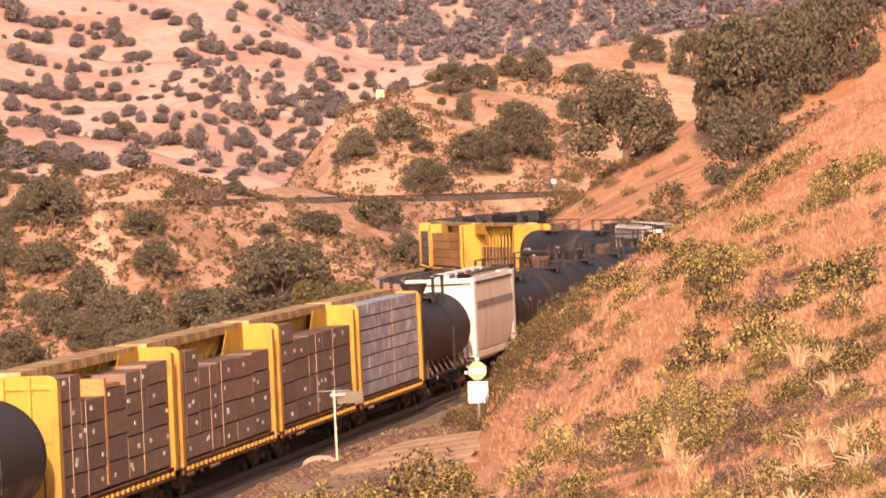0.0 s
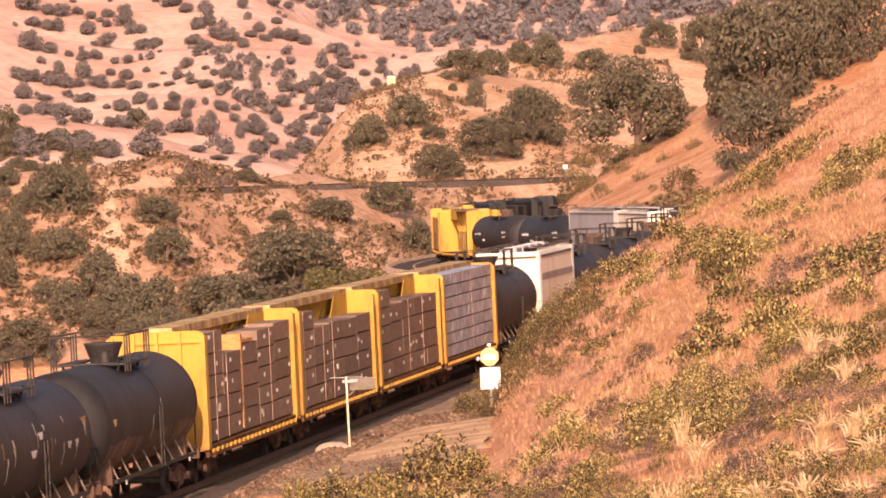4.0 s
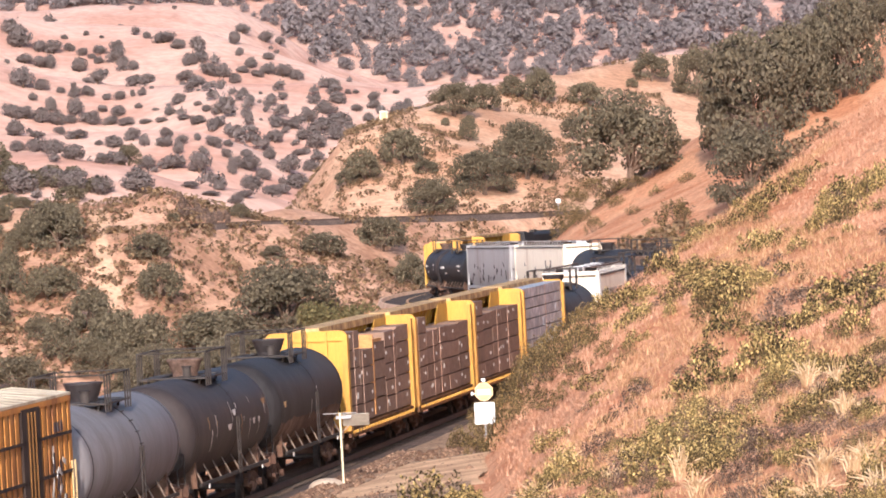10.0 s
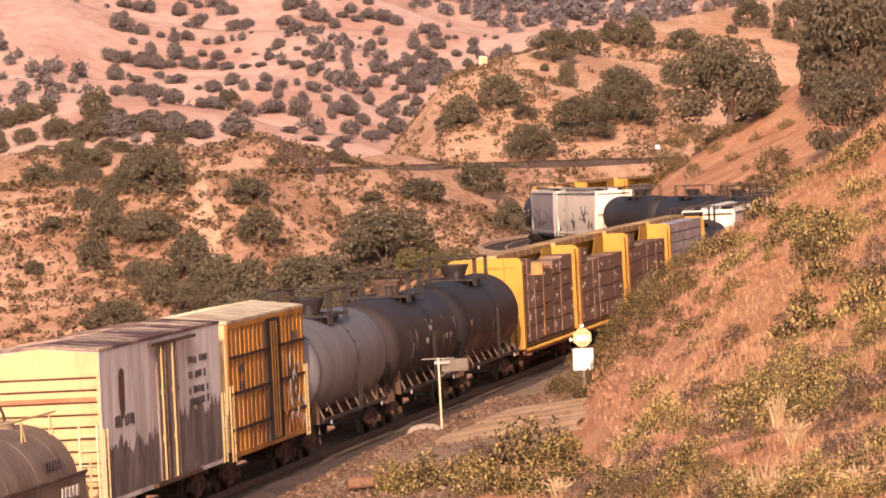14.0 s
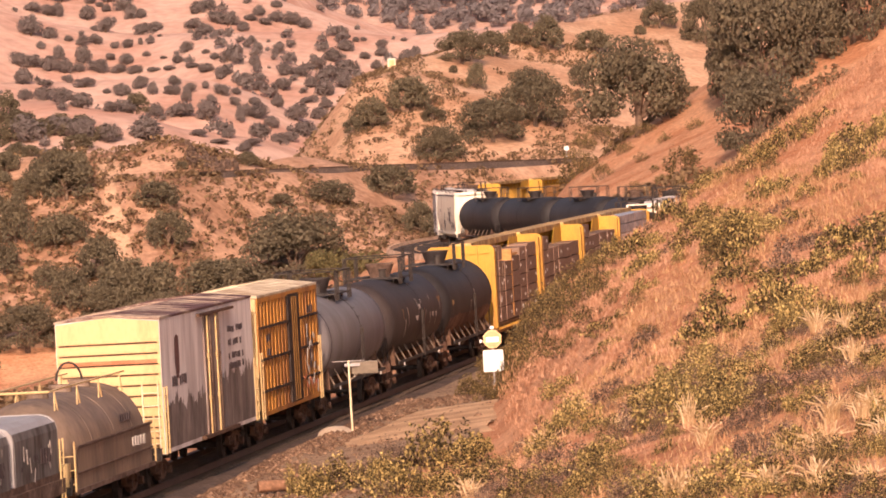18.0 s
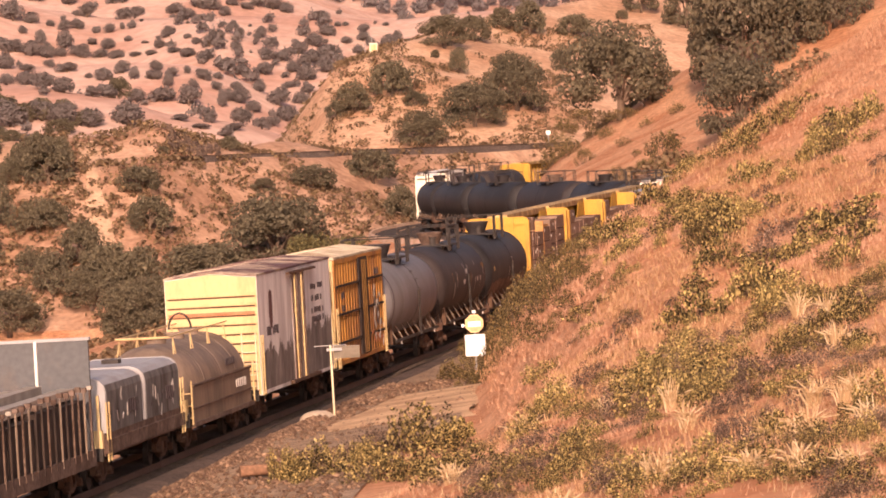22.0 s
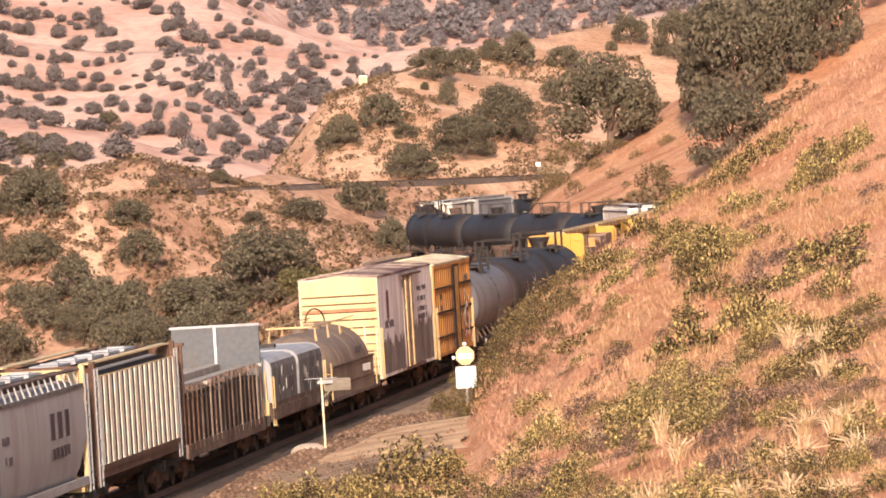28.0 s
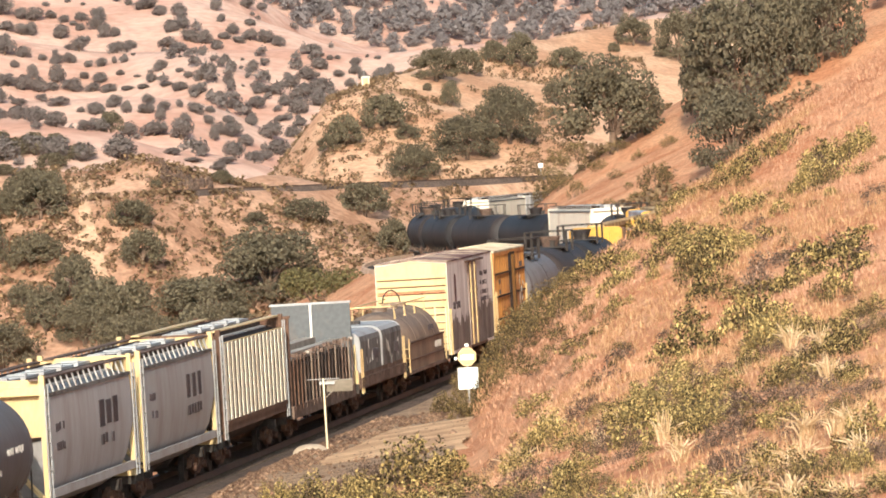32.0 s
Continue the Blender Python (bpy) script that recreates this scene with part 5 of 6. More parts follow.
    t = part("truck", kept("bolster", lambda: Shape().box((0, 0, 0.62), (2.1, 0.4, 0.26)).mesh("bolster", RUST)), None, car)
    t.location.y = y
    for x in (-0.98, 0.98):
        f = part("side_frame", kept("side_frame", frame_mesh), None, t)
        f.location.x, f.rotation_euler.z = x, 0 if x > 0 else math.pi
    for k in (-0.89, 0.89):
        w = part("wheel_set", kept("axle", axle_mesh), None, t)
        w.location = (0, k, 0.43)


def couplers(car, n, z=0.85):
    def knuckle():
        s = Shape()
        s.box((0, 0, 0), (0.22, 0.8, 0.25)).box((0.07, 0.42, 0), (0.3, 0.24, 0.3)).tube((-0.1, 0.45, -0.16), (-0.1, 0.45, 0.16), 0.1, 8)
        return s.mesh("coupler", RUST)
    for sign in (-1, 1):
        c = part("coupler", kept("coupler", knuckle), None, car)
        c.location, c.rotation_euler.z = (0, sign * (n / 2 - 0.45), z), 0 if sign > 0 else math.pi


def ladder(x, y, z0, z1, w=0.45, along="y", rungs=None):
    s = Shape()
    dx, dy = (0, w / 2) if along == "y" else (w / 2, 0)
    s.tube((x - dx, y - dy, z0), (x - dx, y - dy, z1), 0.025, 6).tube((x + dx, y + dy, z0), (x + dx, y + dy, z1), 0.025, 6)
    for k in range(rungs or int((z1 - z0) / 0.36)):
        z = z0 + 0.2 + k * 0.36
        s.tube((x - dx, y - dy, z), (x + dx, y + dy, z), 0.018, 6)
    return s


def letters(car, face_x, y0, y1, z, h, count, material, rng, name="letter"):
    """Writing too small to read: a row of bars."""
    step = (y1 - y0) / count
    for k in range(count):
        if rng.random() < 0.88:
            part(name, Shape().box((face_x, y0 + (k + 0.5) * step, z + rng.uniform(-0.02, 0.02)), (0.02, step * rng.uniform(0.5, 0.75), h * rng.uniform(0.85, 1))), material, car)


def tank_car(n, paint, rng, label, cage=True, marks=True, grime=None, drips=0):
    car = tagged(new("tank_car"), label, "tank car", "freight cars of the train")
    half, r, z = (n - 1.7) / 2, 1.52, 2.62
    s = Shape()
    s.lathe([(-half, 0.05), (-half + 0.03, 0.5), (-half + 0.11, 0.95), (-half + 0.27, 1.28), (-half + 0.48, 1.46), (-half + 0.72, r), (0, r),
             (half - 0.72, r), (half - 0.48, 1.46), (half - 0.27, 1.28), (half - 0.11, 0.95), (half - 0.03, 0.5), (half, 0.05)], 36, z)
    tank = part("tank", s, paint, car, smooth=True)
    for y in (-half + 1.0, half * 0.1, half - 1.0):
        band = Shape().lathe([(y - 0.06, r), (y - 0.04, r + 0.01), (y + 0.04, r + 0.01), (y + 0.06, r)], 36, z)
        part("band", band, BROWN_TANK if paint is DULL_TANK else paint, tank)
    for k in (-1, 1):
        sill = Shape().box((0, k * (n / 2 - 1.7), 0.95), (0.5, 2.6, 0.4)).box((0, k * (n / 2 - 0.6), 1.02), (2.7, 0.14, 0.3))
        sill.prism([(-1.3, 1.0), (1.3, 1.0), (1.25, 1.9), (0.9, 1.35), (-0.9, 1.35), (-1.25, 1.9)], k * (n / 2 - 2.75), k * (n / 2 - 2.5))
        sill.box((0, k * (n / 2 - 0.85), 1.22), (2.6, 0.5, 0.05))
        part("end_sill", sill, RUST, car)
        rail = Shape()
        for x in (-1.25, 1.25):
            rail.tube((x, k * (n / 2 - 0.62), 1.0), (x, k * (n / 2 - 0.62), 2.1), 0.025, 6)
        rail.tube((-1.25, k * (n / 2 - 0.62), 2.1), (1.25, k * (n / 2 - 0.62), 2.1), 0.025, 6)
        rail.tube((0.9, k * (n / 2 - 0.75), 1.9), (0.9, k * (n / 2 - 0.7), 1.9), 0.28, 12)
        part("end_railing", rail, STEEL, car)
    for x in (-1, 1):
        rail = part("side_rail", Shape().bar((x * 1.48, -half + 1.2, 1.12), (x * 1.48, half - 1.2, 1.12), 0.07, 0.1), STEEL, car)
        for k in range(8):
            y = -half + 1.6 + k * (2 * half - 3.2) / 7
            part("strut", Shape().bar((x * 1.48, y, 1.12), (x * 1.12, y + 0.55, 1.66), 0.045, 0.03), BARREL_GREY, rail)
    deck = Shape()
    for x in (-0.8, 0.8):
        deck.box((x, 0, z + r - 0.02), (0.5, 4.0, 0.05))
        for k in (-1.6, 0, 1.6):
            deck.bar((x, k, z + r - 0.04), (x * 0.9, k, z + 1.2), 0.07)
    for k in (-1.75, 1.75):
        deck.box((0, k, z + r + 0.0), (1.6, 0.5, 0.05))
    platform = part("top_platform", deck, STEEL, car)
    bowl = Shape().tube((0, 0.5, z + r - 0.12), (0, 0.5, z + r + 0.12), 0.38, 18, 0.4).tube((0, 0.5, z + r + 0.12), (0, 0.5, z + r + 0.46), 0.42, 18, 0.54).tube((0, 0.5, z + r + 0.46), (0, 0.5, z + r + 0.52), 0.56, 18)
    part("manway", bowl, BROWN_TANK if paint is not BROWN_TANK else DARK_RUST_AND_SHADE, car, smooth=True)
    part("valve", Shape().tube((0.25, -0.7, z + r - 0.1), (0.25, -0.7, z + r + 0.28), 0.13, 10).tube((0.25, -0.7, z + r + 0.28), (0.25, -0.7, z + r + 0.33), 0.17, 10), STEEL, car)
    if cage:
        top = z + r + 0.78
        for x in (-1.05, 1.05):
            fence = Shape().tube((x, -2.0, top), (x, 2.0, top), 0.026, 6)
            for y in (-2.0, -1.6, -1.2, 1.2, 1.6, 2.0):
                fence.tube((x, y, z + r - 0.25), (x, y, top), 0.024, 6)
            part("railing", fence, STEEL, platform)
        for y in (-2.0, 2.0):
            part("end_rail", Shape().tube((-1.05, y, top), (1.05, y, top), 0.026, 6), STEEL, platform)
    lad = part("ladder", ladder(1.56, 0.55, 1.1, z + 0.2), STEEL, car)
    for k in range(6):
        a = radians(10 + k * 13)
        part("rung", Shape().tube((math.cos(a) * (r + 0.06), 0.32, z + math.sin(a) * (r + 0.06)), (math.cos(a) * (r + 0.06), 0.78, z + math.sin(a) * (r + 0.06)), 0.02, 6), STEEL, lad)
    if grime:
        n_long, n_round, verts = 120, 7, []
        for j in range(n_long + 1):
            y = -half + 0.75 + j * (2 * half - 1.5) / n_long
            edge = -18 + 5 * noise.noise((y * 0.35, 2.2, 0)) + 4 * noise.noise((y * 1.7, 5.1, 0)) + 3 * noise.noise((y * 6.0, 1.1, 0))
            for i in range(n_round + 1):
                a = radians(edge + (-85 - edge) * i / n_round)
                verts.append(((r + 0.008) * math.cos(a), y, z + (r + 0.008) * math.sin(a)))
        m = n_round + 1
        part("road_dirt", Shape().add(verts, [(j * m + i, j * m + i + 1, (j + 1) * m + i + 1, (j + 1) * m + i) for j in range(n_long) for i in range(n_round)]), grime, tank, smooth=True)
    if drips:
        for j in range(drips):
            y, a0, n_deg, w = rng.uniform(-half + 1.2, half - 1.5), rng.uniform(-5, 28), rng.uniform(6, 26), rng.uniform(0.08, 0.22)
            if j % 4 == 0:
                n_deg, w = 7, rng.uniform(0.5, 1.0)
            verts = []
            for i in range(6):
                a = radians(a0 - n_deg * i / 5)
                shift = 0.06 * math.sin(2.2 * i + j)
                verts += [((r + 0.01) * math.cos(a), y + shift - w * (1 - 0.12 * i) / 2, z + (r + 0.01) * math.sin(a)), ((r + 0.01) * math.cos(a), y + shift + w * (1 - 0.12 * i) / 2, z + (r + 0.01) * math.sin(a))]
            part("paint_drip", Shape().add(verts, [(2 * i, 2 * i + 1, 2 * i + 3, 2 * i + 2) for i in range(5)]), PALE_MARK if j % 5 else STRAW_PAINT, tank, "pale paint drip")
    if marks:
        for y, w, h, zz in [(-half + 2.2, 1.6, 0.14, 2.9), (-half + 2.2, 1.1, 0.1, 2.55), (half - 4.2, 2.2, 0.18, 2.75), (2.3, 0.9, 0.16, 2.3)]:
            x = math.sqrt(r * r - (zz - z) ** 2) + 0.004
            for side in (-x, x):
                letters(car, side, y, y + w, zz, h, max(3, int(w / 0.22)), PALE_MARK, rng)
    for y in (-half + 2.6, half - 2.6):
        part("reflector", Shape().box((1.52, y, 1.02), (0.02, 0.22, 0.12)), TAG, car)
    truck(car, -n / 2 + 2.45)
    truck(car, n / 2 - 2.45)
    couplers(car, n)
    return car


def bundles(car, y0, y1, x0, x1, tops, material, rng, rows=4, name="lumber_pack", height=0.62, tags=True):
    """Stacks of wrapped bundles between y0 and y1, one stack for each top height."""
    step = (y1 - y0) / len(tops)
    for k, top in enumerate(tops):
        z, count = 1.2, max(1, round((top - 1.2) / height))
        h = (top - 1.2) / count
        for j in range(count):
            for half in (0,):
                w, shift = step, rng.uniform(-0.025, 0.025)
                y = y0 + k * step + half * w
                s = Shape()
                b = 0.02
                s.box(((x0 + x1) / 2 + shift * 0.5, y + w / 2, z + h / 2), (x1 - x0 - b, w - 0.015, h - 0.05))
                lump = part(name, s, material, car)
                for spot in range(rng.choice((0, 1, 1, 2)) if tags and x1 > 0 else 0):
                    face = x1 - b / 2 + shift * 0.5 + 0.004
                    part("label", Shape().box((face, y + rng.uniform(0.25, w - 0.25), z + rng.uniform(0.25, h - 0.15)), (0.012, rng.uniform(0.2, 0.4), 0.12)), TAG, lump)
            z += h
        if rng.random() < 0.35 and x1 > 0:
            y = y0 + (k + rng.uniform(0.1, 0.9)) * step
            part("strap", Shape().box((x1 + 0.03, y, (1.2 + top) / 2), (0.012, 0.09, top - 1.2)), STRAP, car)


def lumber_car(n, load, rng, label):
    car = tagged(new("lumber_car"), label, "centrebeam car", "freight cars of the train")
    e = n / 2 - 0.75
    deck = Shape().box((0, 0, 1.06), (2.86, 2 * e, 0.14)).box((0, 0, 0.86), (0.6, 2 * e, 0.36))
    for x in (-1.38, 1.38):
        deck.box((x, 0, 0.98), (0.1, 2 * e, 0.34))
    part("deck", deck, DIRTY_SILL, car)
    for k in range(int(2 * e / 0.85)):
        for x in (-1.47, 1.47):
            w = part("winch", kept("winch", lambda: Shape().box((0, 0, 0), (0.07, 0.12, 0.1)).tube((-0.02, 0.12, 0.02), (0.04, 0.12, 0.02), 0.05, 8).mesh("winch", YELLOW)), None, car)
            w.location = (x, -e + 0.5 + k * 0.85, 0.98)
    for k in (-1, 1):
        s = Shape()
        out = [(-1.43, 1.0), (1.43, 1.0), (1.43, 4.45), (1.36, 4.55), (1.2, 4.6), (-1.2, 4.6), (-1.36, 4.55), (-1.43, 4.45)]
        s.prism(out, k * e - 0.06, k * e + 0.06)
        wall = part("bulkhead", s, YELLOW, car)
        ribs = Shape()
        for x in (-1.38, 1.38):
            ribs.box((x, k * e + k * 0.02, 2.75), (0.2, 0.5, 3.4))
        for x in (-0.7, 0, 0.7):
            ribs.box((x, k * (e + 0.14), 2.8), (0.12, 0.18, 3.5))
        for z in (1.5, 2.9, 4.3):
            ribs.box((0, k * (e + 0.1), z), (2.6, 0.1, 0.12))
        part("rib", ribs, YELLOW, wall)
    beam = Shape().box((0, 0, 4.64), (0.95, 2 * e - 0.1, 0.14)).box((0.45, 0, 4.56), (0.06, 2 * e - 0.1, 0.2)).box((-0.45, 0, 4.56), (0.06, 2 * e - 0.1, 0.2))
    part("top_chord", beam, STRAW_PAINT, car)
    m = 15
    for k in range(m):
        y = -e + 0.7 + k * (2 * e - 1.4) / (m - 1)
        s = Shape().prism([(-0.07, 1.1), (0.07, 1.1), (0.07, 3.8), (0.42, 4.58), (-0.42, 4.58), (-0.07, 3.8)], y - 0.06, y + 0.06)
        part("post", s, YELLOW, car)
    web = Shape().box((0, 0, 2.0), (0.04, 2 * e - 0.1, 1.6)).box((0, 0, 4.3), (0.04, 2 * e - 0.1, 0.5))
    # The web's dark colour stands in for the top chord's shadow.
    part("shaded_web_plate", web, DARK_RUST_AND_SHADE, car)
    for x in (-0.49, 0.49):
        gusset = Shape().add([(x + o, y, z) for o in (-0.015, 0.015) for y, z in ((e - 4.6, 3.8), (e - 0.05, 3.8), (e - 0.05, 4.57), (e - 3.4, 4.57))],
                             [(3, 2, 1, 0), (4, 5, 6, 7), (0, 1, 5, 4), (1, 2, 6, 5), (2, 3, 7, 6), (3, 0, 4, 7)])
        part("gusset", gusset, YELLOW, car)
    lo, hi = -e + 0.28, e - 0.28
    if load == "stepped":
        tops = {0: [4.5, 4.1, 4.2, 4.25, 4.3], 1: [4.35, 3.85, 3.9, 3.85, 3.9], 2: [4.4, 3.95, 4.0, 3.95, 3.95]}[rng.randrange(3)]
    elif load == "full":
        tops = [4.55] * 6
    else:
        tops = [3.9] * 5
    stuff = {"full": BLUE_WRAP, "planks": PLANKS, "grey": surface("grey_brown_wrap", (0.25, 0.2, 0.17), 0.7, vary=0.2, grain=3, each=0.15)}.get(load, BUNDLE)
    if load != "none":
        for x0, x1 in ((0.13, 1.36), (-1.36, -0.13)):
            bundles(car, lo, hi, x0, x1, tops, stuff, rng, tags=load == "stepped", height=0.5 if load == "full" else 0.62)
    letters(car, 1.45, -e + 1.5, -e + 3.5, 0.98, 0.16, 9, DARK_MARK, rng)
    truck(car, -n / 2 + 2.7)
    truck(car, n / 2 - 2.7)
    couplers(car, n)
    return car


def first_lumber(n, label, tops, rng, odd=None):
    """A centrebeam car with its own stack heights; odd: a stack whose side shows bare wood."""
    car = lumber_car(n, "none", rng, label)
    e = n / 2 - 0.75
    for x0, x1 in ((0.13, 1.36), (-1.36, -0.13)):
        bundles(car, -e + 0.28, e - 0.28, x0, x1, tops, BUNDLE, rng)
    if odd is not None:
        step = (2 * e - 0.56) / len(tops)
        y = -e + 0.28 + (odd + 0.04) * step
        part("bare_planks", Shape().box((0.75, y, 2.75), (1.24, 0.3, 2.9)).box((0.75, y + 1.2, tops[odd] + 0.06), (1.2, 2.6, 0.1)), PLANKS, car)
    return car


def underframe(car, n, w=1.4, z=0.95):
    s = Shape().box((0, 0, z), (0.6, n - 1.4, 0.4))
    for k in (-1, 1):
        s.box((0, k * (n / 2 - 0.65), z + 0.05), (2 * w, 0.16, 0.35)).box((0, k * (n / 2 - 2.6), z), (2 * w - 0.2, 0.4, 0.3))
    part("underframe", s, STEEL, car)


def reefer_car(n, rng):
    car = tagged(new("boxcar"), "weathered white refrigerated boxcar with peeling sides and rusty roof", "boxcar", "freight cars of the train")
    half, w, top = n / 2 - 0.85, 1.49, 4.95
    s = Shape()
    out = [(-w, 1.0), (w, 1.0), (w, 4.78), (w - 0.06, 4.84), (0, top), (-w + 0.06, 4.84), (-w, 4.78)]
    s.prism(out, -half, half)
    body = part("body", s, WORN_WHITE, car)
    for k in (-1, 1):
        panel = Shape().prism([(-w + 0.02, 1.02), (w - 0.02, 1.02), (w - 0.02, 4.76), (0, top - 0.03), (-w + 0.02, 4.76)], k * half, k * (half + 0.03))
        end = part("end_wall", panel, CREAM if k < 0 else WHITE, car)
        for j in range(11):
            z = 1.25 + j * 0.3
            rib = Shape().prism([(-w + 0.1, z - 0.05), (w - 0.1, z - 0.05), (w - 0.1, z + 0.05), (-w + 0.1, z + 0.05)], k * (half + 0.02), k * (half + 0.09))
            part("corrugation", rib, RED_STRIPE if j == 8 else CREAM, end)
            if k < 0:
                # Thin dark strip below each rib, on the rear end only.
                part("rib_underline", Shape().box((0, k * (half + 0.035), z - 0.085), (2 * w - 0.16, 0.02, 0.045)), RUST, end)
        part("ladder", ladder(1.15, k * (half + 0.13), 1.1, 3.0, along="x"), WHITE, end)
        part("brake_wheel", Shape().tube((-0.7, k * (half + 0.15), 2.6), (-0.7, k * (half + 0.2), 2.6), 0.28, 14), RUST, end)
    roof = Shape()
    roof.prism([(-w - 0.02, 4.8), (-w - 0.02, 4.86), (0, top + 0.05), (w + 0.02, 4.86), (w + 0.02, 4.8), (0, top - 0.005)], -half - 0.05, half + 0.05)
    roof = part("roof", roof, RUSTY_ROOF, car)
    for j in range(13):
        y = -half + 0.4 + j * (2 * half - 0.8) / 12
        part("roof_seam", Shape().prism([(-w, 4.87), (0, top + 0.06), (w, 4.87), (w, 4.885), (0, top + 0.075), (-w, 4.885)], y - 0.015, y + 0.015), RUSTY_ROOF, roof)
    for x in (w,):
        lower = Shape()
        steps = 200
        verts, faces = [], []
        for j in range(steps + 1):
            y = -half + 0.25 + j * (2 * half - 0.5) / steps
            z = 2.35 + 0.35 * noise.noise((y * 0.9, 3.1, 0)) + 0.28 * noise.noise((y * 4.1, 7.7, 0)) + 0.3 * noise.noise((y * 11.0, 1.7, 0)) + (0.35 if y > 0.5 else 0)
            verts += [(x + 0.006, y, 1.12), (x + 0.006, y, z)]
        faces = [(2 * j, 2 * j + 2, 2 * j + 3, 2 * j + 1) for j in range(steps)]
        lower.add(verts, faces)
        part("peeled_paint", lower, PEELED, body)
    door = Shape().box((w + 0.025, 0.3, 2.85), (0.05, 2.7, 3.5))
    door = part("plug_door", door, DOOR_WORN, car)
    for y in (-0.75, -0.25, 0.85, 1.35):
        rod_paint = CREAM if y in (-0.75, 0.85) else DARK_RUST_AND_SHADE
        part("lock_rod", Shape().tube((w + 0.1, y, 1.1), (w + 0.1, y, 4.6), 0.028, 8).box((w + 0.1, y, 2.2), (0.06, 0.2, 0.12)).box((w + 0.1, y, 3.4), (0.06, 0.2, 0.12)), rod_paint, door)
    part("door_track", Shape().box((w + 0.09, 1.0, 1.08), (0.14, 6.5, 0.1)), RUST, door)
    part("door_track", Shape().box((w + 0.09, 1.0, 4.66), (0.1, 6.5, 0.08)), RUST, door)
    emblem = Shape()
    shield = [(-0.3, 0.55), (0, 0.66), (0.38, 0.58), (0.42, 0.1), (0.36, -0.4), (0.15, -0.62), (-0.2, -0.6), (-0.4, -0.1)]
    emblem.add([(w + 0.008, -half + 2.7 + a, 3.62 + b) for a, b in shield], [tuple(range(8))])
    part("emblem", emblem, EMBLEM_BROWN, body)
    letters(car, w + 0.01, -half + 1.6, -half + 4.2, 2.95, 0.3, 8, DARK_MARK, rng)
    for z in (4.0, 3.6, 3.2, 2.9):
        letters(car, w + 0.01, half - 5.0, half - 2.0, z, 0.2, 9, DARK_MARK, rng)
    for y in (-half + 0.1, half - 0.1):
        part("ladder", ladder(w + 0.06, y, 1.0, 2.9), CREAM, car)
    underframe(car, n)
    truck(car, -n / 2 + 2.6)
    truck(car, n / 2 - 2.6)
    couplers(car, n)
    return car


def yellow_boxcar(n, rng):
    car = tagged(new("boxcar"), "orange-yellow ribbed boxcar with dark doors and painted scrawls", "boxcar", "freight cars of the train")
    half, w, top = n / 2 - 0.7, 1.42, 4.88
    # The wall's dark colour holds both dirt and the shade between ribs.
    body = part("body", Shape().prism([(-w, 1.0), (w, 1.0), (w, 4.7), (0, top), (-w, 4.7)], -half, half), DIRTY_SHADED_YELLOW, car)
    for k in (-1, 1):
        end = part("end_wall", Shape().prism([(-w + 0.02, 1.02), (w - 0.02, 1.02), (w - 0.02, 4.68), (0, top - 0.03), (-w + 0.02, 4.68)], k * half, k * (half + 0.04)), CREAM, car)
        for j in range(8):
            z = 1.4 + j * 0.4
            part("corrugation", Shape().box((0, k * (half + 0.06), z), (2.6, 0.09, 0.14)), CREAM, end)
    roof = part("roof", Shape().prism([(-w - 0.04, 4.7), (-w - 0.04, 4.77), (0, top + 0.07), (w + 0.04, 4.77), (w + 0.04, 4.7), (0, top)], -half - 0.05, half + 0.05), OLD_ROOF, car)
    for j in range(12):
        y = -half + 0.4 + j * (2 * half - 0.8) / 11
        part("roof_seam", Shape().prism([(-w, 4.78), (0, top + 0.08), (w, 4.78), (w, 4.793), (0, top + 0.093), (-w, 4.793)], y - 0.012, y + 0.012), OLD_ROOF, roof)
    for side in (-1, 1):
        for j in range(19):
            y = -half + 0.2 + j * (2 * half - 0.4) / 18
            if abs(y - 0.9) > 1.3:
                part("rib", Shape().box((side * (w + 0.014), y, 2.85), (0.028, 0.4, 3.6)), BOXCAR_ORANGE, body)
        for z in (1.05, 4.62):
            part("side_rail", Shape().box((side * (w + 0.02), 0, z), (0.05, 2 * half, 0.14)), BOXCAR_ORANGE, body)
        door = part("door", Shape().box((side * (w + 0.03), 0.9, 2.85), (0.08, 2.4, 3.5)), DARK_PAINT_AND_SHADE, car, "dark brown sliding door")
        for y in (0.45, 0.9, 1.35):
            part("lock_rod", Shape().tube((side * (w + 0.09), y, 1.15), (side * (w + 0.09), y, 4.5), 0.025, 8), DIRTY_SHADED_YELLOW, door)
        for z in (1.75, 2.75, 3.75):
            part("cross_bar", Shape().box((side * (w + 0.05), 0, z), (0.04, 2 * half - 0.3, 0.08)), DARK_PAINT_AND_SHADE, door)
    for j in range(14):
        y, z = half - 3.6 + rng.uniform(0, 2.9), 1.5 + rng.uniform(0, 1.6)
        part("scrawl", Shape().bar((w + 0.08, y, z), (w + 0.08, y + rng.uniform(-0.5, 0.5), z + rng.uniform(-0.5, 0.5)), 0.012, 0.14), PALE_MARK, car, "pale spray paint stroke")
    for j in range(7):
        y, z = half - 4.6 + rng.uniform(0, 3.5), 1.3 + rng.uniform(0, 0.5)
        part("scrawl", Shape().bar((w + 0.083, y, z), (w + 0.083, y + rng.uniform(-0.5, 0.5), z + rng.uniform(-0.2, 0.3)), 0.012, 0.12), RED_STRIPE, car, "red spray paint stroke")
    for j in range(9):
        y, z = half - 3.0 + rng.uniform(0, 1.7), 1.9 + rng.uniform(0, 1.1)
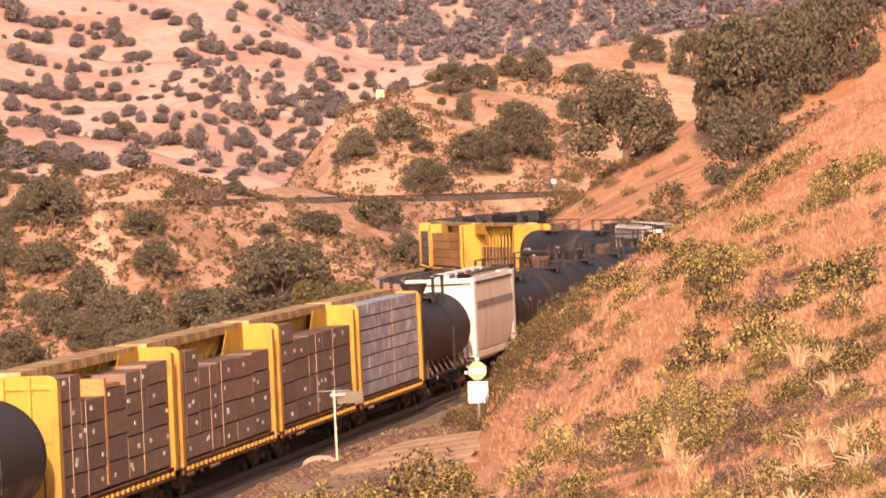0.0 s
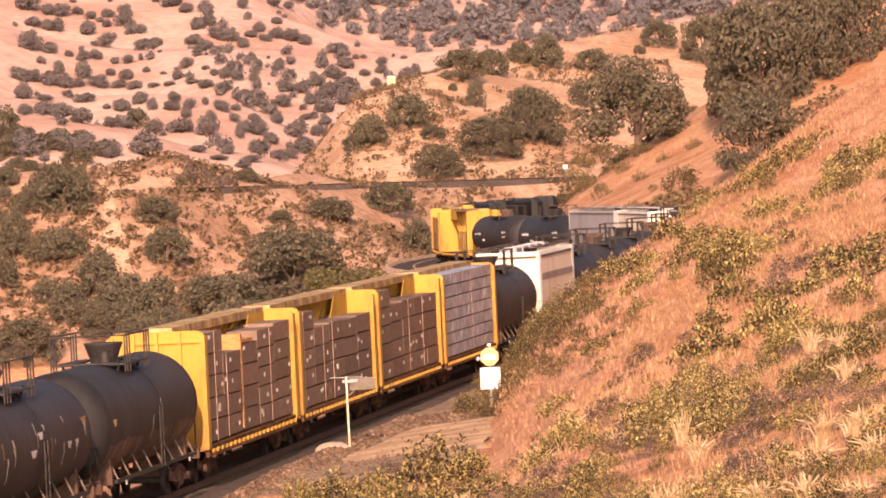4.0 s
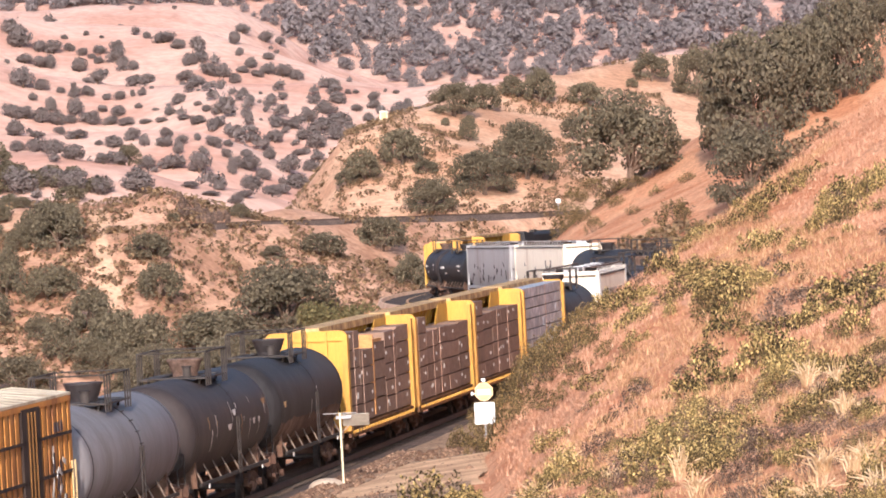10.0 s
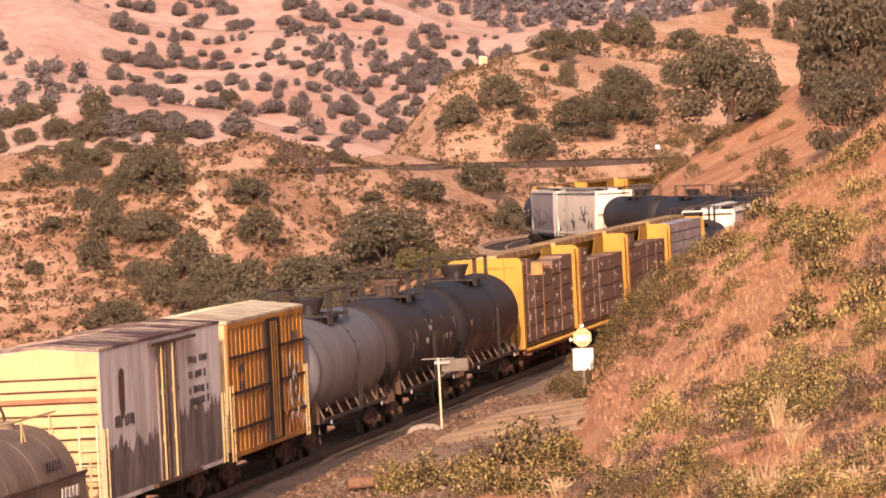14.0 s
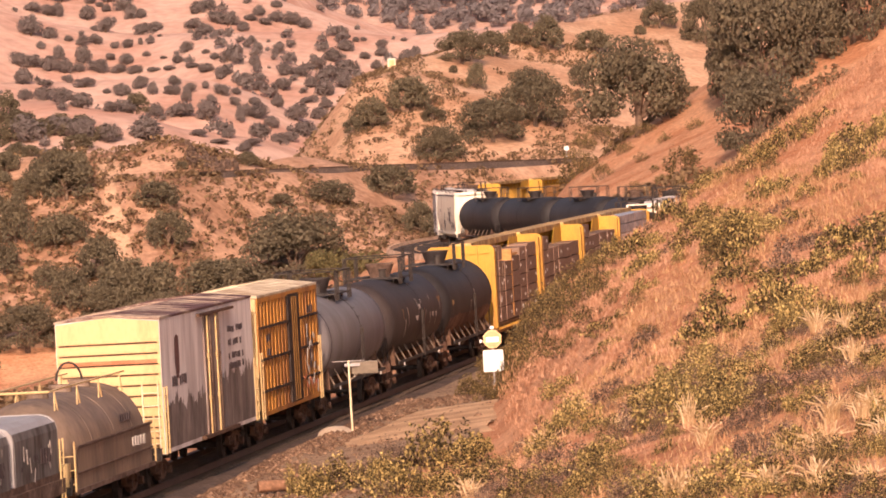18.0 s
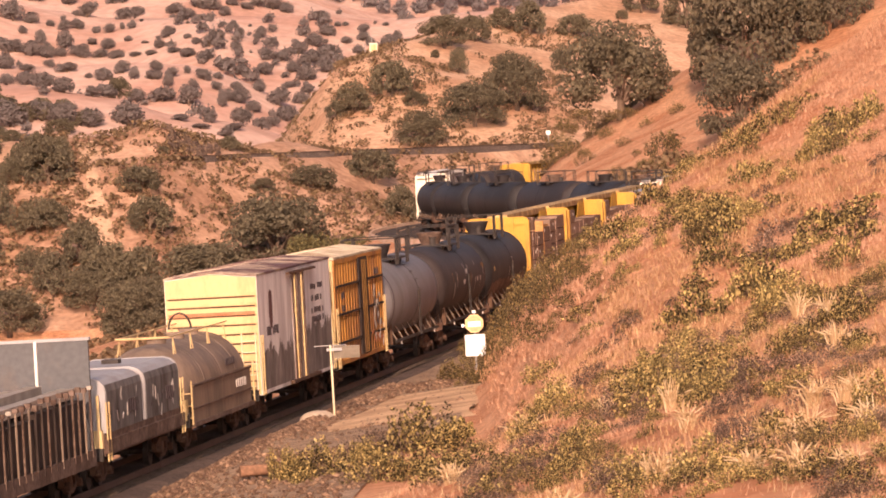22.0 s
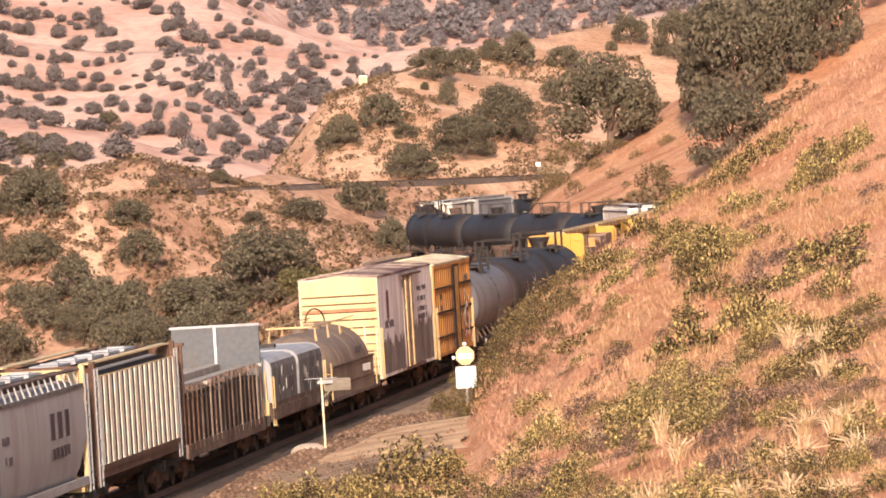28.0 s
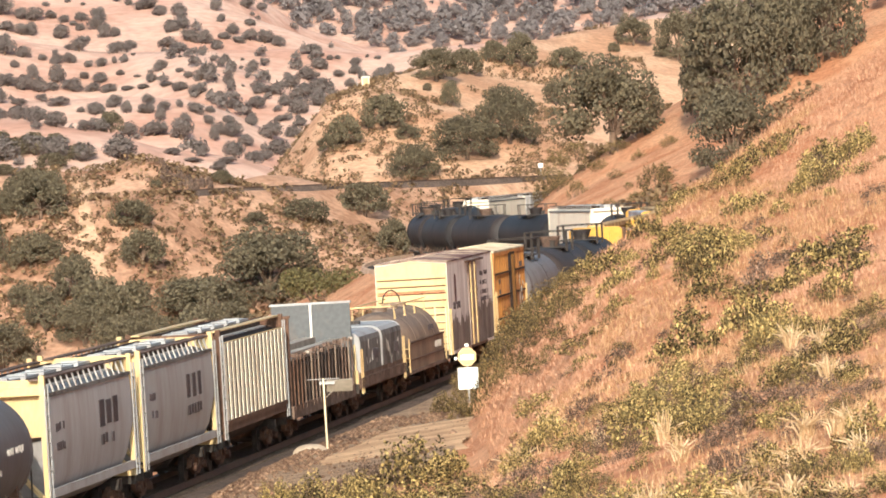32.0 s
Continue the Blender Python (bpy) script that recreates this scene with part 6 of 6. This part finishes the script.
        part("scrawl", Shape().bar((w + 0.088, y, z), (w + 0.088, y + rng.uniform(-0.3, 0.3), z + rng.uniform(-0.5, 0.5)), 0.012, 0.2), DARK_MARK, car, "dark spray paint stroke")
    letters(car, w + 0.035, -half + 1.5, -half + 2.4, 3.4, 0.24, 2, DARK_MARK, rng)
    letters(car, w + 0.035, -half + 1.5, -half + 2.4, 2.95, 0.24, 2, DARK_MARK, rng)
    letters(car, w + 0.035, half - 2.6, half - 1.2, 3.95, 0.26, 3, DARK_MARK, rng)
    for y in (-half + 0.1, half - 0.1):
        part("ladder", ladder(w + 0.06, y, 0.9, 3.0), CREAM, car)
    underframe(car, n)
    truck(car, -n / 2 + 2.5)
    truck(car, n / 2 - 2.5)
    couplers(car, n)
    return car


def hopper_car(n, paint, rng, label, ribs=None, ends=None, marks=True, stripe=False, scrawls=False, high=4.55):
    """A covered hopper: bulging sides, sloped end sheets, hatches and running boards on the roof."""
    car = tagged(new("hopper_car"), label, "hopper car", "freight cars of the train")
    half, w = n / 2 - 0.8, 1.5
    top, low = high - 0.35, 1.15 if ribs else 1.55
    if ribs:
        side = [(-w, low + 0.3), (-w, top), (-0.95, high - 0.28), (0.95, high - 0.28), (w, top), (w, low + 0.3), (0.7, 0.75), (-0.7, 0.75)]
    else:
        right = [(0.75, 0.85), (1.18, 1.15), (1.4, 1.7), (w, 2.5), (w, 3.0), (1.46, top - 0.2), (1.42, top - 0.02), (0.9, high - 0.26)]
        side = [(-x, z) for x, z in right[::-1]] + right
        side = side[::-1]
    s = Shape()
    k = len(side)
    cut = [(x, z) for x, z in side]
    ring = lambda y, slope: [(x, y + slope * max(0, 2.6 - z) / 1.8, z) for x, z in cut]
    lean = 0.15 if ribs else 1.5
    s.add(ring(-half + 0.35, lean) + ring(half - 0.35, -lean), [(i, (i + 1) % k, k + (i + 1) % k, k + i) for i in range(k)] + [tuple(range(k))[::-1], tuple(range(k, 2 * k))])
    # On the ribbed car a near-black wall darkens the gaps between ribs.
    body = part("body", s, DARK_PAINT_AND_SHADE if ribs else paint, car, smooth=not ribs)
    part("side_sill", Shape().box((1.46, 0, 1.32), (0.1, 2 * half - 0.8, 0.22)).box((-1.46, 0, 1.32), (0.1, 2 * half - 0.8, 0.22)), paint, car)
    roof = part("roof", Shape().prism([(-1.0, high - 0.32), (1.0, high - 0.32), (0.95, high - 0.24), (0, high - 0.16), (-0.95, high - 0.24)], -half + 0.3, half - 0.3), LIGHT_GREY if ribs else paint, car)
    for x in (-1, 1):
        # Near-black strip added to stand in for the shade under the running board.
        part("gap_shade", Shape().box((x * 0.74, 0, high - 0.13), (0.06, 2 * half - 0.7, 0.3)), DARK_PAINT_AND_SHADE, roof)
        board = part("running_board", Shape().box((x * 1.2, 0, high + 0.04), (0.32, 2 * half, 0.04)), CREAM if ribs else DARK_RUST_AND_SHADE, car)
        strut = Shape().bar((x * 1.33, 0, high + 0.02), (x * 1.45, 0, top), 0.045).mesh("bracket", CREAM if ribs else GREY)
        for j in range(0 if ribs else int(2 * half / 0.85)):
            part("bracket", strut, None, board).location.y = -half + 0.5 + j * 0.85
        # On unribbed cars the dark chord paints the shadowed band along the side's top.
        part("top_chord", Shape().box((x * (w - 0.06), 0, top - 0.03), (0.1, 2 * half - 0.7, 0.1)), CREAM if ribs else STAIN_AND_SHADE_GREY, car)
    for j in range(5):
        y = -half + 1.4 + j * (2 * half - 2.8) / 4
        part("hatch", Shape().box((0, y, high - 0.07), (0.8, 2 * half / 7, 0.2)).box((0, y, high + 0.05), (0.5, 0.3, 0.05)), LIGHT_GREY, roof)
    for e in (-1, 1):
        y = e * half
        paint_end = ends or paint
        frame_ = Shape()
        for x in (-1.4, 1.4):
            frame_.box((x, y, 2.7), (0.14, 0.2, 3.4))
        frame_.box((0, y, high - 0.25), (2.9, 0.16, 0.2)).box((0, y, 1.1), (2.9, 0.25, 0.25)).bar((-1.3, y, 1.2), (0, y - e * 0.9, 2.4), 0.1).bar((1.3, y, 1.2), (0, y - e * 0.9, 2.4), 0.1)
        frame_ = part("end_frame", frame_, paint_end, car)
        part("end_sheet", Shape().box((0, e * (half - 0.28), 3.55), (2.7, 0.06, 1.5)), paint_end, frame_)
        part("ladder", ladder(1.5, e * (half + 0.02), 1.0, high - 0.1), LIGHT_GREY, frame_)
        part("platform", Shape().box((0, e * (half + 0.1), 1.22), (2.8, 0.9, 0.06)), STEEL, frame_)
    if ribs:
        for sd in (-1, 1):
            for j in range(ribs):
                y = -half + 0.45 + j * (2 * half - 0.9) / (ribs - 1)
                part("rib", Shape().box((sd * (w + 0.012), y, (low + top) / 2 + 0.15), (0.024, 0.42, top - low - 0.3)), RIB_WHITE, body)
            part("side_rail", Shape().box((sd * (w + 0.02), 0, low + 0.35), (0.04, 2 * half - 0.6, 0.14)), paint, body)
    for j in range(3):
        y = (j - 1) * (half * 0.62)
        part("discharge_gate", Shape().prism([(-0.8, 1.0), (0.8, 1.0), (0.35, 0.5), (-0.35, 0.5)], y - 0.8, y + 0.8), STEEL if not ribs else RUST, car)
    if marks:
        letters(car, w + 0.012, half * 0.12, half * 0.6, 3.0, 0.75, 3, DARK_MARK, rng)
        letters(car, w + 0.012, half * 0.16, half * 0.56, 2.3, 0.3, 5, DARK_MARK, rng)
        letters(car, w + 0.012, -half + 1.0, -half + 2.3, 3.0, 0.22, 5, DARK_MARK, rng)
        letters(car, w + 0.012, -half + 1.0, -half + 2.3, 2.5, 0.22, 5, DARK_MARK, rng)
    if stripe:
        part("stripe", Shape().box((w + 0.0, 0, 3.42), (0.03, 2 * half - 1.0, 0.3)), GREY, body)
    if scrawls:
        for side in (-w - 0.012, w + 0.012):
            for j in range(20):
                y, z = rng.uniform(-half + 1.2, half - 2.5), rng.uniform(1.7, 3.0)
                part("scrawl", Shape().bar((side, y, z), (side, y + rng.uniform(-0.3, 0.7), z + rng.uniform(-0.7, 0.7)), 0.015, rng.uniform(0.1, 0.3)), GREY if stripe else DARK_MARK, car, "dark spray paint stroke")
    underframe(car, n, z=0.85)
    truck(car, -n / 2 + 2.4)
    truck(car, n / 2 - 2.4)
    couplers(car, n)
    return car


def barrel_car(n, rng):
    car = tagged(new("hopper_car"), "grey round-topped powder hopper with pipes along its roof", "hopper car", "freight cars of the train")
    half, r, z = n / 2 - 0.8, 1.42, 1.83
    rings = [(-half, 0.25), (-half + 0.08, 0.75), (-half + 0.3, 1.08), (-half + 0.8, 1.32), (-half + 1.3, r), (half - 1.3, r), (half - 0.8, 1.32), (half - 0.3, 1.08), (half - 0.08, 0.75), (half, 0.25)]
    body = part("barrel", Shape().lathe(rings, 36, z), BARREL_GREY, car, smooth=True)
    for x in (-1, 1):
        part("skirt", Shape().prism([(x * 1.4, 0.85), (x * 1.45, 0.85), (x * 1.45, 2.0), (x * 1.4, 2.05)], -half + 0.5, half - 0.5), BARREL_GREY, car)
        part("skirt_rail", Shape().box((x * 1.46, 0, 2.02), (0.07, 2 * half - 0.9, 0.07)).box((x * 1.46, 0, 1.35), (0.06, 2 * half - 0.9, 0.05)).box((x * 1.46, 0, 0.88), (0.1, 2 * half - 0.4, 0.12)), DARK_RUST_AND_SHADE, car)
    for y in (-half * 0.5, 0.3, half * 0.5):
        part("band", Shape().lathe([(y - 0.03, r), (y - 0.03, r + 0.008), (y + 0.03, r + 0.008), (y + 0.03, r)], 36, z), BARREL_GREY, body)
        part("hatch", Shape().tube((0, y, 3.2), (0, y, 3.36), 0.3, 14).tube((0, y, 3.36), (0, y, 3.42), 0.34, 14), BARREL_GREY, car)
    for x in (-0.8, 0.8):
        rail = Shape().tube((x, -half + 0.5, 3.5), (x, half - 0.6, 3.5), 0.025, 8)
        for k in range(4):
            y = -half + 1.2 + k * (2 * half - 2.6) / 3
            rail.bar((x, y, 3.5), (x * 1.05, y - 0.22, 2.98), 0.03).bar((x, y, 3.5), (x * 1.05, y + 0.22, 2.98), 0.03)
        part("roof_rail", rail, CREAM, car)
    part("cross_pipe", Shape().tube((-0.8, -half + 0.5, 3.5), (0.8, -half + 0.5, 3.5), 0.035, 8), CREAM, car)
    hoop = Shape()
    pts = [(-0.3 + 0.36 * math.cos(a * math.pi / 8), half - 3.0, 3.4 + 0.5 * math.sin(a * math.pi / 8)) for a in range(9)]
    for a, b in zip(pts, pts[1:]):
        hoop.tube(a, b, 0.035, 6)
    part("hoop", hoop, STEEL, car)
    letters(car, 1.38, half - 5.0, half - 3.2, 2.4, 0.22, 5, DARK_MARK, rng)
    letters(car, 1.46, half - 3.6, half - 1.4, 1.65, 0.28, 5, PALE_MARK, rng)
    for e in (-1, 1):
        part("ladder", ladder(1.25, e * (half - 0.02), 0.9, 2.2, along="x"), CREAM, car)
        part("end_sill", Shape().box((0, e * (half + 0.05), 1.1), (2.8, 0.2, 0.3)).box((0, e * (half - 0.4), 1.22), (2.7, 0.8, 0.06)), STEEL, car)
        part("hose_box", Shape().box((1.2, e * (half + 0.1), 1.35), (0.3, 0.3, 0.6)), CREAM, car)
    underframe(car, n)
    truck(car, -n / 2 + 2.2)
    truck(car, n / 2 - 2.2)
    couplers(car, n)
    return car


def coil_car(n, rng):
    car = tagged(new("coil_car"), "pale grey steel-coil car under two rounded hoods", "coil car", "freight cars of the train")
    half = n / 2 - 0.8
    # Trough coloured dark to stand in for the shadow along the sill.
    part("trough", Shape().box((0, 0, 1.25), (2.9, 2 * half, 0.6)).box((1.48, 0, 1.2), (0.08, 2 * half, 0.36)).box((-1.48, 0, 1.2), (0.08, 2 * half, 0.36)), DARK_RUST_AND_SHADE, car)
    for k in (-1, 1):
        y0, y1 = (-half + 0.4, -0.25) if k < 0 else (0.25, half - 0.4)
        out = [(-1.4, 1.45), (1.4, 1.45), (1.42, 2.66), (1.37, 2.84), (1.24, 2.97), (1.0, 3.04), (-1.0, 3.04), (-1.24, 2.97), (-1.37, 2.84), (-1.42, 2.66)]
        hood = part("hood", Shape().prism(out, y0, y1), LIGHT_GREY, car, "grey rounded hood")
        part("hood_panel", Shape().prism([(1.43, 1.55), (1.45, 1.55), (1.45, 2.66), (1.43, 2.66)], y0 + 0.15, y1 - 0.15), STAIN_AND_SHADE_GREY, hood)
        part("hood_shoulder", Shape().prism([(1.43, 2.66), (1.45, 2.66), (1.4, 2.85), (1.38, 2.84)], y0 + 0.15, y1 - 0.15), STAIN_AND_SHADE_GREY, hood)
        for y in (y0 + 0.05, y1 - 0.05):
            part("hood_rim", Shape().prism([(x * 1.015, z + 0.02) for x, z in out], y - 0.06, y + 0.06), LIGHT_GREY, hood)
        letters(car, 1.47, y1 - 2.6, y1 - 1.2, 2.1, 0.4, 4, DARK_MARK, rng)
        for j in range(12):
            y, z = rng.uniform(y0 + 0.5, y1 - 0.6), rng.uniform(1.75, 2.45)
            part("scrawl", Shape().bar((1.457, y, z), (1.457, y + rng.uniform(-0.25, 0.25), z + rng.uniform(-0.4, 0.4)), 0.01, rng.uniform(0.04, 0.14)), PALE_MARK if j % 3 == 0 else GREY if j % 3 == 1 else DARK_MARK, hood, "spray paint stroke")
        part("lifting_bracket", Shape().box((0, (y0 + y1) / 2, 3.08), (0.5, 0.5, 0.16)), STEEL, hood)
    for e in (-1, 1):
        part("end_frame", Shape().box((0, e * (half + 0.1), 1.4), (2.8, 0.2, 0.5)).box((1.3, e * (half + 0.1), 2.0), (0.08, 0.08, 1.2)).box((-1.3, e * (half + 0.1), 2.0), (0.08, 0.08, 1.2)), CREAM, car)
        part("ladder", ladder(1.5, e * (half - 0.3), 0.8, 2.4), CREAM, car)
    underframe(car, n)
    truck(car, -n / 2 + 2.3)
    truck(car, n / 2 - 2.3)
    couplers(car, n)
    return car


def stake_car(n, rng):
    car = tagged(new("flat_car"), "rusty bulkhead flat car with side stakes and pale load", "flat car", "freight cars of the train")
    half = n / 2 - 0.8
    part("deck", Shape().box((0, 0, 1.12), (2.8, 2 * half, 0.16)).box((1.42, 0, 1.02), (0.1, 2 * half, 0.42)).box((-1.42, 0, 1.02), (0.1, 2 * half, 0.42)), DARK_RUST_AND_SHADE, car)
    for k, paint in ((-1, RUST), (1, BULKHEAD_GREY)):
        wall = part("bulkhead", Shape().box((0, k * (half - 0.1), 2.65), (2.85, 0.14, 3.1)), paint, car, "rust-brown end bulkhead" if k < 0 else "grey end bulkhead with a pale post")
        post = Shape()
        for x in ((-1.3, 0, 1.3) if k < 0 else (0,)):
            post.box((x, k * (half - 0.1) - 0.1, 2.65), (0.1 if k < 0 else 0.07, 0.1, 3.1))
        part("post", post, RUST if k < 0 else TAG, wall)
        part("top_rail", Shape().box((0, k * (half - 0.1), 4.22), (2.95, 0.24, 0.08)), RUST if k < 0 else LIGHT_GREY, wall)
    for sd in (-1, 1):
        for j in range(18):
            y = -half + 0.5 + j * (2 * half - 1.0) / 17
            s = Shape().box((sd * 1.46, y, 1.95), (0.05, 0.07, 1.8))
            stake = part("stake", s, (DARK_RUST_AND_SHADE, DARK_PAINT_AND_SHADE, RUST, BARREL_GREY)[rng.randrange(4)], car)
            part("cap", Shape().box((sd * 1.46, y, 2.88 + rng.uniform(-0.06, 0.1)), (0.14, rng.uniform(0.12, 0.3), rng.uniform(0.08, 0.16))), LOAD_PIPE if rng.random() < 0.15 else DARK_RUST_AND_SHADE, stake)
    for j in range(4):
        for i in range(3):
            y = -half + 0.5 + j * (2 * half - 1) / 4
            # Near-black packs darken the gaps between the stakes.
            part("pipe_pack", Shape().box((-0.9 + i * 0.9, y + (half - 0.5) / 4, 1.9 + rng.uniform(-0.1, 0.1)), (0.86, (2 * half - 1) / 4 - 0.15, 1.4)), DARK_PAINT_AND_SHADE, car)
    for j in range(3):
        part("pale_beam", Shape().box((-0.9 + 0.9 * j, 0.4, 2.8 + 0.1 * (j == 1)), (0.4, 2 * half - 2.2, 0.26)), LOAD_PIPE, car, "pale wrapped beam on the load")
    underframe(car, n)
    truck(car, -n / 2 + 2.5)
    truck(car, n / 2 - 2.5)
    couplers(car, n)
    return car


def locomotive(n, rng):
    car = tagged(new("locomotive"), "dark grimy diesel helper locomotive in the middle of the train", "locomotive", "freight cars of the train")
    half = n / 2 - 0.6
    part("frame", Shape().box((0, 0, 1.2), (3.0, 2 * half, 0.5)), STEEL, car)
    part("hood", Shape().prism([(-0.9, 1.4), (0.9, 1.4), (0.9, 4.3), (0.7, 4.55), (-0.7, 4.55), (-0.9, 4.3)], -half + 0.6, half - 5), BLACK, car)
    cab = part("cab", Shape().prism([(-1.5, 1.4), (1.5, 1.4), (1.5, 4.2), (0.9, 4.65), (-0.9, 4.65), (-1.5, 4.2)], half - 5, half - 2.4), BLACK, car)
    part("window", Shape().box((1.51, half - 3.7, 3.6), (0.02, 1.3, 0.7)), STEEL, cab)
    part("nose", Shape().box((0, half - 1.5, 2.2), (1.8, 1.8, 1.7)), BLACK, car)
    for y in (-half + 2, -half + 4.5):
        part("fan", Shape().tube((0, y, 4.5), (0, y, 4.7), 0.7, 16), STEEL, car)
    part("exhaust", Shape().box((0, 0, 4.65), (0.5, 1.0, 0.25)), STEEL, car)
    part("radiator", Shape().prism([(-1.5, 3.7), (1.5, 3.7), (1.4, 4.6), (-1.4, 4.6)], -half + 0.8, -half + 4.5), BLACK, car)
    part("handrail", Shape().tube((1.45, -half + 0.3, 2.5), (1.45, half - 5.2, 2.5), 0.025, 6), STEEL, car)
    part("fuel_tank", Shape().box((0, 0, 0.7), (2.6, 4.5, 0.7)), STEEL, car)
    for y in (-n / 2 + 3.4, n / 2 - 3.4):
        truck(car, y)
    couplers(car, n)
    return car


rng = random.Random(7)
SPEED = 5.55
black = "black tank car with a railed top platform"
order = [  # from the rear forwards; each with its length over the couplers
    (17.9, lambda n: tank_car(n, DARK_TANK, rng, "dark grey tank car at the rear of the string")),
    (15.0, lambda n: hopper_car(n, LIGHT_GREY, rng, "pale grey covered hopper with cream end frames", ends=CREAM, high=4.25)),
    (15.0, lambda n: hopper_car(n, LIGHT_GREY, rng, "pale grey covered hopper with large dark lettering", ends=CREAM, high=4.25)),
    (15.2, lambda n: hopper_car(n, RUST, rng, "dark open-sided hopper with white upright ribs", ribs=16, ends=RUST, marks=False, high=4.3)),
    (17.6, lambda n: stake_car(n, rng)),
    (14.8, lambda n: coil_car(n, rng)),
    (14.0, lambda n: barrel_car(n, rng)),
    (18.8, lambda n: reefer_car(n, rng)),
    (14.7, lambda n: yellow_boxcar(n, rng)),
    (17.6, lambda n: tank_car(n, DULL_TANK, rng, "dull grey tank car beside the yellow boxcar", marks=False)),
    (17.6, lambda n: tank_car(n, BROWN_TANK, rng, "brown-black tank car with pale scrawled paint drips", marks=False, drips=17)),
    (17.6, lambda n: tank_car(n, BLACK, rng, "black tank car with brown road dirt behind the lumber cars", marks=False, grime=TANK_GRIME, drips=3)),
    (19.8, lambda n: first_lumber(n, "yellow centrebeam car with brown bundles and bare planks", [4.5, 3.75, 3.9, 4.2, 4.3], rng, odd=2)),
    (20.2, lambda n: first_lumber(n, "yellow centrebeam car loaded with low brown lumber bundles", [4.4, 3.8, 3.85, 3.8, 3.85], rng)),
    (20.0, lambda n: first_lumber(n, "yellow centrebeam car with brown wrapped lumber bundles", [4.5, 3.9, 3.95, 3.95, 3.95], rng)),
    (19.9, lambda n: lumber_car(n, "full", rng, "yellow centrebeam car stacked high with blue-grey wrapped bundles")),
    (17.4, lambda n: tank_car(n, BLACK, rng, "black tank car between lumber car and white hopper", marks=False)),
    (17.0, lambda n: hopper_car(n, HOPPER_WHITE, rng, "cream-white covered hopper with grey side stripe", marks=False, stripe=True, high=4.75))]
order += [(17.3, lambda n, p=p: tank_car(n, p, rng, black, marks=False, drips=9)) for p in (BLACK, BROWN_TANK, BLACK, BROWN_TANK, BLACK, BLACK, BLACK)]
order += [
    (17.7, lambda n: hopper_car(n, HOPPER_WHITE, rng, "white covered hopper with dark spray paint letters", marks=False, scrawls=True, high=4.75)),
    (17.7, lambda n: hopper_car(n, LIGHT_GREY, rng, "pale grey covered hopper with scrawls low on its side", marks=False, scrawls=True, high=4.75)),
    (17.5, lambda n: tank_car(n, BLACK, rng, black)), (17.5, lambda n: tank_car(n, BROWN_TANK, rng, black)),
    (19.9, lambda n: lumber_car(n, "none", rng, "empty yellow centrebeam car with bare posts")),
    (19.9, lambda n: lumber_car(n, "planks", rng, "yellow centrebeam car loaded with orange sawn planks")),
    (19.9, lambda n: lumber_car(n, "grey", rng, "yellow centrebeam car with grey-brown wrapped bundles")),
    (21.0, lambda n: locomotive(n, rng)), (21.0, lambda n: locomotive(n, rng)), (21.0, lambda n: locomotive(n, rng)), (21.0, lambda n: locomotive(n, rng))]

cars, s0 = [], -40.8
for n, build in order:
    cars.append((build(n), s0 + n / 2, n / 2 - 2.5))
    s0 += n


def motions():
    for car, s, reach in cars:
        rows = []
        for k in range(0, 33):
            mid = s + SPEED * k
            a, b = Vector(station(mid + reach)[:3]), Vector(station(mid - reach)[:3])
            rows.append((float(k), Matrix.Translation((a + b) / 2) @ (a - b).to_track_quat("Y", "Z").to_matrix().to_4x4()))
        walk(car, rows)


motions()
